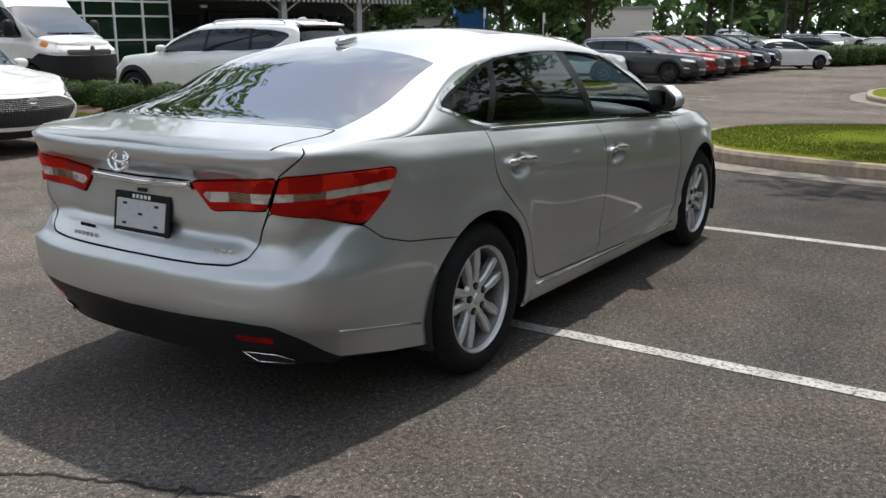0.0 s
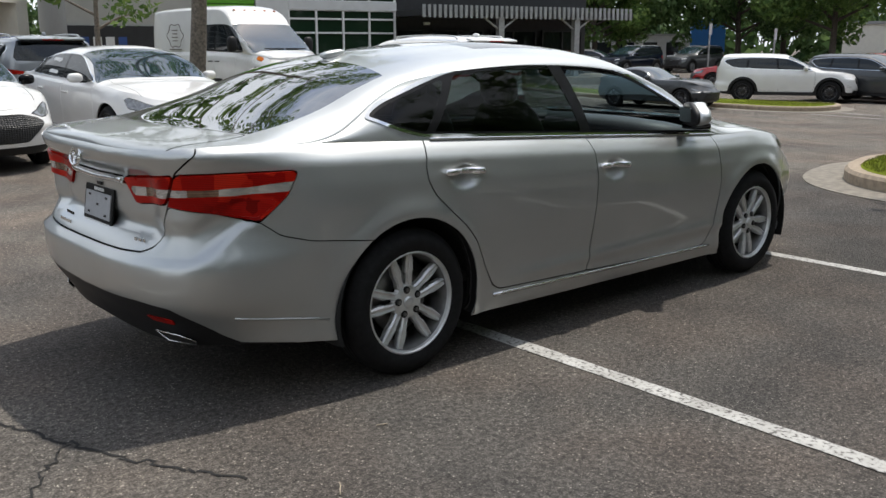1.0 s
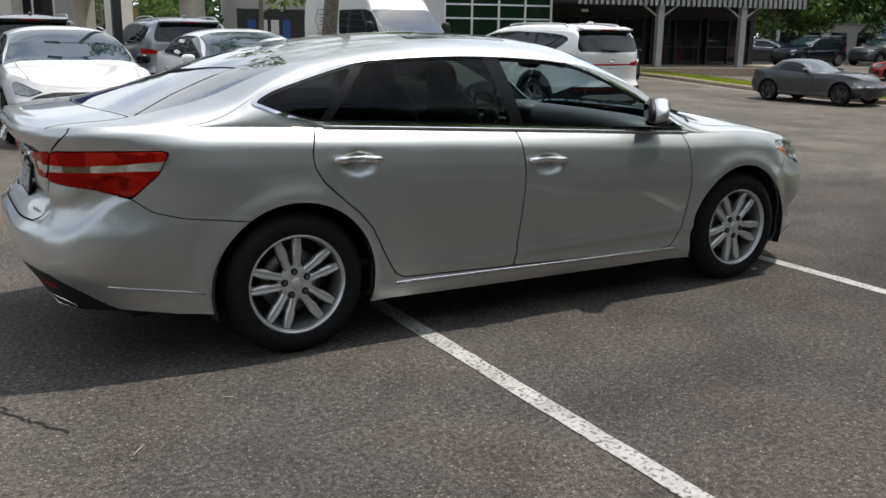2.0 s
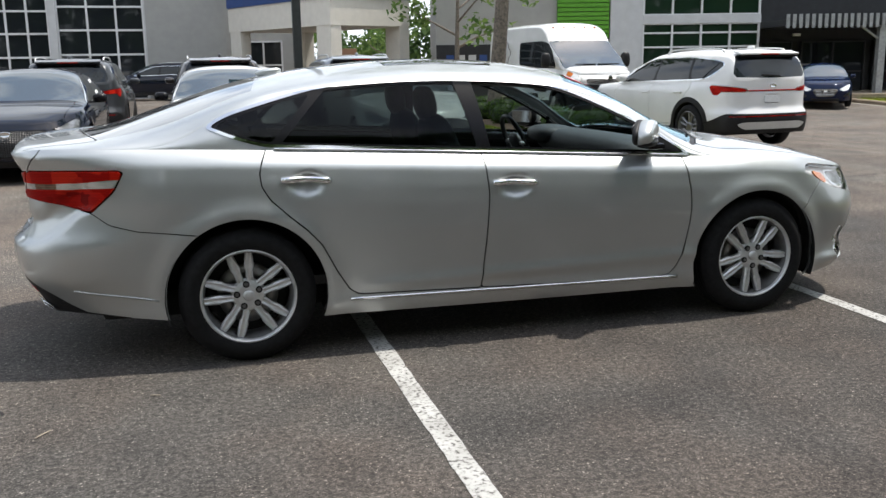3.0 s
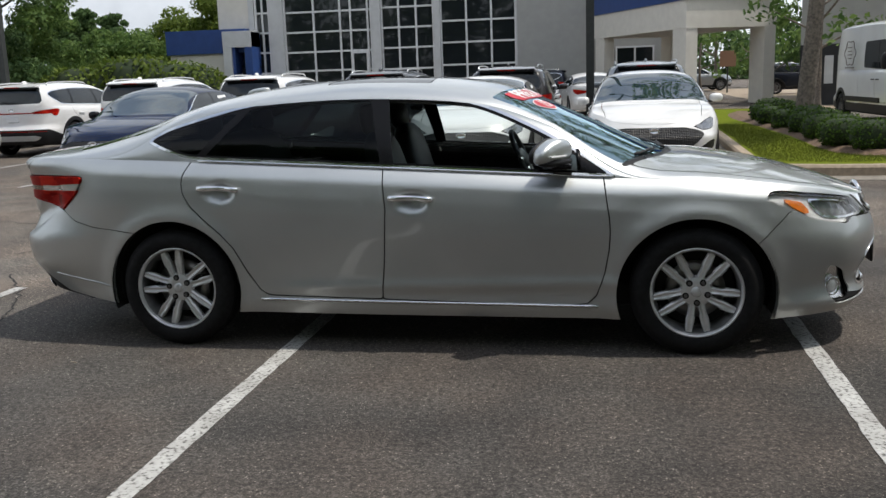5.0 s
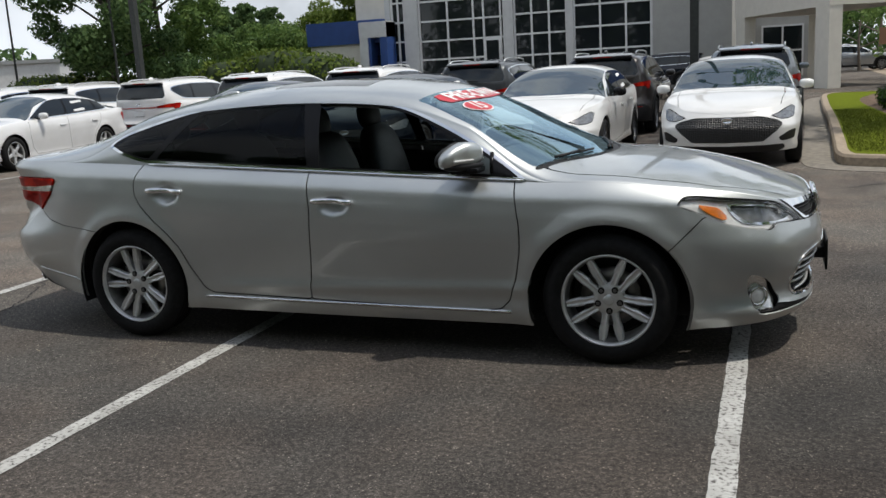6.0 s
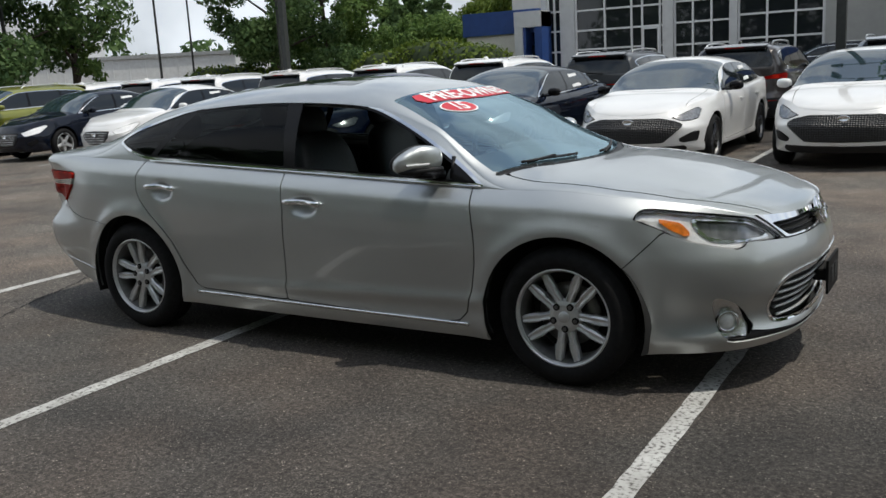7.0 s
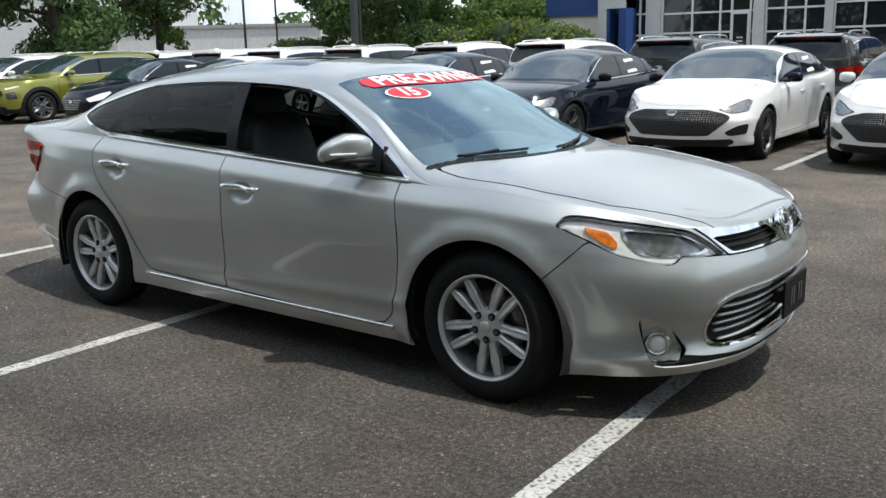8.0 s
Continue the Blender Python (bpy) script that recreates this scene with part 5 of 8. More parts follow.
    oval("rear_badge", tailx.x - 0.016, 0.985, 0.056, 0.038, radians(14), child("boot_lid")[0])
    # half-round bar along the chrome strip
    half = [b.at(u, 0.897 + 0.010 * k / 15, 0.012) for k, u in enumerate(np.linspace(b.u[0] + 0.005, -1.50, 16))]
    line = [(q.x, -q.y, q.z) for q in half[:0:-1]] + [(half[0].x, 0.0, half[0].z)] + [(q.x, q.y, q.z) for q in half[1:]]
    hero_piece("chrome_bar", *sweep(line, 0.0135, 10), CHROME, "", next(o for o in child("boot_lid")[0].children if o.name.startswith("boot_chrome_strip")))
    # number plates without characters
    MATTBLACK = plain("matt_black_plate", (0.007, 0.007, 0.007), 0.6, spec=0.2)
    fp = part("front_plate", box_bm((3.838, 0, 0.425), (0.012, 0.31, 0.16), 0.004, Matrix.Identity(4)), MATTBLACK, hero, "black dealer plate on the grille")
    for y in (-0.07, -0.035, 0.035, 0.07):
        part("plate_bar", box_bm((3.846, y, 0.425), (0.004, 0.018, 0.075)), TRIMGREY, fp)
    part("plate_bracket", box_bm((3.80, 0, 0.425), (0.07, 0.20, 0.06), 0.01), DARK, fp)
    px = b.at(b.u[0] + 0.02, 0.765).x - 0.012
    tilt = Matrix.Translation((px, 0, 0.765)) @ Matrix.Rotation(radians(9), 4, "Y") @ Matrix.Translation((-px, 0, -0.765))
    rp = part("rear_plate", box_bm((px - 0.004, 0, 0.765), (0.010, 0.318, 0.168), 0.006, tilt), MATTBLACK, child("boot_lid")[0], "black dealer plate frame with a pale blank plate")
    part("blank_plate", box_bm((px - 0.0105, 0, 0.768), (0.004, 0.276, 0.108), 0.0, tilt), plain("pale_blank_plate", (0.48, 0.50, 0.53), 0.35, 0.3), rp)
    for y, z, a, c in ((0.0, 0.835, 0.012, 0.014), (0.022, 0.835, 0.012, 0.014), (0.044, 0.835, 0.012, 0.014), (-0.022, 0.835, 0.012, 0.014), (-0.044, 0.835, 0.012, 0.014)):
        part("plate_bar", box_bm((px - 0.0105, y, z), (0.003, a, c), 0.0, tilt), WHITEPAPER, rp)
    for k in range(17):
        part("plate_bar", box_bm((px - 0.0105, -0.132 + 0.0165 * k, 0.694), (0.003, 0.011, 0.009), 0.0, tilt), WHITEPAPER, rp)
    for y, z in ((0.09, 0.805), (-0.09, 0.805), (0.0, 0.770), (0.09, 0.730), (-0.09, 0.730)):
        part("plate_slot", box_bm((px - 0.013, y, z), (0.003, 0.022, 0.009), 0.0, tilt), BLACKPLASTIC, rp)
    lid = child("boot_lid")[0]
    for k in range(5):
        q = b.at(b.u[0] + 0.27 + 0.022 * k, 0.695, 0.004)
        part("dealer_mark", box_bm((q.x, -q.y, q.z), (0.004, 0.015, 0.018)), GLOSSBLACK, lid)
    for k in range(6):
        q = b.at(b.u[0] + 0.21 + 0.028 * k, 0.672, 0.004)
        part("model_mark", box_bm((q.x, -q.y, q.z), (0.006, 0.019, 0.017), 0.002), CHROME, lid)
    for k in range(3):
        q = b.at(b.u[0] + 0.43 + 0.032 * k, 0.688, 0.004)
        part("model_mark", box_bm((q.x, q.y, q.z), (0.006, 0.022, 0.017), 0.002), CHROME, lid)
    part("boot_lock", box_bm((b.at(b.u[0] + 0.02, 0.86).x - 0.004, 0.0, 0.862), (0.008, 0.05, 0.014), 0.003), BLACKPLASTIC, lid)
    # wipers, aerial
    for y0, y1 in ((-0.62, -0.22), (-0.02, 0.42)):
        pts = []
        for k in range(9):
            y = y0 + (y1 - y0) * k / 8
            x = 2.688 - 0.23 * (y / 0.72) ** 2 - 0.028 * k / 8
            pts.append((x, y, b.top_at(x, y) + 0.010))
        wp = hero_piece("wiper", *sweep(pts, 0.007, 6), BLACKPLASTIC, "black windscreen wiper")
        foot = 2.705 - 0.23 * (y0 / 0.72) ** 2
        arm = [(foot, y0 + 0.03, b.top_at(foot, y0 + 0.03) + 0.006), tuple(Vector(pts[4]) + Vector((0.01, 0, 0.010)))]
        hero_piece("wiper_arm", *sweep(arm, 0.007, 6), BLACKPLASTIC, "", wp)
    v, f = superbox(0.075, 0.028, 0.02, 2.4, 16, 8)
    attach("aerial", mesh_from("aerial", v, f), SILVER, hero, "small silver roof aerial", pose(0.22, 0, b.top_at(0.22, 0) + 0.012, 0, -8, 0))
    # the red banner and the oval price sticker on the windscreen
    red = plain("red_sticker", (0.55, 0.018, 0.035), 0.4)
    white = plain("white_sticker", (0.85, 0.85, 0.85), 0.4)

    def on_screen(a, c, x0, lift):
        """A sticker point: a across from the middle, c up the glass from the line at x0."""
        x = x0 - 0.9 * c - 0.10 * (a / 0.6) ** 2
        return (x, a, b.top_at(x, a) + lift)

    def decal(name, pts_faces, x0, a0, c0, mat, lift, parent, label=""):
        v, f = pts_faces
        return hero_piece(name, [on_screen(a0 + x, c0 + y, x0, lift) for x, y, *_ in v], f, mat, label, parent)

    def strip(x0, x1, y0, y1, n=24, r=0.0):
        v, f = [], []
        for k in range(n + 1):
            a = x0 + (x1 - x0) * k / n
            e = 0.5 * (y1 - y0) * (1 - math.sqrt(max(0, 1 - (max(0, abs(a - (x0 + x1) / 2) - (x1 - x0) / 2 + r) / r) ** 2))) if r else 0
            v += [(a, y0 + e), (a, y1 - e)]
        f = [(2 * k, 2 * k + 2, 2 * k + 3, 2 * k + 1) for k in range(n)]
        return v, f

    screen = child("windscreen")[0]
    ban = decal("banner_sticker", strip(-0.51, 0.51, 0.0, 0.115, 40, 0.03), 1.99, 0, 0, red, 0.004, screen, "red banner sticker with white words")
    decal("banner_word", lettering("PRE-OWNED", 0.150), 1.99, 0.0, 0.057, white, 0.007, ban, "white banner word")
    ov = [(0.135 * math.cos(q), 0.064 * math.sin(q)) for q in np.linspace(0, 2 * math.pi, 40, endpoint=False)]
    fan = lambda s: ([(0, 0)] + [(x * s, y * s) for x, y in ov], [(0, k + 1, (k + 1) % 40 + 1) for k in range(40)])
    st = decal("price_sticker", fan(1.0), 2.055, -0.35, -0.015, white, 0.004, screen, "oval red and white sticker with a number")
    decal("sticker_field", fan(0.9), 2.055, -0.35, -0.015, red, 0.006, st)
    decal("sticker_number", lettering("15", 0.12), 2.055, -0.35, -0.015, white, 0.008, st)
    # the cabin
    def seat(x, y, wide, name="front_seat"):
        s = attach(name, mesh_from(name, *superbox(0.26, wide, 0.085, 3.2, 22, 10)), LEATHER, hero, "black leather seat", pose(x + 0.22, y, 0.56, 0, -6, 0))
        inv = s.matrix_basis.inverted()
        attach("backrest", mesh_from("backrest", *superbox(0.085, wide, 0.33, 3.0, 22, 12)), LEATHER, s, "", inv @ pose(x - 0.10, y, 0.84, 0, -16, 0))
        for dy in ((0,) if wide < 0.3 else (-0.42, 0.42)):
            attach("head_restraint", mesh_from("head_restraint", *superbox(0.055, 0.125, 0.095, 2.6, 18, 10)), LEATHER, s, "", inv @ pose(x - 0.22, y + dy, 1.215, 0, -10, 0))
            for q in (-0.05, 0.05):
                hero_piece("restraint_rod", *sweep([inv @ Vector((x - 0.20, y + dy + q, 1.08)), inv @ Vector((x - 0.22, y + dy + q, 1.17))], 0.007, 6), CHROME, "", s)
        return s

    seat(1.25, -0.37, 0.25)
    seat(1.25, 0.37, 0.25)
    seat(0.28, 0.0, 0.62, "rear_seat")
    part("parcel_shelf", box_bm((-0.30, 0, 1.055), (0.62, 1.25, 0.03), 0.01), TRIMGREY, hero)
    v, f = superbox(0.30, 0.73, 0.10, 3.0, 30, 10)
    d = attach("dashboard", mesh_from("dashboard", v, f), TRIMGREY, hero, "dark grey dashboard", pose(2.30, 0, 0.895, 0, 8, 0))
    inv = d.matrix_basis.inverted()
    attach("instrument_hood", mesh_from("instrument_hood", *superbox(0.14, 0.19, 0.06, 2.6, 18, 10)), TRIMGREY, d, "", inv @ pose(2.08, 0.37, 0.965))
    attach("console", mesh_from("console", *superbox(0.42, 0.13, 0.17, 3.2, 18, 10)), TRIMGREY, d, "", inv @ pose(1.75, 0, 0.60, 0, -14, 0))
    part("console_screen", box_bm((2.02, 0, 0.83), (0.02, 0.24, 0.14), 0.005, None), GLASSFAR, d, m=inv)
    ring_pts = [(0, 0.185 * math.cos(q), 0.185 * math.sin(q)) for q in np.linspace(0, 2 * math.pi, 33)]
    wheel = attach("steering_wheel", mesh_from("steering_wheel", *sweep(ring_pts, 0.016, 8)), LEATHER, hero, "black steering wheel", pose(1.84, 0.37, 0.915, 0, -24, 0))
    attach("wheel_hub", mesh_from("wheel_hub", *superbox(0.03, 0.085, 0.065, 2.6, 16, 8)), TRIMGREY, wheel)
    for q in (radians(0), radians(180), radians(270)):
        hero_piece("wheel_spoke", *sweep([(0, 0.05 * math.cos(q), 0.05 * math.sin(q)), (0, 0.18 * math.cos(q), 0.18 * math.sin(q))], 0.014, 6), ALLOY, "", wheel)
    attach("inside_mirror", mesh_from("inside_mirror", *superbox(0.02, 0.115, 0.035, 2.6, 16, 8)), BLACKPLASTIC, hero, "", pose(1.86, 0, 1.285))


hero_details()

# ---- the other cars ----
def plan_of(ro, wb, fo, hw, sharp=1.0):
    a, b = -ro, wb + fo
    return [(a, 0), (a + 0.005, 0.36 * hw), (a + 0.035 / sharp, 0.60 * hw), (a + 0.10 / sharp, 0.78 * hw), (a + 0.23 / sharp, 0.895 * hw), (a + 0.45, 0.955 * hw), (0.0, 0.985 * hw),
            (0.5 * wb, hw), (wb - 0.1, 0.985 * hw), (b - 0.60, 0.945 * hw), (b - 0.36 / sharp, 0.86 * hw), (b - 0.19 / sharp, 0.72 * hw), (b - 0.08 / sharp, 0.52 * hw), (b - 0.02, 0.30 * hw), (b, 0)]


def car_spec(wb, ro, fo, hw, shoulder, ridge, nose, deck, arch=0.37, hub=0.335, tumble=0.45, part_glass=0.74, upright=False, sill=0.22, sharp=1.0, roofq=1.5):
    rear = [(0.2, 0.12), (0.30, 0.05), (0.45, 0.0), (0.60, 0.01), (0.68, 0.045), (0.85, 0.06), (deck - 0.05, 0.05), (deck + 0.1, 0.10)]
    if upright:
        rear = [(0.2, 0.10), (0.32, 0.03), (0.5, 0.0), (0.62, 0.015), (0.70, 0.06), (0.9, 0.065), (deck, 0.07), (deck + 0.2, 0.10)]
    return {
        "plan": plan_of(ro, wb, fo, hw, sharp), "mid": 0.5 * wb, "shoulder": curve(shoulder), "sill": lambda u: sill + 0.03 * (1 - smooth01(-0.9, -0.3, u)),
        "rear_blend": (-ro + 0.1, -ro + 0.75), "front_blend": (wb + fo - 0.75, wb + fo - 0.22),
        "side_low": [(0.18, 0.05), (0.25, 0.02), (0.33, 0.03), (0.55, 0.008), (0.72, 0.0), (1.6, 0.0)],
        "side_top": [(0, 0.07), (0.03, 0.045), (0.08, 0.022), (0.16, 0.006), (0.25, 0.0)],
        "rear": rear,
        "front": [(0.2, 0.09), (0.30, 0.035), (0.45, 0.005), (0.55, 0.0), (nose - 0.12, 0.03), (nose - 0.04, 0.075), (nose + 0.04, 0.14), (nose + 0.12, 0.2)],
        "flares": [(0.0, hub, arch + 0.02, 0.014), (wb, hub, arch + 0.02, 0.014)],
        "ridge": curve(ridge), "glass_part": part_glass, "tumble": tumble, "ledge": 0.01, "top_p": 2.6, "top_q": roofq,
    }


def pair(name, v_f, mat, car, label=""):
    v, f = v_f
    return attach(name, mesh_from(name, v, f), mat, car, label) if len(f) else None


def mirror_mesh(rx=0.07, ry=0.10, rz=0.065):
    v, f = superbox(rx, ry, rz, 2.8, 14, 8)
    return mesh_from("mirror", v, f)


car_body = [None]


def window_papers(car):
    """White papers in the rear side windows."""
    b = car_body[0]
    for sy in (-1, 1):
        pts = []
        for x, z in ((0.52, 1.06), (0.88, 1.04), (0.88, 1.26), (0.52, 1.27)):
            y0, z0, hh, ro = (float(np.interp(x, b.sec[0], c)) for c in b.sec[1:])
            w = (z - z0) / (ro * hh)
            y = y0 - (b.s["tumble"] * ro * hh + b.s["ledge"]) * w + 0.022 * math.sin(math.pi * w)
            pts.append((x, sy * (y + 0.006), z))
        attach("window_paper", mesh_from("window_paper", pts, [(0, 1, 2, 3)], False), WHITEPAPER, car, "white paper in the side window")


def build_car(name, label, category, s, o, group=""):
    """A parked car from its skin s and its openings o (outlines on the side, the wall and the top)."""
    car = root(name, pose(0, 0, 0), label, category, group)
    b = Body(s, o.get("step", 0.06), o.get("levels", 22), o.get("across", 22))
    car_body[0] = b
    w, t = b.wall, b.top
    u0, u1 = b.u[0], b.u[-1]
    wb, hub, arch = o["wb"], o["hub"], o["arch"]
    P = o["paint"]
    w.split(disc_field(0.0, hub, arch), ("body",), "hole")
    w.split(disc_field(wb, hub, arch), ("body",), "hole")
    for nm, poly in o.get("wall", ()):
        q = np.array([((u0 + p[1]) if p[0] == "r" else (u1 - p[1]) if p[0] == "f" else p[1], p[2]) for p in poly])
        w.carve(on_wall(q), nm, 0.004)
    if o.get("cladding"):
        cz = o["cladding"]
        w.split(lambda a: np.minimum(a[:, 1] - cz, np.minimum(np.hypot(a[:, 2], a[:, 1] - hub), np.hypot(a[:, 2] - wb, a[:, 1] - hub)) - arch - 0.085), ("body",), "cladding")
    z0 = o.get("door_low", 0.30)
    for nm, q in (("rear_door", o["rear_door"]), ("front_door", o["front_door"])):
        w.carve(on_wall_x(np.array(q)), nm, 0.004)
    dlo = loop(o["dlo"], 3, o.get("dlo_corner", ()))
    edge = lambda a: outside(a[:, :2], dlo)
    t.split(lambda a: np.maximum(edge(a), (a[:, 2] - 1.05) * 0.3), ("body",), "trim")
    t.split(lambda a: edge(a) + 0.014, ("trim",), "pillar")
    slope = lambda a, x0, z0, x1, z1: ((a[:, 0] - x0) * (z1 - z0) - (a[:, 1] - z0) * (x1 - x0)) / math.hypot(x1 - x0, z1 - z0)
    cuts = o["pillars"]
    for k, nm in enumerate(o.get("panes", ("quarter_window", "rear_side_window", "front_side_window"))):
        lo, hi = (cuts[k - 1] if k else None), (cuts[k] if k < len(cuts) else None)
        t.carve(lambda a: np.maximum(edge(a) + 0.02, np.maximum(-slope(a, *lo) + 0.03 if lo else -9 + 0 * a[:, 0], slope(a, *hi) + 0.03 if hi else -9 + 0 * a[:, 0])), nm, 0.001, ("pillar",), "pillar")
    y2 = lambda a, h: (a[:, 3] / h) ** 2
    x0, x1 = o["screen"]
    t.split(lambda a: np.maximum(np.maximum(1.10 - a[:, 2], x0 - o.get("brow", 0.08) * y2(a, 0.6) - a[:, 0]), a[:, 0] - x1 + o.get("sweep", 0.26) * y2(a, 0.72)), ("body",), "windscreen")
    if "rear_screen" in o:
        x0r, x1r = o["rear_screen"]
        t.split(lambda a: np.maximum(np.maximum(1.12 - a[:, 2], x0r + 0.10 * y2(a, 0.7) - a[:, 0]), a[:, 0] - x1r + 0.05 * y2(a, 0.6)), ("body",), "rear_screen")
    if "tailgate_glass" in o:
        q = np.array(o["tailgate_glass"])
        t.split(lambda a: np.maximum(outside(np.abs(a[:, [3, 1]]), q), a[:, 0] - o.get("gate_x", -0.3)), ("body",), "rear_screen")
    xb = o["bonnet"]
    t.carve(lambda a: np.maximum(np.abs(a[:, 3]) - xb[1] + 0.10 * np.clip(a[:, 0] - wb, 0, 2), xb[0] - 0.2 * y2(a, 0.7) - a[:, 0]), "bonnet", 0.004)
    pair("body", w.panel(("body",), "both"), P, car)
    pair("roof", t.panel(("body",), "both"), P, car)
    pair("bonnet", t.panel(("bonnet",), "both"), P, car)
    if o.get("cladding"):
        pair("wheel_arch_cladding", w.panel(("cladding",), "both", push=0.006), BLACKPLASTIC, car, "black plastic cladding")
    pair("windscreen", t.panel(("windscreen",), "both", 0.004), SCREENFAR, car)
    pair("rear_screen", t.panel(("rear_screen",), "both", 0.004), GLASSFAR, car, "dark rear window")
    mats = {"head_lamp": o.get("lamp", LAMPGREY), "tail_lamp": LAMPRED, "grille": o.get("grille_mat", MESHGRILLE), "lower_intake": BLACKPLASTIC, "chrome_bar": CHROME, "tail_bar": LAMPRED, "turn_lamp": AMBER, "red_strip": LAMPDARKRED, "air_slot": BLACKPLASTIC,
            "bumper_insert": BLACKPLASTIC, "front_plate": WHITEPAPER, "rear_plate": WHITEPAPER, "fog_lamp": LAMPCLEAR, "day_lamp": LAMPCLEAR, "silver_guard": ALLOY}
    for nm in dict.fromkeys(n for n, _ in o.get("wall", ())):
        both = any(abs(p[1]) < 1e-6 for n, q in o["wall"] if n == nm for p in q if p[0] != "s")
        for side in (("both",) if both else ("right", "left")):
            pair(nm, w.panel((nm,), side, 0.02, o.get("push", {}).get(nm, 0.004)), mats.get(nm, P), car)
    for side in ("right", "left"):
        for nm in ("front_door", "rear_door"):
            d = pair(nm, w.panel((nm,), side), P, car)
            q = np.array(o[nm])
            if o.get("handles", True):
                hx, hz = o["handle"][nm]
                sy = -1 if side == "right" else 1
                part("door_handle", box_bm((hx, sy * (o["hw"] - 0.004), hz), (0.20, 0.035, 0.028), 0.012), o.get("handle_mat", P), d)
        pair("window_trim", t.panel(("trim",), side, push=0.003), o.get("trim", CHROME), car, "window trim")
        pair("pillar_cover", t.panel(("pillar",), side), GLOSSBLACK, car)
        for nm in o.get("panes", ("quarter_window", "rear_side_window", "front_side_window")):
            pair(nm, t.panel((nm,), side, 0.004), GLASSFAR, car)
        mx, mz = o["mirror"]
        sy = -1 if side == "right" else 1
        mm = attach("door_mirror", mirror_mesh(), o.get("mirror_mat", P), car, "", pose(mx, sy * (o["hw"] + 0.06), mz, 0, 0, 12 * sy))
        part("mirror_arm", box_bm((mx + 0.02, sy * (o["hw"] - 0.05), mz - 0.05), (0.05, 0.12, 0.03), 0.01), BLACKPLASTIC, mm, m=mm.matrix_basis.inverted())
    if o.get("rails"):
        xa, xe, zz, yy = o["rails"]
        for sy in (-1, 1):
            pts = spline([(xa, sy * yy, zz - 0.05), (xa + 0.12, sy * yy, zz), ((xa + xe) / 2, sy * yy, zz + 0.015), (xe - 0.12, sy * yy, zz - 0.005), (xe, sy * yy, zz - 0.06)], 4)
            attach("roof_rail", mesh_from("roof_rail", *sweep(pts, 0.016, 6)), o.get("rail_mat", BLACKPLASTIC), car)
    part("underbody", box_bm((wb / 2, 0, 0.30), (wb + 1.0, o["hw"] * 1.7, 0.12), 0.03), DARK, car)
    for x in (0.0, wb):
        for sy in (-1, 1):
            v, f = lathe([(arch + 0.02, -0.16), (arch + 0.02, 0.16), (0.05, 0.16)], 20)
            f = [q for q in f if min(v[i][2] for i in q) > -0.12]
            attach("wheel_well", mesh_from("wheel_well", v, f), DARK, car, "", pose(x, sy * (o["hw"] - 0.20), hub, 0, 0, 0 if sy < 0 else 180))
    fit_wheels(car, o["wheels"], wb, hub, o["hw"] - 0.115, False)
    for fn in o.get("extra", ()):
        fn(car)
    return car


RECOLOURED = {}


def place(car, m, colour=None, label="", original=None):
    """A copy of a car in another paint."""
    c = copy_thing(car, m)
    if colour:
        for ob in c.children_recursive:
            if ob.data and ob.data.materials and ob.data.materials[0] == original:
                key = (ob.data.name, colour.name)
                if key not in RECOLOURED:
                    RECOLOURED[key] = ob.data.copy()
                    RECOLOURED[key].materials[0] = colour
                ob.data = RECOLOURED[key]
    if label:
        c["label"] = label
    return c


W_DARK = wheel_parts(0.335, 0.245, 0.20, 5, DARKALLOY, True, 32)
W_SILVER = wheel_parts(0.335, 0.225, 0.20, 5, ALLOY, False, 32)
W_SUV = wheel_parts(0.37, 0.255, 0.22, 5, plain("grey_alloy", (0.24, 0.24, 0.25), 0.3, 0.8, 0.3), True, 32)
W_SUVDARK = wheel_parts(0.37, 0.255, 0.22, 5, DARKALLOY, True, 32)
W_VAN = wheel_parts(0.355, 0.21, 0.20, 6, DARKALLOY, False, 28)


def emblem(x, z, rx=0.075, rz=0.038, mat=None):
    """A plain oval badge."""
    def fn(car):
        v, f = lathe([(0.0, 0.0), (0.7, 0.0), (0.72, 0.2), (0.98, 0.2), (1.0, 0.0)], 20, "z")
        me = mesh_from("badge", v, f)
        attach("badge", me, mat or CHROME, car, "plain oval chrome badge", Matrix.Translation((x, 0, z)) @ Matrix.Rotation(math.pi / 2, 4, "Y") @ Matrix.Diagonal((rz, rx, 0.03 if x > 0 else -0.03, 1)))
    return fn


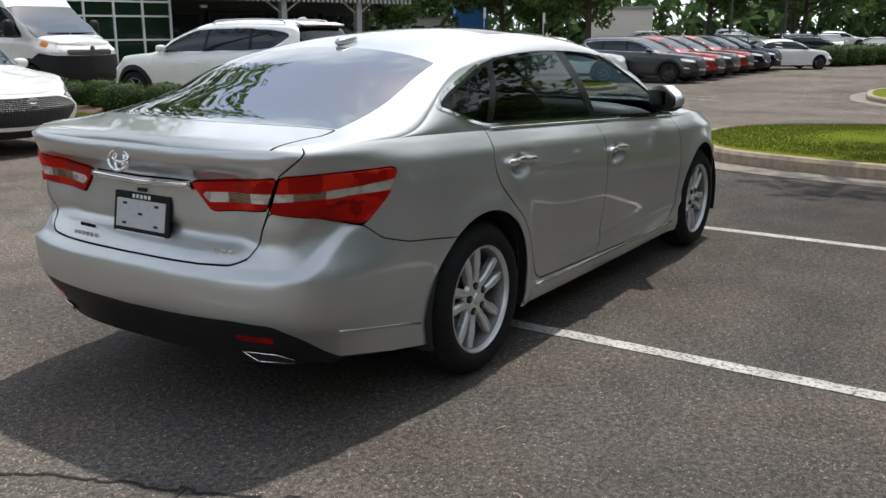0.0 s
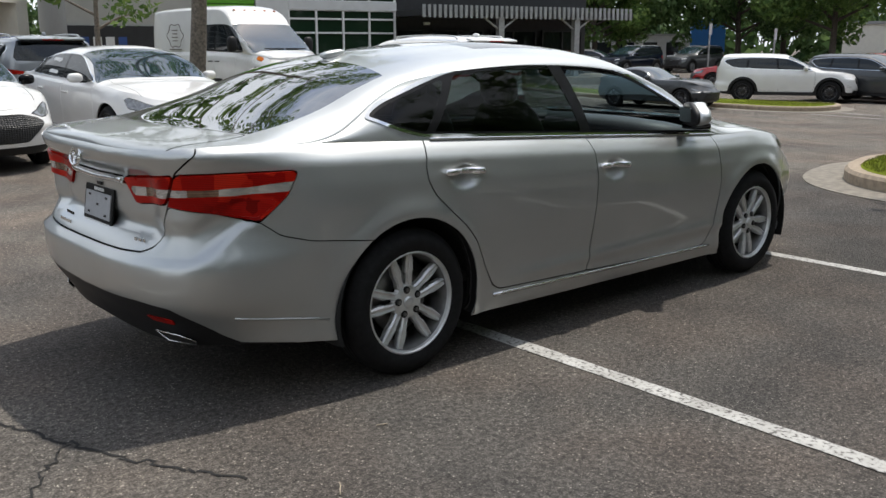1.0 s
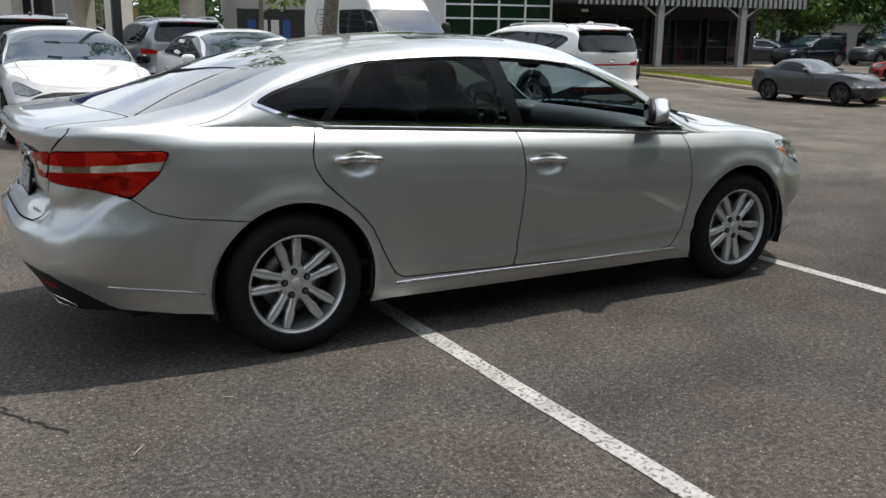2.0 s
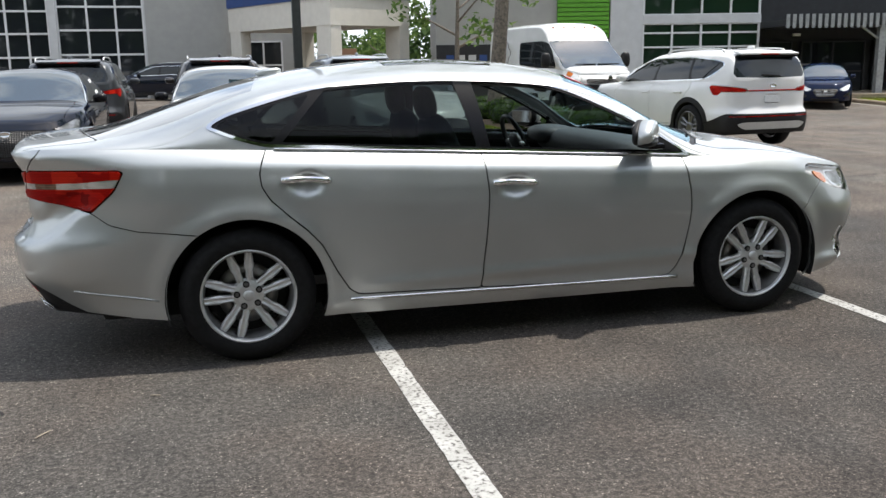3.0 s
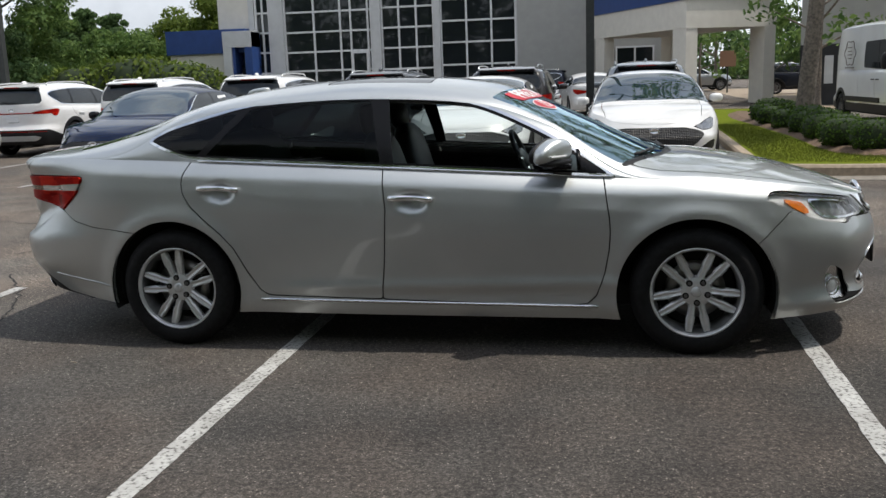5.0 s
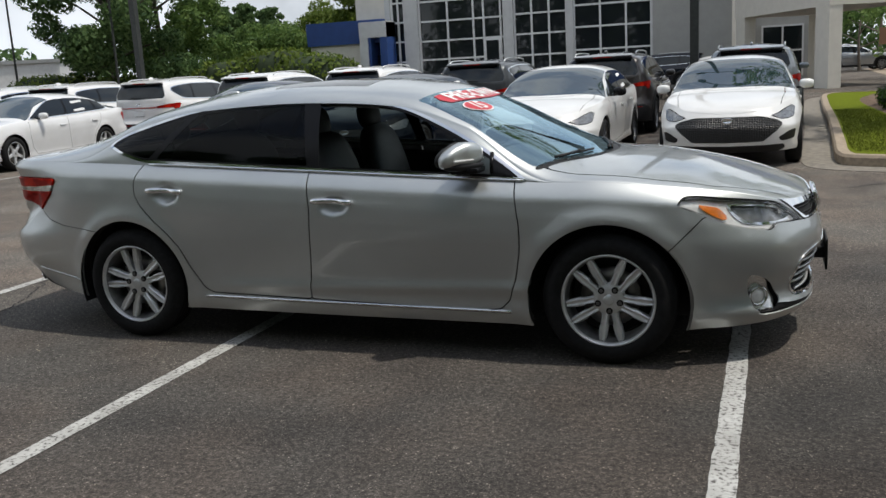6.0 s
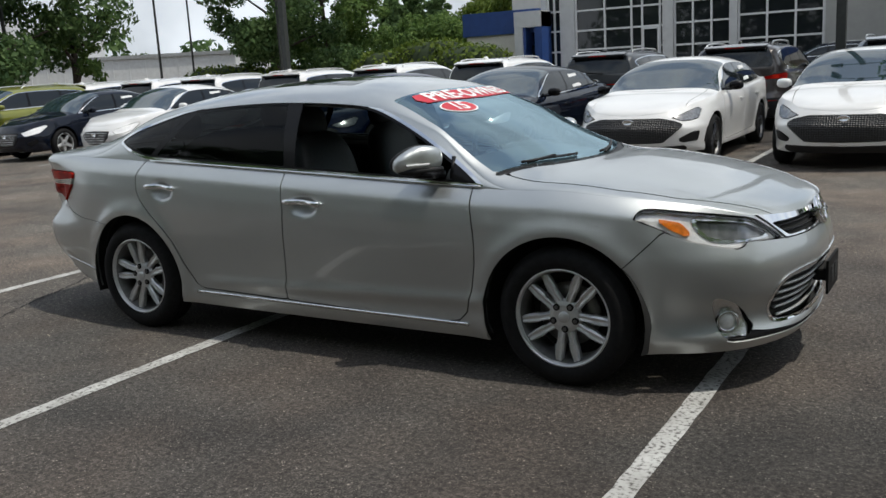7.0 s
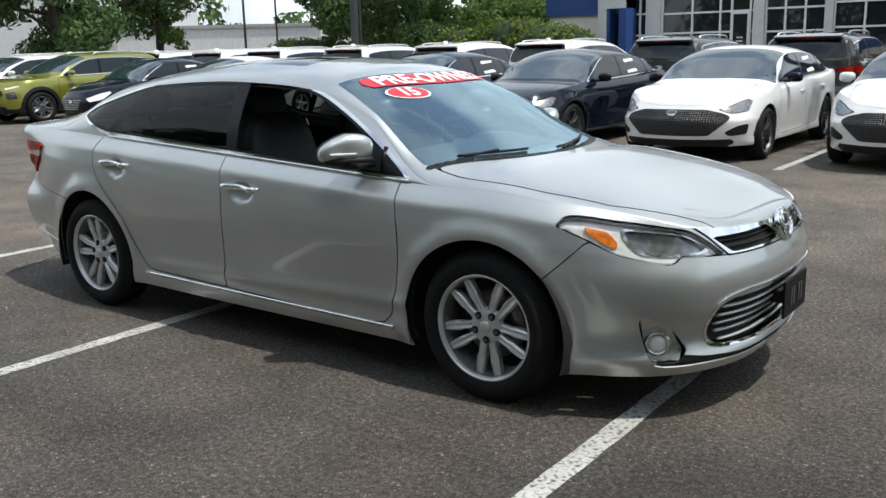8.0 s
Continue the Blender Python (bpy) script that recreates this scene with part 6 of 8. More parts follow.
SALOON = car_spec(2.84, 1.10, 0.96, 0.93,
                  [(-2.0, 1.02), (-1.2, 1.02), (-0.6, 1.03), (0.0, 1.0), (1.2, 0.955), (2.35, 0.93), (2.9, 0.90), (3.3, 0.84), (3.7, 0.76), (4.4, 0.70)],
                  [(-1.2, 1.02), (-0.95, 1.065), (-0.72, 1.09), (-0.3, 1.20), (0.1, 1.33), (0.6, 1.425), (1.1, 1.445), (1.5, 1.42), (1.9, 1.31), (2.55, 1.0), (2.8, 0.955), (3.3, 0.87), (3.6, 0.79), (3.8, 0.70)], 0.70, 1.02)
SALOON_OPEN = {
    "wb": 2.84, "hub": 0.335, "arch": 0.375, "hw": 0.93, "paint": P_WHITE, "wheels": W_DARK,
    "wall": [("grille", [("f", 0.0, 0.672), ("f", 0.44, 0.672), ("f", 0.66, 0.625), ("f", 0.74, 0.585), ("f", 0.56, 0.44), ("f", 0.46, 0.358), ("f", 0.0, 0.352), ("f", -1, 0.352), ("f", -1, 0.672)]),
             ("head_lamp", [("f", 0.58, 0.678), ("f", 0.80, 0.715), ("f", 1.12, 0.79), ("f", 1.16, 0.765), ("f", 1.06, 0.655), ("f", 0.90, 0.628), ("f", 0.74, 0.628)]),
             ("air_slot", [("f", 0.66, 0.40), ("f", 0.84, 0.475), ("f", 1.02, 0.49), ("f", 1.00, 0.37), ("f", 0.72, 0.35)]),
             ("lower_intake", [("f", 0.0, 0.30), ("f", 0.76, 0.31), ("f", 0.84, 0.26), ("f", 0.72, 0.215), ("f", 0.0, 0.21), ("f", -1, 0.21), ("f", -1, 0.30)]),
             ("tail_lamp", [("r", 0.42, 0.86), ("r", 0.80, 0.90), ("r", 1.15, 0.92), ("r", 1.02, 0.80), ("r", 0.80, 0.74), ("r", 0.52, 0.78)])],
    "rear_door": [(0.10, 1.05), (0.06, 0.93), (0.14, 0.78), (0.34, 0.60), (0.46, 0.33), (1.16, 0.30), (1.20, 0.6), (1.17, 1.05)],
    "front_door": [(1.17, 1.05), (1.20, 0.6), (1.16, 0.30), (2.22, 0.28), (2.34, 0.42), (2.38, 0.7), (2.33, 1.05)],
    "dlo": [(-0.28, 1.095), (-0.05, 1.20), (0.35, 1.32), (0.8, 1.365), (1.2, 1.362), (1.6, 1.295), (2.0, 1.13), (2.34, 0.952), (2.0, 0.958), (1.1, 0.985), (0.2, 1.02), (-0.05, 1.035)], "dlo_corner": (7,),
    "pillars": [(0.14, 1.0, 0.26, 1.36), (1.17, 0.95, 1.10, 1.38)], "screen": (1.62, 2.52), "rear_screen": (-0.70, 0.10), "bonnet": (2.60, 0.70),
    "mirror": (2.02, 1.01), "handle": {"rear_door": (0.33, 0.83), "front_door": (1.38, 0.80)},
    "extra": [emblem(3.79, 0.635), window_papers], "step": 0.058, "mirror_mat": GLOSSBLACK, "trim": CHROME, "sweep": 0.07, "lamp": LAMPSILVER,
}
FACING = -90      # nose towards -y


def faced(x, y, deg):
    """A car's pose by the middle of its rear axle and its heading, counted from +x."""
    return pose(x, y, lie(x, y), 0, 0, deg)


FRONT_AXLE = 7.86
saloon = build_car("saloon_car", "white four-door saloon car with wide black grille in a bay", "car", SALOON, SALOON_OPEN, "cars in the near row")
saloon.matrix_basis = faced(0.38, FRONT_AXLE + 2.88, FACING)
for x, dy, colour, text in ((3.0, 0.08, None, ""), (-2.45, 0.1, P_BLACK, "black four-door saloon car with window papers in a bay"),
                            (-5.2, 0.0, P_BLUE, "dark blue four-door saloon car with black grille in a bay")):
    c = place(saloon, faced(x, FRONT_AXLE + 2.84 + dy, FACING), colour, text, P_WHITE)
    if not colour:
        for ob in c.children:
            if ob.name.startswith("door_mirror"):
                ob.data = ob.data.copy()
                ob.data.materials[0] = P_WHITE

COMPACT_OPEN = dict(SALOON_OPEN, paint=P_PEARL, mirror_mat=P_PEARL, wheels=W_SILVER, lamp=LAMPCLEAR,
                    wall=[("grille", [("f", 0.0, 0.62), ("f", 0.42, 0.61), ("f", 0.40, 0.50), ("f", 0.25, 0.36), ("f", 0.0, 0.345), ("f", -1, 0.345), ("f", -1, 0.62)]),
                          ("head_lamp", [("f", 0.48, 0.62), ("f", 0.80, 0.70), ("f", 1.15, 0.77), ("f", 1.18, 0.74), ("f", 0.95, 0.60), ("f", 0.60, 0.54)]),
                          ("air_slot", [("f", 0.62, 0.40), ("f", 0.85, 0.48), ("f", 0.92, 0.42), ("f", 0.70, 0.33)]),
                          ("lower_intake", [("f", 0.0, 0.30), ("f", 0.50, 0.30), ("f", 0.50, 0.23), ("f", 0.0, 0.23), ("f", -1, 0.23), ("f", -1, 0.30)]),
                          ("tail_lamp", [("r", 0.50, 0.86), ("r", 0.80, 0.92), ("r", 1.10, 0.95), ("r", 1.02, 0.80), ("r", 0.80, 0.72), ("r", 0.55, 0.76)])])


def grille_slats(car):
    for k in range(5):
        part("grille_slat", box_bm((3.795 - 0.006 * abs(k - 1), 0, 0.39 + 0.048 * k), (0.03, 0.56 + 0.05 * k, 0.012), 0.004), CHROME, car)


COMPACT_OPEN["extra"] = [emblem(3.805, 0.55), grille_slats, window_papers]
compact = build_car("compact_saloon_car", "pearl white compact saloon car with chrome-slatted grille in a bay", "car", SALOON, COMPACT_OPEN, "cars in the near row")
compact.matrix_basis = faced(-11.02, 10.93, FACING)
compact.scale = (0.90, 0.935, 1.0)
place(compact, faced(-13.67, 10.72, FACING), P_BLACK, "black compact saloon car with chrome-slatted grille in a bay", P_PEARL)

# tall estate cars
def lowered(points):
    """The glasshouse squeezed a little towards the shoulder."""
    return [(x, z if z < 1.1 else 1.1 + (z - 1.1) * 0.87) for x, z in points]


SUV = car_spec(2.77, 0.98, 0.95, 0.945,
               [(-2.0, 1.12), (-0.9, 1.12), (0.0, 1.10), (1.2, 1.06), (2.2, 1.04), (2.8, 1.02), (3.3, 0.97), (3.6, 0.92), (4.4, 0.88)],
               lowered([(-0.99, 1.13), (-0.93, 1.15), (-0.86, 1.32), (-0.74, 1.58), (-0.62, 1.665), (-0.3, 1.70), (0.5, 1.72), (1.1, 1.70), (1.45, 1.64), (1.9, 1.42), (2.45, 1.12), (2.6, 1.08), (3.0, 1.05), (3.4, 0.985), (3.66, 0.91), (3.8, 0.86)]),
               0.86, 1.12, 0.40, 0.37, 0.34, 0.76, True, 0.26)
SUV_OPEN = {
    "wb": 2.77, "hub": 0.37, "arch": 0.405, "hw": 0.945, "paint": P_WHITE, "wheels": W_SUV, "cladding": 0.36,
    "wall": [("grille", [("f", 0.0, 0.80), ("f", 0.62, 0.80), ("f", 0.66, 0.70), ("f", 0.48, 0.52), ("f", 0.0, 0.50), ("f", -1, 0.50), ("f", -1, 0.80)]),
             ("day_lamp", [("f", 0.66, 0.84), ("f", 1.05, 0.90), ("f", 1.10, 0.87), ("f", 0.70, 0.80)]),
             ("head_lamp", [("f", 0.72, 0.72), ("f", 0.95, 0.76), ("f", 0.98, 0.60), ("f", 0.76, 0.58)]),
             ("lower_intake", [("f", 0.0, 0.42), ("f", 0.70, 0.42), ("f", 0.74, 0.34), ("f", 0.0, 0.33), ("f", -1, 0.33), ("f", -1, 0.42)]),
             ("tail_lamp", [("r", 0.42, 0.99), ("r", 0.80, 1.035), ("r", 1.24, 1.06), ("r", 1.13, 0.90), ("r", 1.02, 0.90), ("r", 0.98, 0.955), ("r", 0.50, 0.95)]),
             ("tail_bar", [("r", 0.0, 0.985), ("r", 0.49, 0.985), ("r", 0.49, 0.957), ("r", 0.0, 0.957), ("r", -1, 0.957), ("r", -1, 0.985)]),
             ("rear_plate", [("r", 0.0, 0.905), ("r", 0.155, 0.905), ("r", 0.155, 0.775), ("r", 0.0, 0.775), ("r", -1, 0.775), ("r", -1, 0.905)]),
             ("silver_guard", [("r", 0.0, 0.48), ("r", 0.55, 0.48), ("r", 0.68, 0.44), ("r", 0.55, 0.36), ("r", 0.0, 0.36), ("r", -1, 0.36), ("r", -1, 0.48)]),
             ("red_strip", [("r", 0.0, 0.575), ("r", 0.80, 0.575), ("r", 0.84, 0.555), ("r", 0.0, 0.552), ("r", -1, 0.552), ("r", -1, 0.575)]),
             ("bumper_insert", [("r", 0.0, 0.60), ("r", 0.85, 0.61), ("r", 1.12, 0.50), ("r", 1.35, 0.44), ("r", 1.35, 0.30), ("r", 0.0, 0.30), ("r", -1, 0.30), ("r", -1, 0.60)])],
    "rear_door": [(0.05, 1.2), (0.02, 1.0), (0.20, 0.82), (0.42, 0.62), (0.50, 0.40), (1.14, 0.38), (1.17, 0.7), (1.12, 1.2)],
    "front_door": [(1.12, 1.2), (1.17, 0.7), (1.14, 0.38), (2.20, 0.37), (2.28, 0.52), (2.30, 0.8), (2.26, 1.2)],
    "dlo": lowered([(-0.42, 1.215), (-0.62, 1.36), (-0.64, 1.44), (-0.45, 1.505), (0.1, 1.555), (0.6, 1.56), (1.1, 1.545), (1.45, 1.49), (1.85, 1.30), (2.22, 1.075), (1.6, 1.085), (0.6, 1.115), (-0.2, 1.15)]), "dlo_corner": (9,),
    "pillars": [(0.10, 1.10, 0.16, 1.57), (1.12, 1.05, 1.05, 1.57)], "screen": (1.50, 2.42),
    "tailgate_glass": [(-0.2, 1.16), (0.70, 1.18), (0.66, 1.36), (0.58, 1.52), (-0.2, 1.53)], "gate_x": -0.60, "bonnet": (2.52, 0.74),
    "mirror": (1.98, 1.15), "handle": {"rear_door": (0.30, 0.93), "front_door": (1.30, 0.91)}, "rails": (-0.45, 1.10, 1.625, 0.60), "rail_mat": ALLOY,
    "extra": [emblem(-0.925, 1.045, 0.07, 0.036), emblem(3.69, 0.70)], "step": 0.065, "mirror_mat": P_WHITE,
    "push": {"bumper_insert": 0.005, "silver_guard": 0.012, "rear_plate": 0.012},
}


def spoiler(car):
    bm = bmesh.new()
    add_box(bm, (-0.72, 0, 1.556), (0.20, 1.14, 0.03), 0.014, Matrix.Translation((-0.74, 0, 1.556)) @ Matrix.Rotation(radians(-12), 4, "Y") @ Matrix.Translation((0.74, 0, -1.556)))
    part("roof_spoiler", bm, SUV_OPEN["paint"], car)
    part("spoiler_underside", box_bm((-0.76, 0, 1.515), (0.10, 1.08, 0.05), 0.012), GLOSSBLACK, car)
    part("stop_lamp", box_bm((-0.822, 0, 1.535), (0.012, 0.36, 0.018), 0.004), LAMPDARKRED, car)
    part("rear_wiper", box_bm((-0.905, 0.12, 1.20), (0.02, 0.36, 0.018), 0.006, Matrix.Rotation(radians(4), 4, "X")), BLACKPLASTIC, car)
    v, f = superbox(0.09, 0.03, 0.045, 2.4, 12, 8)
    attach("aerial_fin", mesh_from("aerial_fin", v, f), P_WHITE, car, "", pose(-0.35, 0, 1.632))


SUV_OPEN["extra"].append(spoiler)
suv = build_car("estate_car", "white tall estate car with black cladding parked beside the kerb", "car", SUV, dict(SUV_OPEN, wheels=W_SUV), "")
suv.matrix_basis = faced(8.68, 8.30, 95)
ROW2_REAR = 13.6
for k, colour, text in ((-1, P_SILVERGREY, "silver-grey tall estate car with roof rails"), (0, P_BROWN, "dark brown tall estate car with red tail lamps"), (1, P_GREY, "dark grey tall estate car with roof rails"),
                        (2, None, ""), (3, None, ""), (4, None, ""), (5, None, ""), (6, None, ""), (7, None, ""), (8, None, "")):
    c = place(suv, faced(0.40 - 2.74 * k, ROW2_REAR + random.uniform(-0.2, 0.2), 90), colour, text or "white tall estate car with black rear glass in a bay", P_WHITE)
    c["group"] = "cars in the second row"

# crossovers in the far row, noses towards the lane
CROSS_OPEN = dict(SUV_OPEN, paint=P_GREY, mirror_mat=P_GREY, wheels=W_SUVDARK, rails=None, cladding=0.36, lamp=LAMPCLEAR,
                  wall=[("grille", [("f", 0.0, 0.84), ("f", 0.52, 0.82), ("f", 0.55, 0.70), ("f", 0.30, 0.52), ("f", 0.0, 0.50), ("f", -1, 0.50), ("f", -1, 0.84)]),
                        ("head_lamp", [("f", 0.56, 0.82), ("f", 0.90, 0.87), ("f", 1.18, 0.90), ("f", 1.10, 0.80), ("f", 0.60, 0.745)]),
                        ("chrome_bar", [("f", 0.0, 0.84), ("f", 0.57, 0.82), ("f", 0.62, 0.69), ("f", 0.35, 0.475), ("f", 0.0, 0.455), ("f", -1, 0.455), ("f", -1, 0.84)]),
                        ("fog_lamp", [("f", 0.80, 0.56), ("f", 1.02, 0.60), ("f", 1.02, 0.54), ("f", 0.80, 0.51)]),
                        ("lower_intake", [("f", 0.0, 0.42), ("f", 0.75, 0.42), ("f", 0.78, 0.34), ("f", 0.0, 0.33), ("f", -1, 0.33), ("f", -1, 0.42)])], extra=[emblem(3.69, 0.70)])
cross = build_car("crossover_car", "dark grey crossover car with a chrome-edged grille, parked in a row", "car", SUV, CROSS_OPEN, "cars in the far row")
cross.matrix_basis = faced(29.5, 11.28, -92)
for k, (colour, text) in enumerate(((P_RED, "red crossover car parked in a row"), (P_BROWN, "dark brown crossover car parked in a row"), (P_RED, "red crossover car parked in a row"), (P_BLACK, "black crossover car parked in a row"),
                                    (P_BLUE, "dark blue crossover car parked in a row"))):
    place(cross, faced(31.77 + 2.27 * k, 11.28 + 0.06 * (k % 3), -92), colour, text, P_GREY)
place(cross, faced(26.8, 13.4, -60), P_WHITE, "white crossover car with dark wheels, parked beside the grass", P_GREY)
place(compact, faced(22.0, 23.2, -125), P_BLUE, "dark blue compact saloon car parked before the black storefront", P_PEARL)["group"] = "cars in the far lot"
place(suv, faced(-16.6, FRONT_AXLE + 2.7, FACING), P_GREEN, "olive green small estate car parked in a bay", P_WHITE)["group"] = "cars in the near row"
place(suv, faced(-19.4, FRONT_AXLE + 2.7, FACING), None, "white tall estate car parked in a bay", P_WHITE)["group"] = "cars in the near row"

# ---- van, sports car and far cars ----
VAN = car_spec(4.04, 1.05, 0.90, 1.0,
               [(-2.2, 1.30), (0.0, 1.30), (2.0, 1.30), (3.4, 1.29), (4.0, 1.26), (4.4, 1.22), (4.8, 1.15), (5.6, 1.11)],
               [(-1.06, 1.3), (-1.03, 1.5), (-0.99, 2.2), (-0.93, 2.36), (-0.80, 2.45), (1.0, 2.49), (2.5, 2.47), (2.85, 2.40), (3.08, 2.25), (3.28, 2.01), (3.75, 1.65), (4.22, 1.41), (4.38, 1.34), (4.6, 1.28), (4.8, 1.22), (4.95, 1.12)],
               1.10, 1.30, 0.42, 0.36, 0.055, 0.88, True, 0.30, 1.5, 2.2)
VAN_OPEN = {
    "wb": 4.04, "hub": 0.355, "arch": 0.42, "hw": 1.0, "paint": P_PEARL, "wheels": W_VAN, "cladding": 0.50, "mirror_mat": BLACKPLASTIC, "trim": BLACKPLASTIC, "lamp": LAMPCLEAR, "handle_mat": BLACKPLASTIC,
    "wall": [("grille", [("f", 0.0, 1.03), ("f", 0.62, 1.04), ("f", 0.60, 0.93), ("f", 0.0, 0.91), ("f", -1, 0.91), ("f", -1, 1.03)]),
             ("bumper_insert", [("f", 0.0, 0.90), ("f", 0.9, 0.92), ("f", 1.30, 0.97), ("f", 1.50, 0.84), ("f", 1.30, 0.2), ("f", 0.0, 0.2), ("f", -1, 0.2), ("f", -1, 0.78)]),
             ("turn_lamp", [("f", 1.10, 1.17), ("f", 1.28, 1.235), ("f", 1.29, 1.13), ("f", 1.13, 1.08)]),
             ("head_lamp", [("f", 0.70, 1.04), ("f", 0.95, 1.16), ("f", 1.34, 1.26), ("f", 1.40, 1.10), ("f", 1.20, 0.995), ("f", 0.80, 0.955)])],
    "rear_door": [(1.35, 1.4), (1.35, 0.52), (2.50, 0.52), (2.50, 1.4)], "front_door": [(2.58, 1.4), (2.58, 0.55), (3.40, 0.55), (3.52, 0.80), (3.55, 1.4)],
    "dlo": [(1.55, 1.36), (1.55, 1.98), (2.45, 1.99), (2.62, 1.99), (3.05, 1.98), (3.40, 1.88), (3.78, 1.40), (3.70, 1.30), (2.62, 1.32)], "dlo_corner": (0, 1, 5, 6),
    "pillars": [(2.52, 1.2, 2.52, 2.2)], "panes": ("side_window", "front_side_window"), "sweep": 0.06, "brow": 0.02, "screen": (3.30, 4.34), "bonnet": (4.44, 0.75),
    "mirror": (3.62, 1.42), "handle": {"rear_door": (2.38, 1.08), "front_door": (2.70, 1.08)}, "step": 0.07, "levels": 22, "across": 30, "push": {"bumper_insert": 0.012},
}


def van_extras(car):
    for sy in (-1, 1):
        v, f = superbox(0.09, 0.12, 0.19, 3.0, 16, 10)
        attach("tall_mirror", mesh_from("tall_mirror", v, f), BLACKPLASTIC, car, "tall black door mirror", pose(3.66, sy * 1.14, 1.50))
        part("rub_strip", box_bm((1.6, sy * 1.005, 0.60), (2.6, 0.03, 0.12), 0.01), BLACKPLASTIC, car)
        pts = [(0.62 + 0.40 * math.cos(q) * (1 + 0.10 * math.cos(6 * q)), sy * 0.985, 1.72 + 0.30 * math.sin(q) * (1 + 0.10 * math.cos(6 * q))) for q in np.linspace(0, 2 * math.pi, 49)]
        outline = mesh_from("side_emblem", *sweep(pts, 0.012, 6))
        e = attach("side_emblem", outline, GREYPOLE_CAR, car, "scalloped grey outline emblem")
        for k in range(4):
            part("emblem_bar", box_bm((0.62, sy * 0.992, 1.86 - 0.09 * k), (0.28 - 0.05 * (k % 2), 0.02, 0.025)), GREYPOLE_CAR, e)
        part("emblem_bar", box_bm((0.62, sy * 0.992, 1.36), (0.62, 0.02, 0.03)), GREYPOLE_CAR, e)
    for k in range(5):
        part("roof_lamp", box_bm((2.96, -0.6 + 0.3 * k, 2.34), (0.05, 0.05, 0.03), 0.008), AMBER, car)
    for y0, y1 in ((-0.62, -0.05), (0.0, 0.60)):
        part("wiper", box_bm((4.28, (y0 + y1) / 2, 1.395), (0.03, y1 - y0, 0.025), 0.006), BLACKPLASTIC, car)
    part("front_badge", tube_bm((4.92, 0, 1.06), (4.94, 0, 1.06), 0.06, 0.06, 16), CHROME, car)


GREYPOLE_CAR = plain("grey_print", (0.16, 0.14, 0.13), 0.6)
VAN_OPEN["extra"] = [van_extras]
van = build_car("delivery_van", "white high-roofed delivery van with black bumper beside the island", "van", VAN, VAN_OPEN)
van.matrix_basis = faced(9.42, 20.1, -86.6)

ROADSTER = car_spec(2.31, 0.80, 0.72, 0.865,
                    [(-1.8, 0.88), (-0.8, 0.90), (0.0, 0.92), (0.9, 0.86), (1.8, 0.86), (2.3, 0.86), (2.7, 0.78), (3.2, 0.66), (3.8, 0.60)],
                    [(-0.82, 0.88), (-0.6, 0.93), (-0.25, 0.96), (-0.05, 1.08), (0.25, 1.22), (0.6, 1.245), (0.95, 1.19), (1.5, 0.93), (1.7, 0.90), (2.3, 0.88), (2.7, 0.80), (3.0, 0.68), (3.12, 0.61)],
                    0.60, 0.88, 0.35, 0.31, 0.45, 0.72)
ROADSTER_OPEN = dict(SALOON_OPEN, wb=2.31, hub=0.31, arch=0.345, hw=0.865, paint=P_GREY, mirror_mat=P_GREY, wheels=wheel_parts(0.31, 0.225, 0.2, 5, DARKALLOY, True, 28), trim=GLOSSBLACK,
                     wall=[("grille", [("f", 0.0, 0.46), ("f", 0.45, 0.46), ("f", 0.55, 0.36), ("f", 0.40, 0.27), ("f", 0.0, 0.26), ("f", -1, 0.26), ("f", -1, 0.46)]),
                           ("head_lamp", [("f", 0.55, 0.56), ("f", 0.80, 0.62), ("f", 0.98, 0.66), ("f", 0.90, 0.57), ("f", 0.62, 0.52)]),
                           ("tail_lamp", [("r", 0.50, 0.74), ("r", 0.70, 0.77), ("r", 0.82, 0.72), ("r", 0.60, 0.67)])],
                     rear_door=[(0.18, 0.6), (0.19, 0.6), (0.19, 0.61)], front_door=[(0.30, 1.0), (0.26, 0.7), (0.42, 0.33), (1.35, 0.30), (1.46, 0.5), (1.44, 1.0)],
                     dlo=[(0.30, 0.94), (0.36, 1.08), (0.60, 1.14), (0.90, 1.10), (1.20, 0.97), (1.36, 0.89), (0.8, 0.90)], dlo_corner=(0, 5), pillars=[], panes=("front_side_window",),
                     screen=(0.93, 1.52), rear_screen=(-0.06, 0.22), bonnet=(1.62, 0.62), mirror=(1.22, 0.93), handle={"rear_door": (0.5, 0.5), "front_door": (0.45, 0.72)}, handles=False, extra=[], step=0.05)


roadster = build_car("sports_car", "dark grey two-seat sports car with black soft top", "car", ROADSTER, ROADSTER_OPEN)
roadster.matrix_basis = faced(21.5, 14.35, -84)
v, f = superbox(0.52, 0.60, 0.15, 2.6, 24, 12)
attach("soft_top", mesh_from("soft_top", v, f), plain("black_canvas", (0.012, 0.012, 0.013), 0.9, grain=0.2, scale=60), roadster, "black canvas soft top", pose(0.42, 0, 1.06))

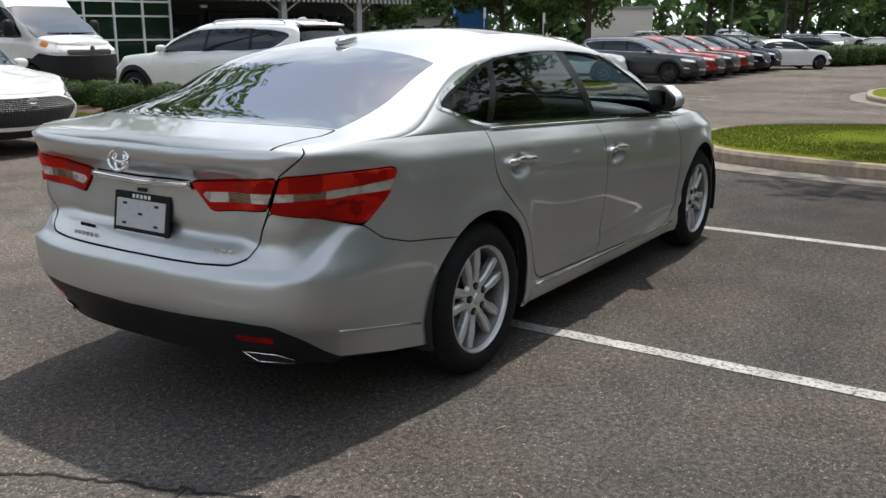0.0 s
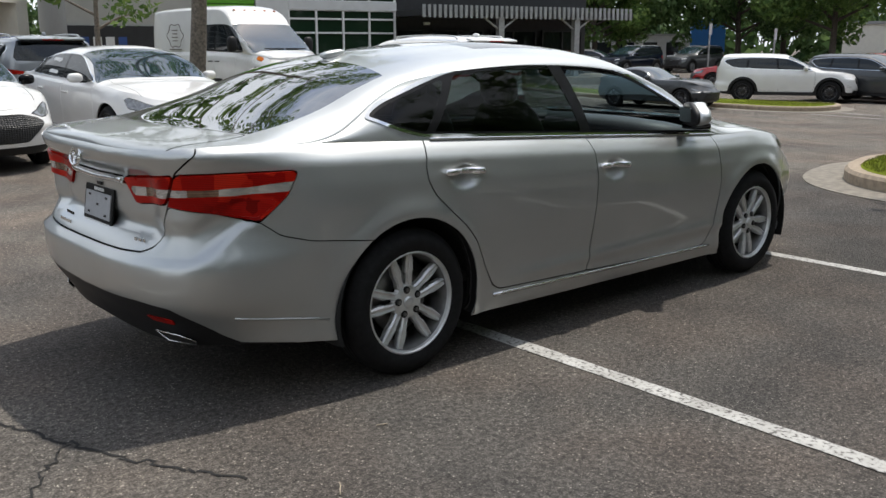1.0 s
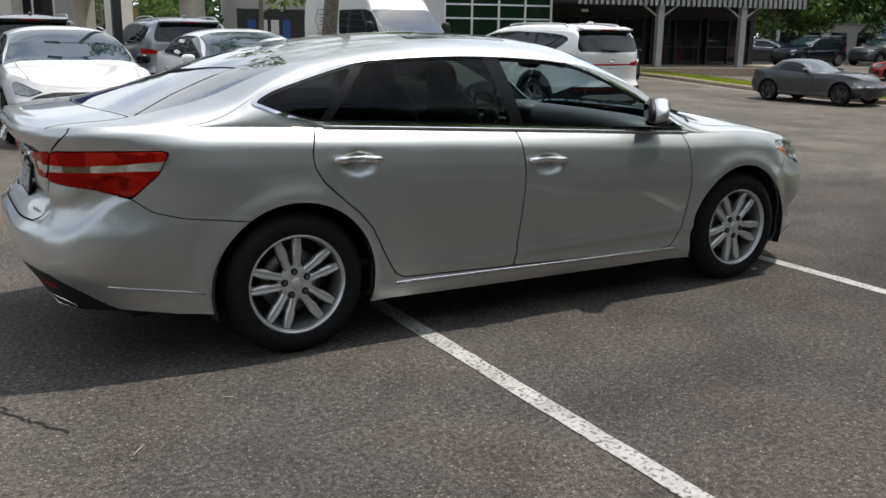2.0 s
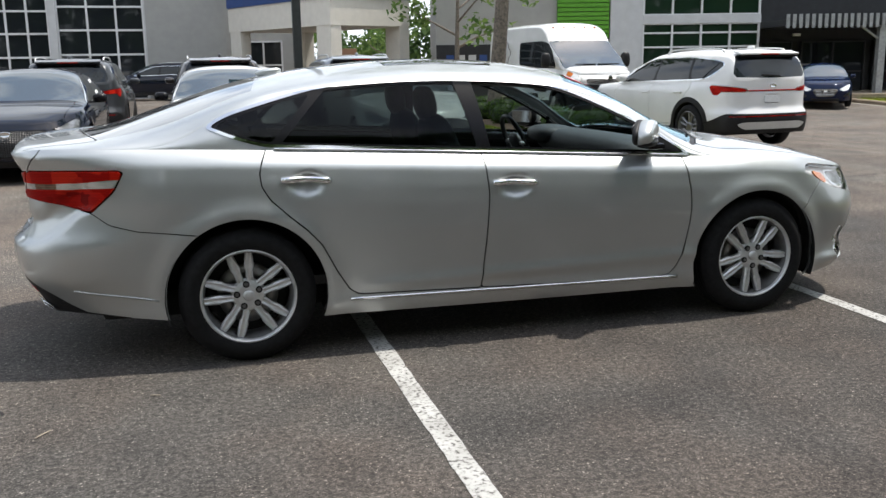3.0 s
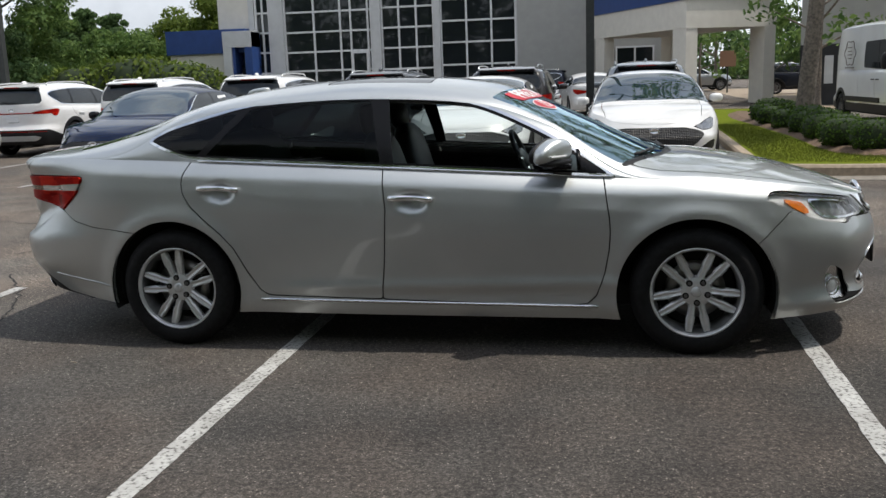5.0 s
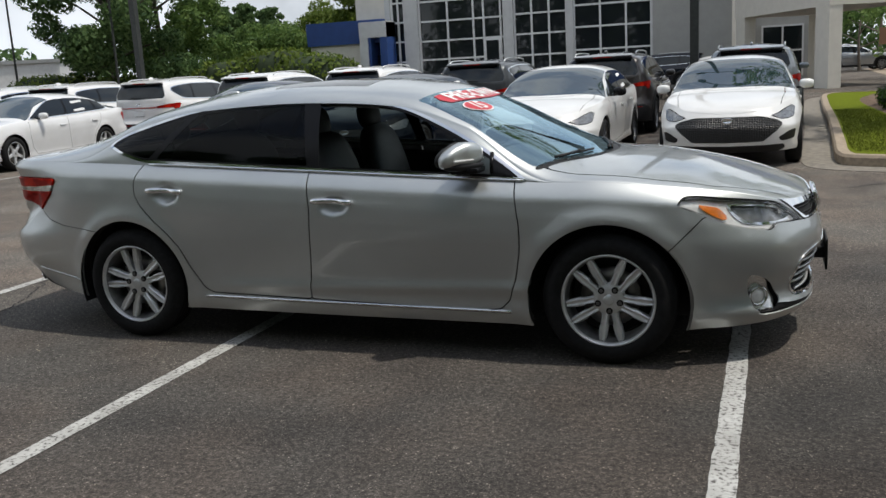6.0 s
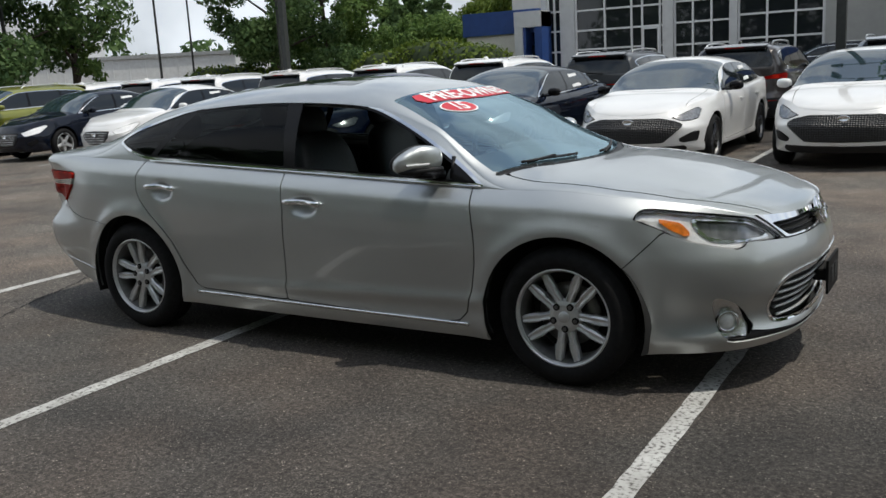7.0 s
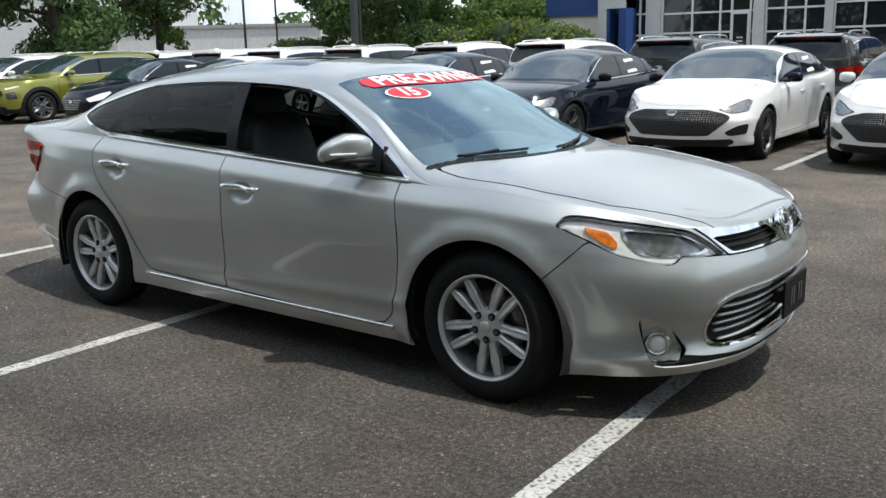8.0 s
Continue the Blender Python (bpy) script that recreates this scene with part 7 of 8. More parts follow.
# the far lot
far = [(43.0, 29.6, 178, suv, P_BLACK, P_WHITE, "black tall estate car parked under the trees"), (49.0, 29.2, 178, suv, P_GREY, P_WHITE, "dark grey tall estate car parked under the trees"),
       (35.2, 16.6, 122, saloon, P_RED, P_WHITE, "red saloon car parked in the far lot"), (39.5, 32.5, -60, saloon, P_GREY, P_WHITE, "dark grey saloon car parked before the shop"), (42.25, 9.15, -46, saloon, None, P_WHITE, "white saloon car parked at the end of the row"),
       (47.6, 9.0, -50, suv, P_BLACK, P_WHITE, "black tall estate car parked in the far lot"),
       (-0.3, 37.6, 180, suv, P_BLACK, P_WHITE, "black tall estate car parked before the showroom"), (2.0, 25.5, 100, saloon, None, P_WHITE, "white saloon car parked before the showroom"),
       (11.0, 46.0, 10, suv, P_BLACK, P_WHITE, "black tall estate car parked behind the portico"), (6.8, 57.0, 10, suv, P_SILVERGREY, P_WHITE, "silver estate car parked behind the portico")]
far += [(78 + 4.4 * k, 21.5 - 1.35 * k + 2.5 * (k % 2), -76, (saloon, suv)[k % 3 == 1], (None, P_SILVERGREY, None, P_BLUE, None)[k % 5], P_WHITE, ("white", "silver", "white", "dark blue", "white")[k % 5] + (" saloon", " tall estate")[k % 3 == 1] + " car parked in the far lot") for k in range(10)]
far += [(55.0 + 0.8 * k, 19.6 - 2.65 * k, -168, (suv, saloon)[k % 2], (P_SILVERGREY, None, None, P_GREY, None, None)[k], P_WHITE, ("silver", "white", "white", "dark grey", "white", "white")[k] + (" tall estate", " saloon")[k % 2] + " car parked beyond the far row") for k in range(6)]
for x, y, deg, proto, colour, base, text in far:
    place(proto, faced(x, y, deg), colour, text, base)["group"] = "cars in the far lot"

# ---- plants ----
LEAF_DARK = leaves_material("dark_leaves", ((0.040, 0.080, 0.030), (0.085, 0.148, 0.050), (0.150, 0.225, 0.082)))
LEAF_MID = leaves_material("green_leaves", ((0.055, 0.108, 0.030), (0.108, 0.182, 0.046), (0.175, 0.255, 0.072)))
LEAF_LIGHT = leaves_material("yellow_green_leaves", ((0.06, 0.10, 0.015), (0.11, 0.16, 0.025), (0.17, 0.22, 0.04)))
LEAF_BOX = leaves_material("hedge_leaves", ((0.022, 0.050, 0.009), (0.050, 0.098, 0.015), (0.092, 0.155, 0.024)))
BARK = plain("grey_bark", (0.16, 0.135, 0.11), 0.95, grain=0.35, scale=18, relief=0.8)
SHRUBCORE = plain("shaded_shrub_core", (0.018, 0.032, 0.010), 0.9, grain=0.4, scale=40)
DARKBARK = plain("dark_bark", (0.07, 0.055, 0.045), 0.95, grain=0.35, scale=18, relief=0.8)


def leaf_cloud(centres, per, leaf, rng, droop=0.3):
    """Leaves scattered in clumps round the given centres (x, y, z, r)."""
    p, o = [], []
    for cx, cy, cz, r in centres:
        m = int(per * r * r)
        d = rng.normal(0, 1, (m, 3))
        d /= np.linalg.norm(d, axis=1, keepdims=True)
        p.append(d * (r * rng.uniform(0.35, 1.05, (m, 1)) ** 0.6) * (1, 1, 0.75) + (cx, cy, cz))
        o.append(d)
    p, o = np.concatenate(p), np.concatenate(o)
    n = len(p)
    a = rng.normal(0, 1, (n, 3))
    a -= (a * o).sum(1, keepdims=True) * o * 0.5
    a /= np.linalg.norm(a, axis=1, keepdims=True)
    b = np.cross(a, o + rng.normal(0, 0.5, (n, 3)))
    b /= np.linalg.norm(b, axis=1, keepdims=True) + 1e-9
    s = leaf * rng.uniform(0.6, 1.4, (n, 1))
    v = np.stack([p - a * s, p + b * s * 0.5, p + a * s - droop * s * (0, 0, 1), p - b * s * 0.5], 1).reshape(-1, 3)
    return v.tolist(), np.arange(4 * n).reshape(-1, 4).tolist()


def tree(x, y, height, spread, base, label, mats=None, seed=0, trunk=0.18, per=110, leaf=0.16, lean=0.0, conifer=False, limbs=7):
    """A trunk that tapers, limbs that fork from it, and clumps of leaves round their ends."""
    rng = np.random.default_rng(seed)
    t = root("tree", pose(x, y, lie(x, y)), label, "tree")
    bm = bmesh.new()
    pts = [(0, 0, -0.1), (lean * 0.3 + rng.normal(0, 0.06), rng.normal(0, 0.06), height * 0.25), (lean * 0.6 + rng.normal(0, 0.1), rng.normal(0, 0.1), height * 0.55), (lean + rng.normal(0, 0.15), rng.normal(0, 0.15), height * 0.9)]
    line = spline(pts, 5)
    for k, (a, b) in enumerate(zip(line, line[1:])):
        f0, f1 = 1 - 0.85 * k / (len(line) - 1), 1 - 0.85 * (k + 1) / (len(line) - 1)
        add_tube(bm, a, b, trunk * f0 * (1.25 if k == 0 else 1), trunk * f1, 9, False)
    clumps = []
    n = limbs * (2 if conifer else 1)
    for k in range(n):
        h = base + (height - base) * (0.05 + 0.9 * k / n)
        w = (h - base) / (height - base)
        reach = spread * (1.05 - w if conifer else math.sin(math.pi * min(1, 0.22 + 0.72 * w)) ** 0.8) * rng.uniform(0.75, 1.1)
        ang = k * 2.4 + rng.uniform(-0.4, 0.4)
        root_z = max(0.6, h * (0.98 if conifer else 0.72))
        i = np.argmin(np.abs(line[:, 2] - root_z))
        a = line[i]
        b = np.array((a[0] + reach * math.cos(ang), a[1] + reach * math.sin(ang), h + (0.0 if conifer else 0.25 * reach * rng.uniform(0.2, 1))))
        mid = (a + b) / 2 + rng.normal(0, 0.12 * reach, 3) * (1, 1, 0.5)
        r0 = trunk * 0.45 * (1 - 0.5 * w)
        add_tube(bm, a, mid, r0, r0 * 0.6, 6, False)
        add_tube(bm, mid, b, r0 * 0.6, r0 * 0.2, 5, False)
        for q, rr in ((b, 0.42), (mid + (b - mid) * 0.4, 0.36), (b + rng.normal(0, 0.3 * spread, 3) * (1, 1, 0.5), 0.30), (mid + rng.normal(0, 0.3 * spread, 3) * (1, 1, 0.4), 0.30)):
            clumps.append((*q, max(0.35, rr * spread * rng.uniform(0.6, 1.1) * (0.55 if conifer else 0.85))))
    for k in range(4):
        clumps.append((lean + rng.normal(0, 0.2 * spread), rng.normal(0, 0.2 * spread), height * rng.uniform(0.85, 1.0), 0.3 * spread * (0.4 if conifer else 1)))
    part("trunk", bm, (mats or (BARK, LEAF_MID))[0], t, smooth=True)
    v, f = leaf_cloud(clumps, per, leaf, rng)
    attach("crown", mesh_from("crown", v, f, False), (mats or (BARK, LEAF_MID))[1], t)["kind"] = "stuff"
    return t


def shrub(x, y, rx, ry, h, seed, mat, label, z=0.15, per=2200, leaf=0.022, group="clipped hedge shrubs"):
    """A clipped shrub: a solid core, inner shade put into its dark green, under a close coat of small leaves."""
    rng = np.random.default_rng(seed)
    s = root("shrub", pose(x, y, z + lie(x, y)), label, "shrub", group)
    v, f = superbox(rx * 0.9, ry * 0.9, h * 0.47, 2.7, 16, 9)
    v = [(a * (1 + rng.normal(0, 0.03)), b * (1 + rng.normal(0, 0.03)), c + h * 0.5) for a, b, c in v]
    attach("core", mesh_from("core", v, f), SHRUBCORE, s)
    n = int(per * (rx * ry + rx * h + ry * h))
    d = rng.normal(0, 1, (n, 3))
    d /= np.linalg.norm(d, axis=1, keepdims=True)
    p = np.sign(d) * np.abs(d) ** 0.74 * (rx, ry, h * 0.5) * rng.uniform(0.9, 1.06, (n, 1)) + (0, 0, h * 0.5)
    vv, ff = [], []
    for q, o in zip(p, d):
        if q[2] < 0.01:
            continue
        a = rng.normal(0, 1, 3)
        a /= np.linalg.norm(a)
        b = np.cross(a, o)
        b /= np.linalg.norm(b) + 1e-9
        s0 = leaf * rng.uniform(0.6, 1.5)
        k = len(vv)
        vv += [q - a * s0, q + b * s0 * 0.6, q + a * s0, q - b * s0 * 0.6]
        ff.append((k, k + 1, k + 2, k + 3))
    attach("leaves", mesh_from("leaves", vv, ff, False), mat, s)["kind"] = "stuff"
    return s


# the hedge on the island, in a bed of mulch
bed = loop([(5.55, 14.5), (5.62, 11.0), (5.66, 8.7), (6.15, 7.95), (6.75, 8.4), (6.85, 11.5), (6.9, 15), (6.6, 20.5), (5.9, 21.5), (5.5, 19)], 5)
bm = bmesh.new()
low = [bm.verts.new((x, y, 0.165)) for x, y in bed]
high = [bm.verts.new((x, y, 0.232)) for x, y in offset_loop(bed, 0.2)]
for k in range(len(low)):
    bm.faces.new((low[k - 1], low[k], high[k], high[k - 1]))
bm.faces.new(high)
tagged(part("mulch_bed", bm, MULCH), "bed of brown mulch under the hedge", "mulch bed", kind="structure")
for k in range(13):
    w = k / 12
    r = 0.325 + 0.035 * math.sin(k * 2.3)
    shrub(6.02 + 0.1 * w + 0.13 * (-1) ** k + 0.05 * math.sin(k * 2.6), 8.5 + 8.9 * w, r, r, 0.46 + 0.05 * math.sin(k * 3.3), k, LEAF_BOX, "clipped dark green box shrub in a hedge row", 0.19, 2600 if k < 6 else 1300, 0.020 if k < 6 else 0.028)
blades("grass", in_a[in_a[:, 1] < 16], 16000, 0.03, BLADE, "mown green grass on the island", 0.17, lambda q: outside(q, bed) > 0.02)
blades("grass", in_c, 14000, 0.03, BLADE, "mown green grass on the far island", 0.165)
blades("grass", in_b, 60000, 0.022, BLADE, "mown green grass on the island beside the lane", 0.165)
tree(6.25, 13.9, 14.5, 3.6, 3.9, "tree with a grey trunk and green crown on the island", (BARK, LEAF_MID), 3, 0.19, 110, 0.14, 0.3, False, 12)

tree(10.4, -3.9, 9.5, 3.6, 2.6, "broad green tree on the grass island beside the lane", (BARK, LEAF_MID), 7, 0.17, 110, 0.14, 0.0, False, 12)

# trees in the far lot
for k, (x, y, h, s, b, mat) in enumerate(((50, 37, 9, 4.4, 2.4, LEAF_DARK), (54, 30, 10, 4.6, 2.6, LEAF_DARK), (52, 22.5, 10, 4.8, 2.9, LEAF_MID), (66, 19, 11, 5, 3.6, LEAF_MID),
                                           (70, 13, 10, 4.8, 3.9, LEAF_DARK), (75, 8, 11, 5, 4.0, LEAF_MID), (46, 36, 8, 3.6, 2.2, LEAF_MID), (60, 30, 12, 5, 2.6, LEAF_DARK), (84, 17, 12, 5.4, 3.8, LEAF_DARK))):
    tree(x, y, h, s, b, "broad green tree standing in the far car park", (DARKBARK, mat), 20 + k, 0.24, 150, 0.17, 0, False, 17)
for k in range(6):
    shrub(48.0 + 1.4 * k, 6.8 - 0.5 * k, 0.95, 0.8, 1.1, 60 + k, LEAF_BOX, "clipped dark green shrub in the far hedge", 0.0, 220, 0.07, "far hedge shrubs")
# trees beyond the near rows
for k, (az, d, h, s, b, mat, con, text) in enumerate((
        (-57.8, 40, 13, 5.0, 1.6, LEAF_DARK, False, "dark green broad tree behind the parked cars"), (-52.2, 42, 8.2, 1.35, 2.0, LEAF_MID, False, "slender young tree behind the parked cars"),
        (-40.4, 52, 15, 4.0, 1.2, LEAF_DARK, False, "large dark green tree behind the parked cars"), (-37.6, 58, 14, 3.6, 1.2, LEAF_MID, False, "large green tree behind the parked cars"),
        (-31.0, 64, 4.6, 3.6, 0.8, LEAF_MID, False, "green tree behind the parked cars"), (-27.0, 66, 5.6, 3.6, 1.0, LEAF_LIGHT, False, "light green tree behind the parked cars"),
        (-24.4, 60, 8.0, 3.2, 1.2, LEAF_LIGHT, False, "light green tree beside the blue wall"),
        (-33.4, 110, 10, 2.4, 4, LEAF_DARK, True, "far pine tree against the sky"), (-32.2, 112, 10.5, 2.2, 4, LEAF_DARK, True, "far pine tree against the sky"), (-30.8, 108, 9.5, 2.4, 4, LEAF_DARK, True, "far pine tree against the sky"))):
    tree(4.0 + d * math.sin(radians(az)), -4.5 + d * math.cos(radians(az)), h, s, b, text, (DARKBARK, mat), 40 + k, 0.22, 400 if k != 1 else 480, 0.13 if d < 80 else 0.26, 0, con, 21 if k != 1 else 9)
for k, (x, y, r, h) in enumerate(((-23.5, 37, 2.2, 2.6), (-21.0, 37.5, 2.4, 3.0), (-18.4, 36.6, 2.2, 2.6), (-33, 34, 2.4, 2.3), (-30, 36, 2.4, 2.1))):
    shrub(x, y, r, r * 0.8, h, 70 + k, LEAF_LIGHT, "large loose yellow-green shrub behind the parked cars", 0.0, 90, 0.12, "shrubs behind the parked cars")
# trees behind the walk, seen only in the paint and glass
for k in range(8):
    tree(-17 + 6.2 * k, -17 - 1.5 * (k % 2), 13 + (k % 3), 4.6, 2.0, "broad green tree along the edge of the car park", (DARKBARK, LEAF_DARK), 90 + k, 0.22, 80, 0.28, 0, False, 11)
for k in range(5):
    tree(30 + 7.5 * k, -13 - 2.5 * k, 13 + (k % 3), 5.0, 2.0, "broad green tree along the edge of the car park", (DARKBARK, LEAF_DARK), 140 + k, 0.22, 60, 0.30, 0, False, 11)
tree(9.8, 40.0, 7, 2.2, 1.2, "small tree behind the portico", (BARK, LEAF_MID), 120, 0.1, 90, 0.14)
tree(8.4, 56.0, 7, 2.8, 1.4, "small tree behind the portico", (BARK, LEAF_MID), 122, 0.1, 90, 0.16)
tree(10.5, 66.0, 12, 5.0, 1.6, "broad tree behind the portico", (BARK, LEAF_MID), 123, 0.16, 120, 0.2)
tree(9.5, 27.6, 8, 2.2, 2.2, "slender tree beside the grey wall", (BARK, LEAF_MID), 121, 0.12, 90, 0.14)


def far_woods(az0, az1, d, lo, hi, seed, mat, label, per=8):
    """A distant belt of woods."""
    rng = np.random.default_rng(seed)
    cl = []
    a = az0
    while a < az1:
        h = rng.uniform(lo, hi)
        cx, cy = 4 + d * math.sin(radians(a)), -4.5 + d * math.cos(radians(a))
        r = rng.uniform(0.8, 1.3) * 3.2
        for z in np.arange(0.5, h, 2.0):
            cl.append((cx + rng.normal(0, 1), cy + rng.normal(0, 1), z, r * (1.05 - 0.5 * z / hi)))
        a += rng.uniform(0.5, 1.1) * 200 / d
    v, f = leaf_cloud(cl, per, 0.7 if per < 10 else 0.45, rng)
    return tagged(attach("far_woods", mesh_from("far_woods", v, f, False), mat), label, "woods", kind="stuff")


far_woods(-75, -14, 150, 5, 9, 1, LEAF_DARK, "distant belt of dark green woods")
far_woods(-14, 28, 130, 5, 9, 3, LEAF_DARK, "distant belt of green trees behind the buildings", 26)
far_woods(28, 92, 100, 5, 8, 2, LEAF_DARK, "distant belt of green trees beyond the far lot")
# unseen belt added to darken the car's sides, left open towards its rear
far_woods(96, 252, 40, 9, 14, 4, LEAF_DARK, "unseen belt of tall dark green trees added to darken reflections", 14)

# ---- buildings ----
STUCCO = plain("pale_stucco", (0.70, 0.67, 0.60), 0.9, grain=0.035, scale=3, relief=0.04)
GREYSTUCCO = plain("grey_stucco", (0.36, 0.36, 0.34), 0.9, grain=0.035, scale=3, relief=0.04)
LIGHTPANEL = plain("light_grey_panel", (0.55, 0.56, 0.56), 0.5, grain=0.05, scale=3)
BLUEPANEL = plain("blue_metal_panel", (0.025, 0.065, 0.22), 0.35, grain=0.06, scale=3)
GREENPANEL = plain("green_louvre", (0.10, 0.32, 0.02), 0.45, grain=0.1, scale=6)
FRAMEWHITE = plain("white_window_frame", (0.70, 0.71, 0.71), 0.4, grain=0.04)
BLACKWALL = plain("black_wall_panel", (0.016, 0.017, 0.02), 0.5, grain=0.2, scale=4)
ORANGE = plain("orange_panel", (0.40, 0.09, 0.02), 0.5)
PANE = plain("dark_window_pane", (0.014, 0.017, 0.020), 0.03, spec=0.55)
PANEGREEN = plain("green_window_pane", (0.012, 0.028, 0.016), 0.04, spec=0.6)
ROOFGREY = plain("flat_roof", (0.3, 0.3, 0.3), 0.9)
POLE = plain("dark_painted_pole", (0.030, 0.033, 0.030), 0.5, grain=0.2, scale=12)
GREYPOLE = plain("grey_galvanised_pole", (0.35, 0.36, 0.36), 0.5, 0.4, grain=0.15, scale=12)


def block(name, b, x0, x1, y0, y1, z0, z1, mat, label=""):
    return part(name, box_bm(((x0 + x1) / 2, (y0 + y1) / 2, (z0 + z1) / 2), (abs(x1 - x0), abs(y1 - y0), abs(z1 - z0))), mat, b, label)


def glazing(b, x0, x1, z0, z1, cols, rows, y, bar=0.09, pane=None, frame=None, depth=0.16, skip=()):
    """A window wall: each pane is set back behind the bars of one frame."""
    win = block("window", b, x0, x1, y + 0.30, y + 0.34, z0, z1, DARK)
    xs = [x0 + (x1 - x0) * k / cols for k in range(cols + 1)] if isinstance(cols, int) else cols
    zs = [z0 + (z1 - z0) * k / rows for k in range(rows + 1)] if isinstance(rows, int) else rows
    bm = bmesh.new()
    for x in xs:
        add_box(bm, (x, y + depth / 2, (z0 + z1) / 2), (bar, depth, z1 - z0 + bar))
    for z in zs:
        for xa, xb in zip(xs, xs[1:]):
            add_box(bm, ((xa + xb) / 2, y + depth / 2 + 0.004, z), (xb - xa - bar, depth - 0.01, bar))
    part("window_frame", bm, frame or FRAMEWHITE, win, "white window frame")
    for i, (xa, xb) in enumerate(zip(xs, xs[1:])):
        for j, (za, zb) in enumerate(zip(zs, zs[1:])):
            if (i, j) not in skip:
                part("pane", box_bm(((xa + xb) / 2, y + 0.10, (za + zb) / 2), (xb - xa - bar, 0.02, zb - za - bar)), pane or PANE, win)
    return win


def showroom():
    """The showroom with its window walls, blue band and drive-through portico."""
    Y = 40.0
    b = root("showroom_building", pose(0, 0, 0), "pale stucco showroom with dark window walls and a blue-banded portico", "building")
    block("wall", b, -16.0, -1.9, Y + 0.4, Y + 18, 0, 8.5, GREYSTUCCO)
    block("wall", b, -1.95, 1.65, Y - 0.2, Y + 18, 0, 8.5, GREYSTUCCO)
    block("wall", b, -17.6, -15.3, Y + 0.1, Y + 12, 4.2, 8.5, STUCCO)
    for x0, x1 in ((-14.75, -13.98), (-9.35, -8.85), (-6.15, -5.80), (-2.02, -1.92)):
        block("pier", b, x0, x1, Y - 0.18, Y + 0.4, 0, 8.5, LIGHTPANEL)
    zs = [0.0, 0.9, 1.95, 3.0, 4.0, 5.0, 6.0, 7.0, 8.0]
    glazing(b, -15.5, -14.8, 0, 8, [-15.5, -15.15, -14.8], zs, Y)
    glazing(b, -13.95, -9.38, 0, 8, [-13.95, -12.4, -11.0, -10.45, -9.55, -9.38], [0.0, 0.9, 2.0, 2.95, 3.95, 4.95, 6.0, 7.0, 8.0], Y)
    glazing(b, -8.83, -6.18, 0, 8, [-8.83, -7.95, -7.06, -6.18], zs, Y + 0.05)
    glazing(b, -5.78, -2.05, 0, 8, [-5.78, -4.5, -3.25, -2.05], [0.0, 1.0, 2.05, 3.15, 4.2, 5.25, 6.3, 7.3, 8.0], Y)
    block("window", b, -15.9, -15.6, Y + 0.02, Y + 0.4, 0, 8.5, LIGHTPANEL)
    d = block("door", b, -10.44, -9.56, Y - 0.03, Y + 0.06, 0.02, 2.92, FRAMEWHITE, "white-framed glass door")
    block("pane", d, -10.33, -9.67, Y - 0.05, Y - 0.02, 0.25, 2.8, PANE)
    for k in range(5):
        block("door_notice", d, -10.15, -9.85, Y - 0.06, Y - 0.052, 1.0 + 0.17 * k, 1.07 + 0.17 * k, LIGHTPANEL)
    # the blue wall and the grey entrance portal
    block("blue_parapet", b, -20.3, -15.9, Y - 0.6, Y + 6, 3.05, 4.25, BLUEPANEL, "blue metal parapet band")
    block("wall", b, -20.2, -16.6, Y - 0.4, Y + 6, 0, 3.05, STUCCO)
    block("portal", b, -16.9, -16.45, Y - 1.2, Y, 0, 4.05, LIGHTPANEL)
    block("portal", b, -15.75, -15.35, Y - 1.2, Y, 0, 4.05, BLUEPANEL)
    block("portal", b, -16.9, -15.35, Y - 1.22, Y - 0.02, 3.3, 4.1, LIGHTPANEL, "pale grey portal beam")
    block("blue_reveal", b, -16.45, -16.3, Y - 1.1, Y, 0, 3.3, BLUEPANEL)
    block("door", b, -16.3, -15.8, Y - 0.3, Y - 0.2, 0, 2.4, PANE)
    # the wall and windows behind the portico
    glazing(b, 2.9, 4.9, 0.2, 2.75, 2, 2, Y + 6.3, 0.09)
    block("wall", b, 1.66, 6.1, Y + 6.45, Y + 6.75, 0, 5.0, GREYSTUCCO)
    block("roof", b, -16.0, 1.65, Y - 0.2, Y + 18, 8.5, 8.7, ROOFGREY)


showroom()


def portico():
    """The drive-through portico, turned to the lane: x along its outer face, y back to the showroom."""
    b = root("portico", pose(5.4, 31.5, 0, 0, 0, 24.4), "pale stucco drive-through portico with a blue metal band", "portico")
    for x0, x1, y0, y1 in ((0.0, 0.5, 0.0, 1.05), (3.45, 3.95, 0.0, 1.0), (0.0, 0.5, 7.6, 8.6), (3.45, 3.95, 7.6, 8.6)):
        block("column", b, x0, x1, y0, y1, 0, 3.0, STUCCO)
    block("beam", b, -0.02, 3.97, -0.02, 8.7, 3.0, 4.08, STUCCO, "pale stucco beam")
    block("band", b, -0.08, 4.03, -0.08, 8.7, 4.08, 5.4, BLUEPANEL, "blue metal band")
    block("roof", b, -0.14, 4.09, -0.14, 8.75, 5.4, 5.5, ROOFGREY)
    for x in (1.2, 2.7):
        for y in (2.0, 4.4, 6.8):
            part("ceiling_lamp", tube_bm((x, y, 2.985), (x, y, 3.0), 0.09, 0.09, 12), FRAMEWHITE, b)


portico()


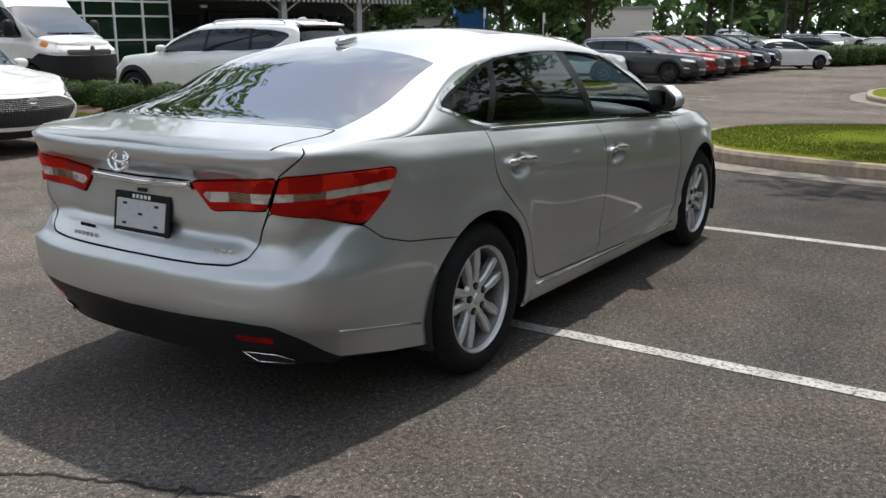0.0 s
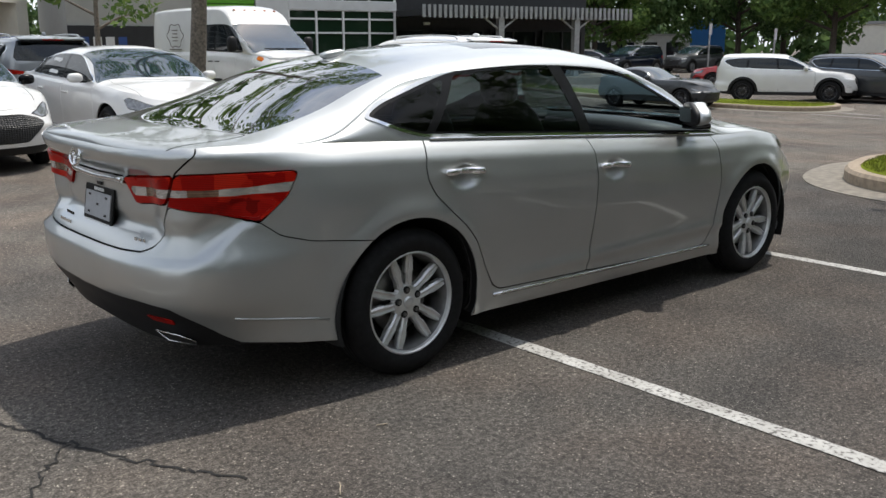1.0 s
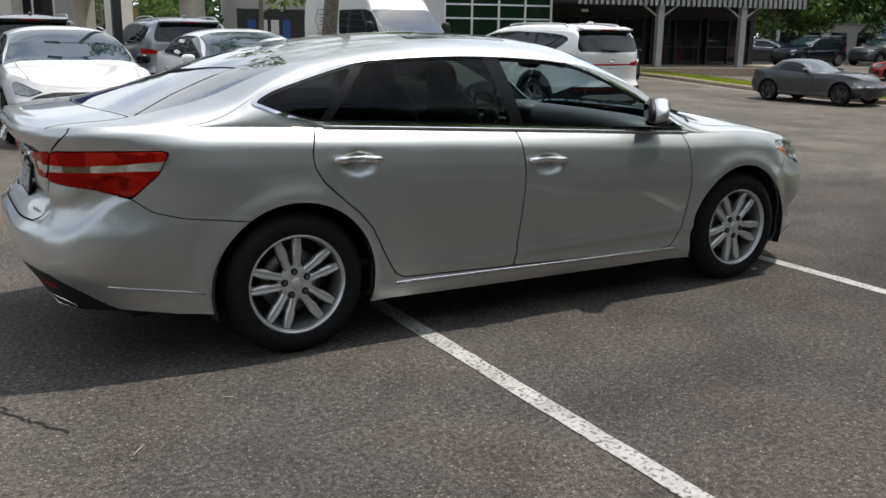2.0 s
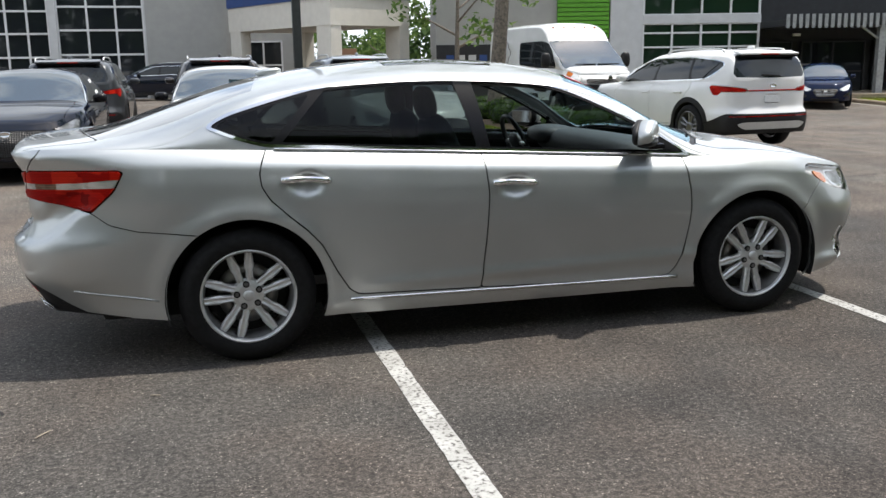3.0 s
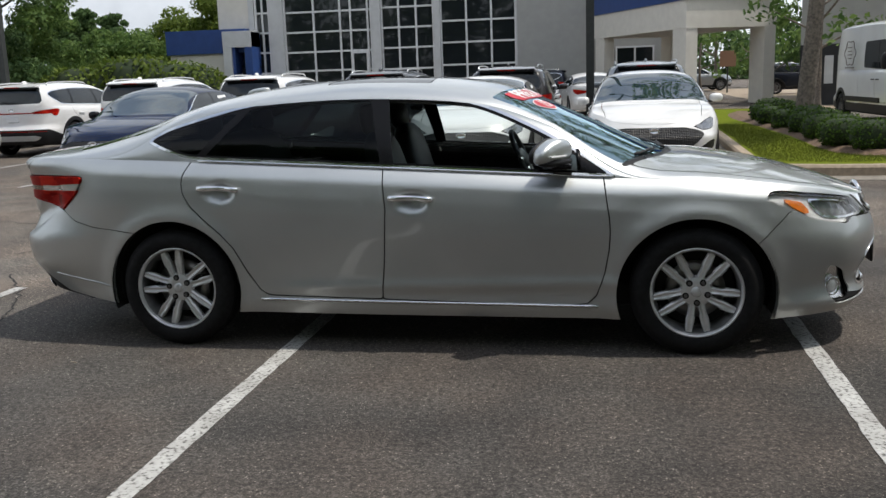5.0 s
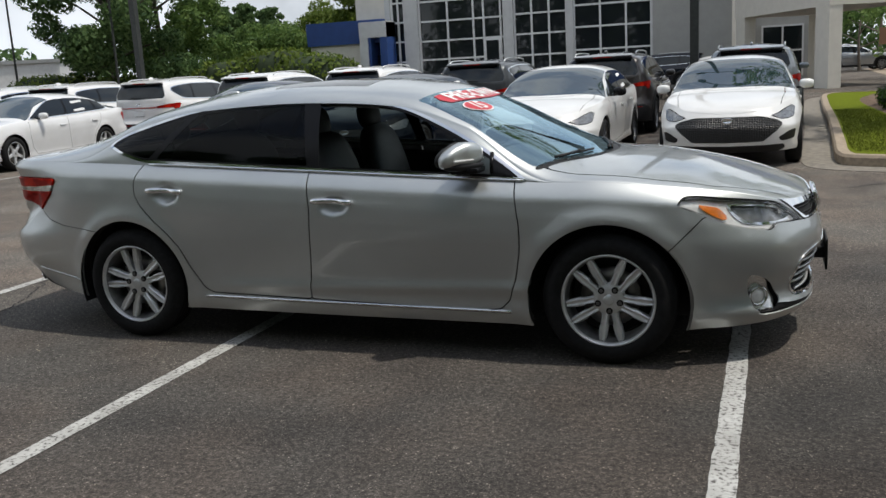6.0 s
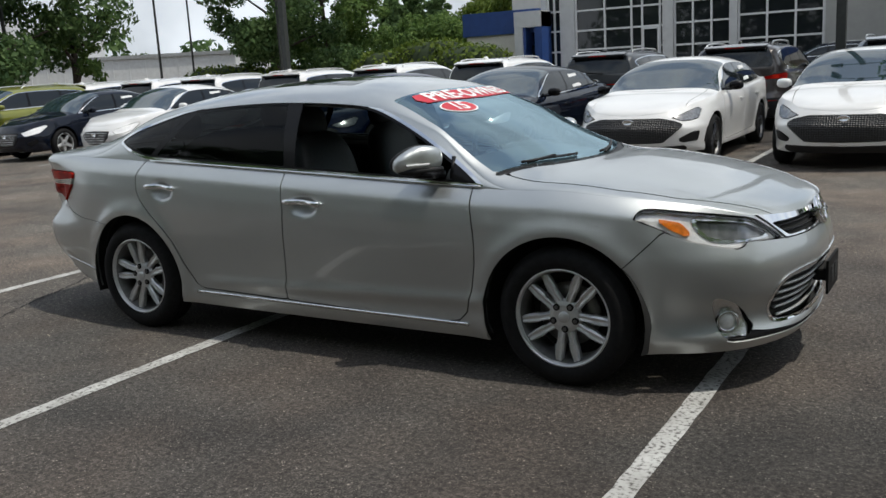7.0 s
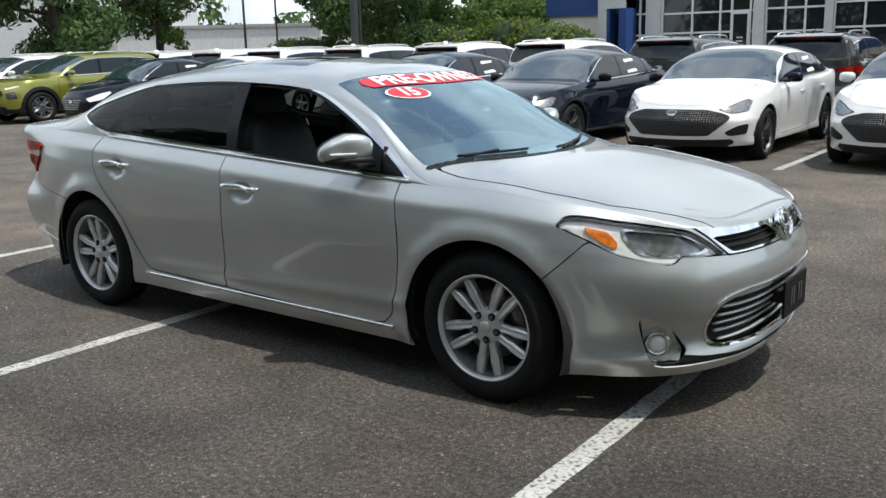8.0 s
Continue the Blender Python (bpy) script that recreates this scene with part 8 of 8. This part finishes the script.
def shop():
    """The grey and green shop with a black front under a long canopy, in its own frame: x along the front, -y towards the lane."""
    b = root("shop_building", pose(23.0, 26.5, 0, 0, 0, math.degrees(math.atan2(-0.24, 0.97))), "grey and green shop with a black storefront under a long canopy", "building")
    block("wall", b, -14.1, -9.3, 0.2, 14, -0.6, 6.5, GREYSTUCCO)
    block("wall_base", b, -14.1, -9.35, 0.12, 0.22, 0, 2.15, BLACKWALL, "dark painted wall base")
    for k, c in enumerate((BLUEPANEL, LIGHTPANEL, LIGHTPANEL, BLUEPANEL)):
        block("notice", b, -13.7 + 0.44 * k, -13.4 + 0.44 * k, 0.09, 0.125, 0.75, 1.75, c)
    block("wall", b, -9.3, -1.2, 0.6, 14, -0.6, 6.5, LIGHTPANEL)
    for k in range(24):
        block("green_louvre", b, -9.3, -7.25, 0.02, 0.16, 2.35 + 0.17 * k, 2.49 + 0.17 * k, GREENPANEL)
    block("louvre_back", b, -9.3, -7.2, 0.2, 0.6, 2.3, 6.5, BLACKWALL)
    block("pier", b, -7.2, -5.9, 0.0, 0.6, -0.6, 6.5, LIGHTPANEL)
    glazing(b, -9.2, -7.3, 0.1, 2.2, 3, 2, 0.1, 0.06)
    block("band", b, -5.9, -1.2, -0.04, 0.6, 2.85, 3.2, LIGHTPANEL)
    glazing(b, -5.88, -1.25, 0.1, 2.85, 4, [0.1, 1.05, 1.95, 2.5, 2.85], 0.0, 0.07, PANEGREEN)
    glazing(b, -5.88, -1.25, 3.2, 6.2, 4, 3, 0.0, 0.07, PANEGREEN)
    block("orange_post", b, -1.95, -1.65, 0.15, 0.28, 0.1, 2.85, ORANGE)
    block("wall", b, -1.2, 9.2, 0.9, 14, -0.6, 4.2, BLACKWALL)
    for x0, x1 in ((-0.9, 0.4), (0.8, 3.4), (3.8, 6.2), (6.6, 8.8)):
        glazing(b, x0, x1, 0.1, 2.1, max(1, round((x1 - x0) / 1.25)), [0.1, 0.9, 2.1], 0.62, 0.06, None, BLACKWALL)
    block("canopy", b, -1.2, 9.4, -2.4, 0.9, 2.62, 2.86, BLACKWALL, "dark flat canopy")
    for k in range(44):
        block("canopy_rib", b, -1.15 + 0.24 * k, -1.03 + 0.24 * k, -2.46, -2.40, 2.55, 3.05, GREYPOLE)
    for x in (2.6, 6.45):
        block("canopy_post", b, x - 0.13, x + 0.13, -2.3, -2.04, -0.2, 2.62, GREYPOLE, "pale steel canopy post")
        for sx in (-1, 1):
            part("canopy_brace", tube_bm((x, -2.17, 2.05), (x + sx * 0.8, -2.17, 2.60), 0.045, 0.045, 8), GREYPOLE, b)
    lamp = plain("lit_lamp", (0.9, 0.9, 0.85), 0.4)
    part("wall_lamp", box_bm((0.5, 0.55, 2.38), (0.30, 0.14, 0.12), 0.03), lamp, b)
    block("sidewalk", b, -1.5, 10.5, -3.2, 0.9, -0.6, 0.12, CONCRETE)
    block("roof", b, -14.1, -1.2, 0.2, 14, 6.5, 6.7, ROOFGREY)


shop()


def far_hall():
    b = root("warehouse_building", pose(0, 0, 0), "long low white warehouse behind the parked cars", "building")
    a = Vector((4.8 + 78 * math.sin(radians(-62)), -3.9 + 78 * math.cos(radians(-62)), 0))
    e = Vector((4.8 + 70 * math.sin(radians(-44.0)), -3.9 + 70 * math.cos(radians(-44.0)), 0))
    ang = math.degrees(math.atan2(e.y - a.y, e.x - a.x))
    b.matrix_basis = pose(a.x, a.y, 0, 0, 0, ang)
    L = (e - a).length
    white = plain("white_corrugated_wall", (0.62, 0.63, 0.63), 0.6, grain=0.06, scale=4)
    block("wall", b, 9, L, 0, 20, 0, 3.45, white)
    block("cornice", b, 8.9, L + 0.1, -0.15, 20, 3.45, 3.7, GREYPOLE)
    block("wall", b, 0.0, 9, -4, 20, 0, 6.5, LIGHTPANEL)
    block("entrance", b, 6.8, 10.4, -4.6, -3.9, 0, 3.4, GREYSTUCCO)
    for k in range(2):
        block("entrance_door", b, 7.2 + 1.5 * k, 8.4 + 1.5 * k, -4.68, -4.58, 0, 2.1, PANE)
    for k in range(7):
        block("sign_bar", b, 7.2 + 0.42 * k, 7.5 + 0.42 * k, -4.66, -4.60, 2.65, 2.95, LIGHTPANEL)
    for k in range(2):
        block("sign_bar", b, 3.4, 5.6 - 0.5 * k, -4.06, -4.0, 2.7 - 0.6 * k, 2.9 - 0.6 * k, GREYPOLE)
    for k in range(int((L - 9) / 1.2)):
        block("wall_rib", b, 9.4 + 1.2 * k, 9.46 + 1.2 * k, -0.05, 0.0, 0, 3.45, white)


far_hall()


def light_pole(x, y, h, r, mat, label, square=False, arm=True):
    p = root("street_lamp", pose(x, y, lie(x, y)), label, "street lamp")
    bm = bmesh.new()
    if square:
        add_box(bm, (0, 0, h / 2), (2 * r, 2 * r, h), 0.012)
    else:
        add_tube(bm, (0, 0, 0), (0, 0, h), r, r * 0.75, 12)
    part("pole", bm, mat, p)
    part("base", tube_bm((0, 0, 0), (0, 0, 0.5), r * 2.2, r * 2.1, 14), CONCRETE, p)
    if arm:
        part("arm", box_bm((0, 0, h - 0.05), (1.6, 0.06, 0.06), 0.01), mat, p)
        for s in (-1, 1):
            part("lamp_head", box_bm((s * 1.0, 0, h - 0.04), (0.62, 0.36, 0.12), 0.03), mat, p)
    return p


light_pole(2.03, 14.1, 8.5, 0.085, POLE, "dark square lamp post between the parked cars", True)
light_pole(-13.2, 16.2, 8.5, 0.085, POLE, "dark square lamp post between the parked cars", True)
light_pole(-30.5, 19.0, 8.0, 0.09, POLE, "dark lamp post behind the parked cars")
light_pole(-27.0, 32.0, 7.4, 0.07, POLE, "thin dark lamp post behind the parked cars")
light_pole(-37, 33, 7.6, 0.08, POLE, "thin dark lamp post behind the parked cars")
light_pole(-36, 34.6, 6.6, 0.07, POLE, "thin dark lamp post behind the parked cars")
light_pole(56, 14.5, 8.0, 0.10, POLE, "dark lamp post in the far car park")
light_pole(62, 12.6, 8.0, 0.10, POLE, "dark lamp post in the far car park")


def sign_post(x, y, h, label):
    p = root("sign_post", pose(x, y, lie(x, y)), label, "sign post")
    part("post", box_bm((0, 0, h / 2), (0.06, 0.06, h), 0.008), GREYPOLE, p)
    part("plate", box_bm((0, -0.04, h - 0.25), (0.22, 0.015, 0.5), 0.005), LIGHTPANEL, p)


sign_post(35.6, 20.5, 2.7, "pale sign post standing on the far island")
sign_post(37.4, 18.2, 2.55, "pale sign post behind the crossover cars")
p = root("notice_board", pose(9.3, 50.0, 0, 0, 0, -10), "brown notice board on a post behind the portico", "sign")
part("post", box_bm((0, 0, 0.9), (0.08, 0.08, 1.8), 0.01), POLE, p)
part("board", box_bm((0, -0.05, 1.95), (0.9, 0.05, 0.9), 0.01), plain("brown_board", (0.30, 0.17, 0.10), 0.8), p)
PAVED = [[10.6, 24.5], [8.6, 31.5], [9.0, 62.0]]
terrain("pavement", lambda y: [float(np.interp(y, [q[1] for q in PAVED], [q[0] for q in PAVED])) * (1 - w) + (13 + 0.24 * (y - 24.5)) * w for w in np.linspace(0, 1, 14)], [24.5 + 1.25 * k for k in range(31)], 0.005, CONCRETE, "pale concrete paving between the portico and the shop")


# dry twigs on the asphalt
DRYWOOD = plain("dry_wood", (0.34, 0.29, 0.22), 0.8, grain=0.3, scale=60)
TWIGS = ((-0.47, -1.24, -20, 0.045), (-0.89, -1.60, 55, 0.085), (-1.75, -0.98, 20, 0.03))
for x, y, a, l in TWIGS:
    tw = sweep([(0, 0, 0.006), (l * 0.4, 0.001, 0.007), (l * 0.7, -0.001, 0.007), (l, 0.002, 0.006)], 0.0025, 6)
    tagged(attach("twig", mesh_from("twig", *tw), DRYWOOD, None, "", pose(x, y, 0, 0, 0, a)), "small dry pale twig lying on the asphalt", "twig", "twigs on the asphalt")


def far_block():
    b = root("far_building", pose(60, 37.6, lie(60, 37.6), 0, 0, -56), "far pale building with a bright blue side wall behind trees", "building")
    block("wall", b, -8, -0.2, 0, 10, 0, 2.4, LIGHTPANEL)
    block("blue_wall", b, -0.2, 2.4, -0.1, 10, 0, 3.7, plain("bright_blue_wall", (0.04, 0.20, 0.55), 0.5, grain=0.05, scale=2), "bright blue wall")
    block("roof", b, -8.1, -0.2, -0.1, 10, 2.4, 2.55, ROOFGREY)
    for k in range(4):
        block("window", b, -7.4 + 1.8 * k, -6.3 + 1.8 * k, -0.06, 0.02, 0.3, 1.9, PANE)


far_block()


def far_hall_east():
    b = root("far_hall", pose(84.0, 33.5, lie(84, 33.5), 0, 0, -66), "far pale low hall with a flat grey roof behind the trees", "building")
    block("wall", b, -3.2, 3.0, 0, 12, 0, 3.6, STUCCO)
    block("roof", b, -3.4, 3.2, -0.2, 12.2, 3.6, 3.85, ROOFGREY)


far_hall_east()
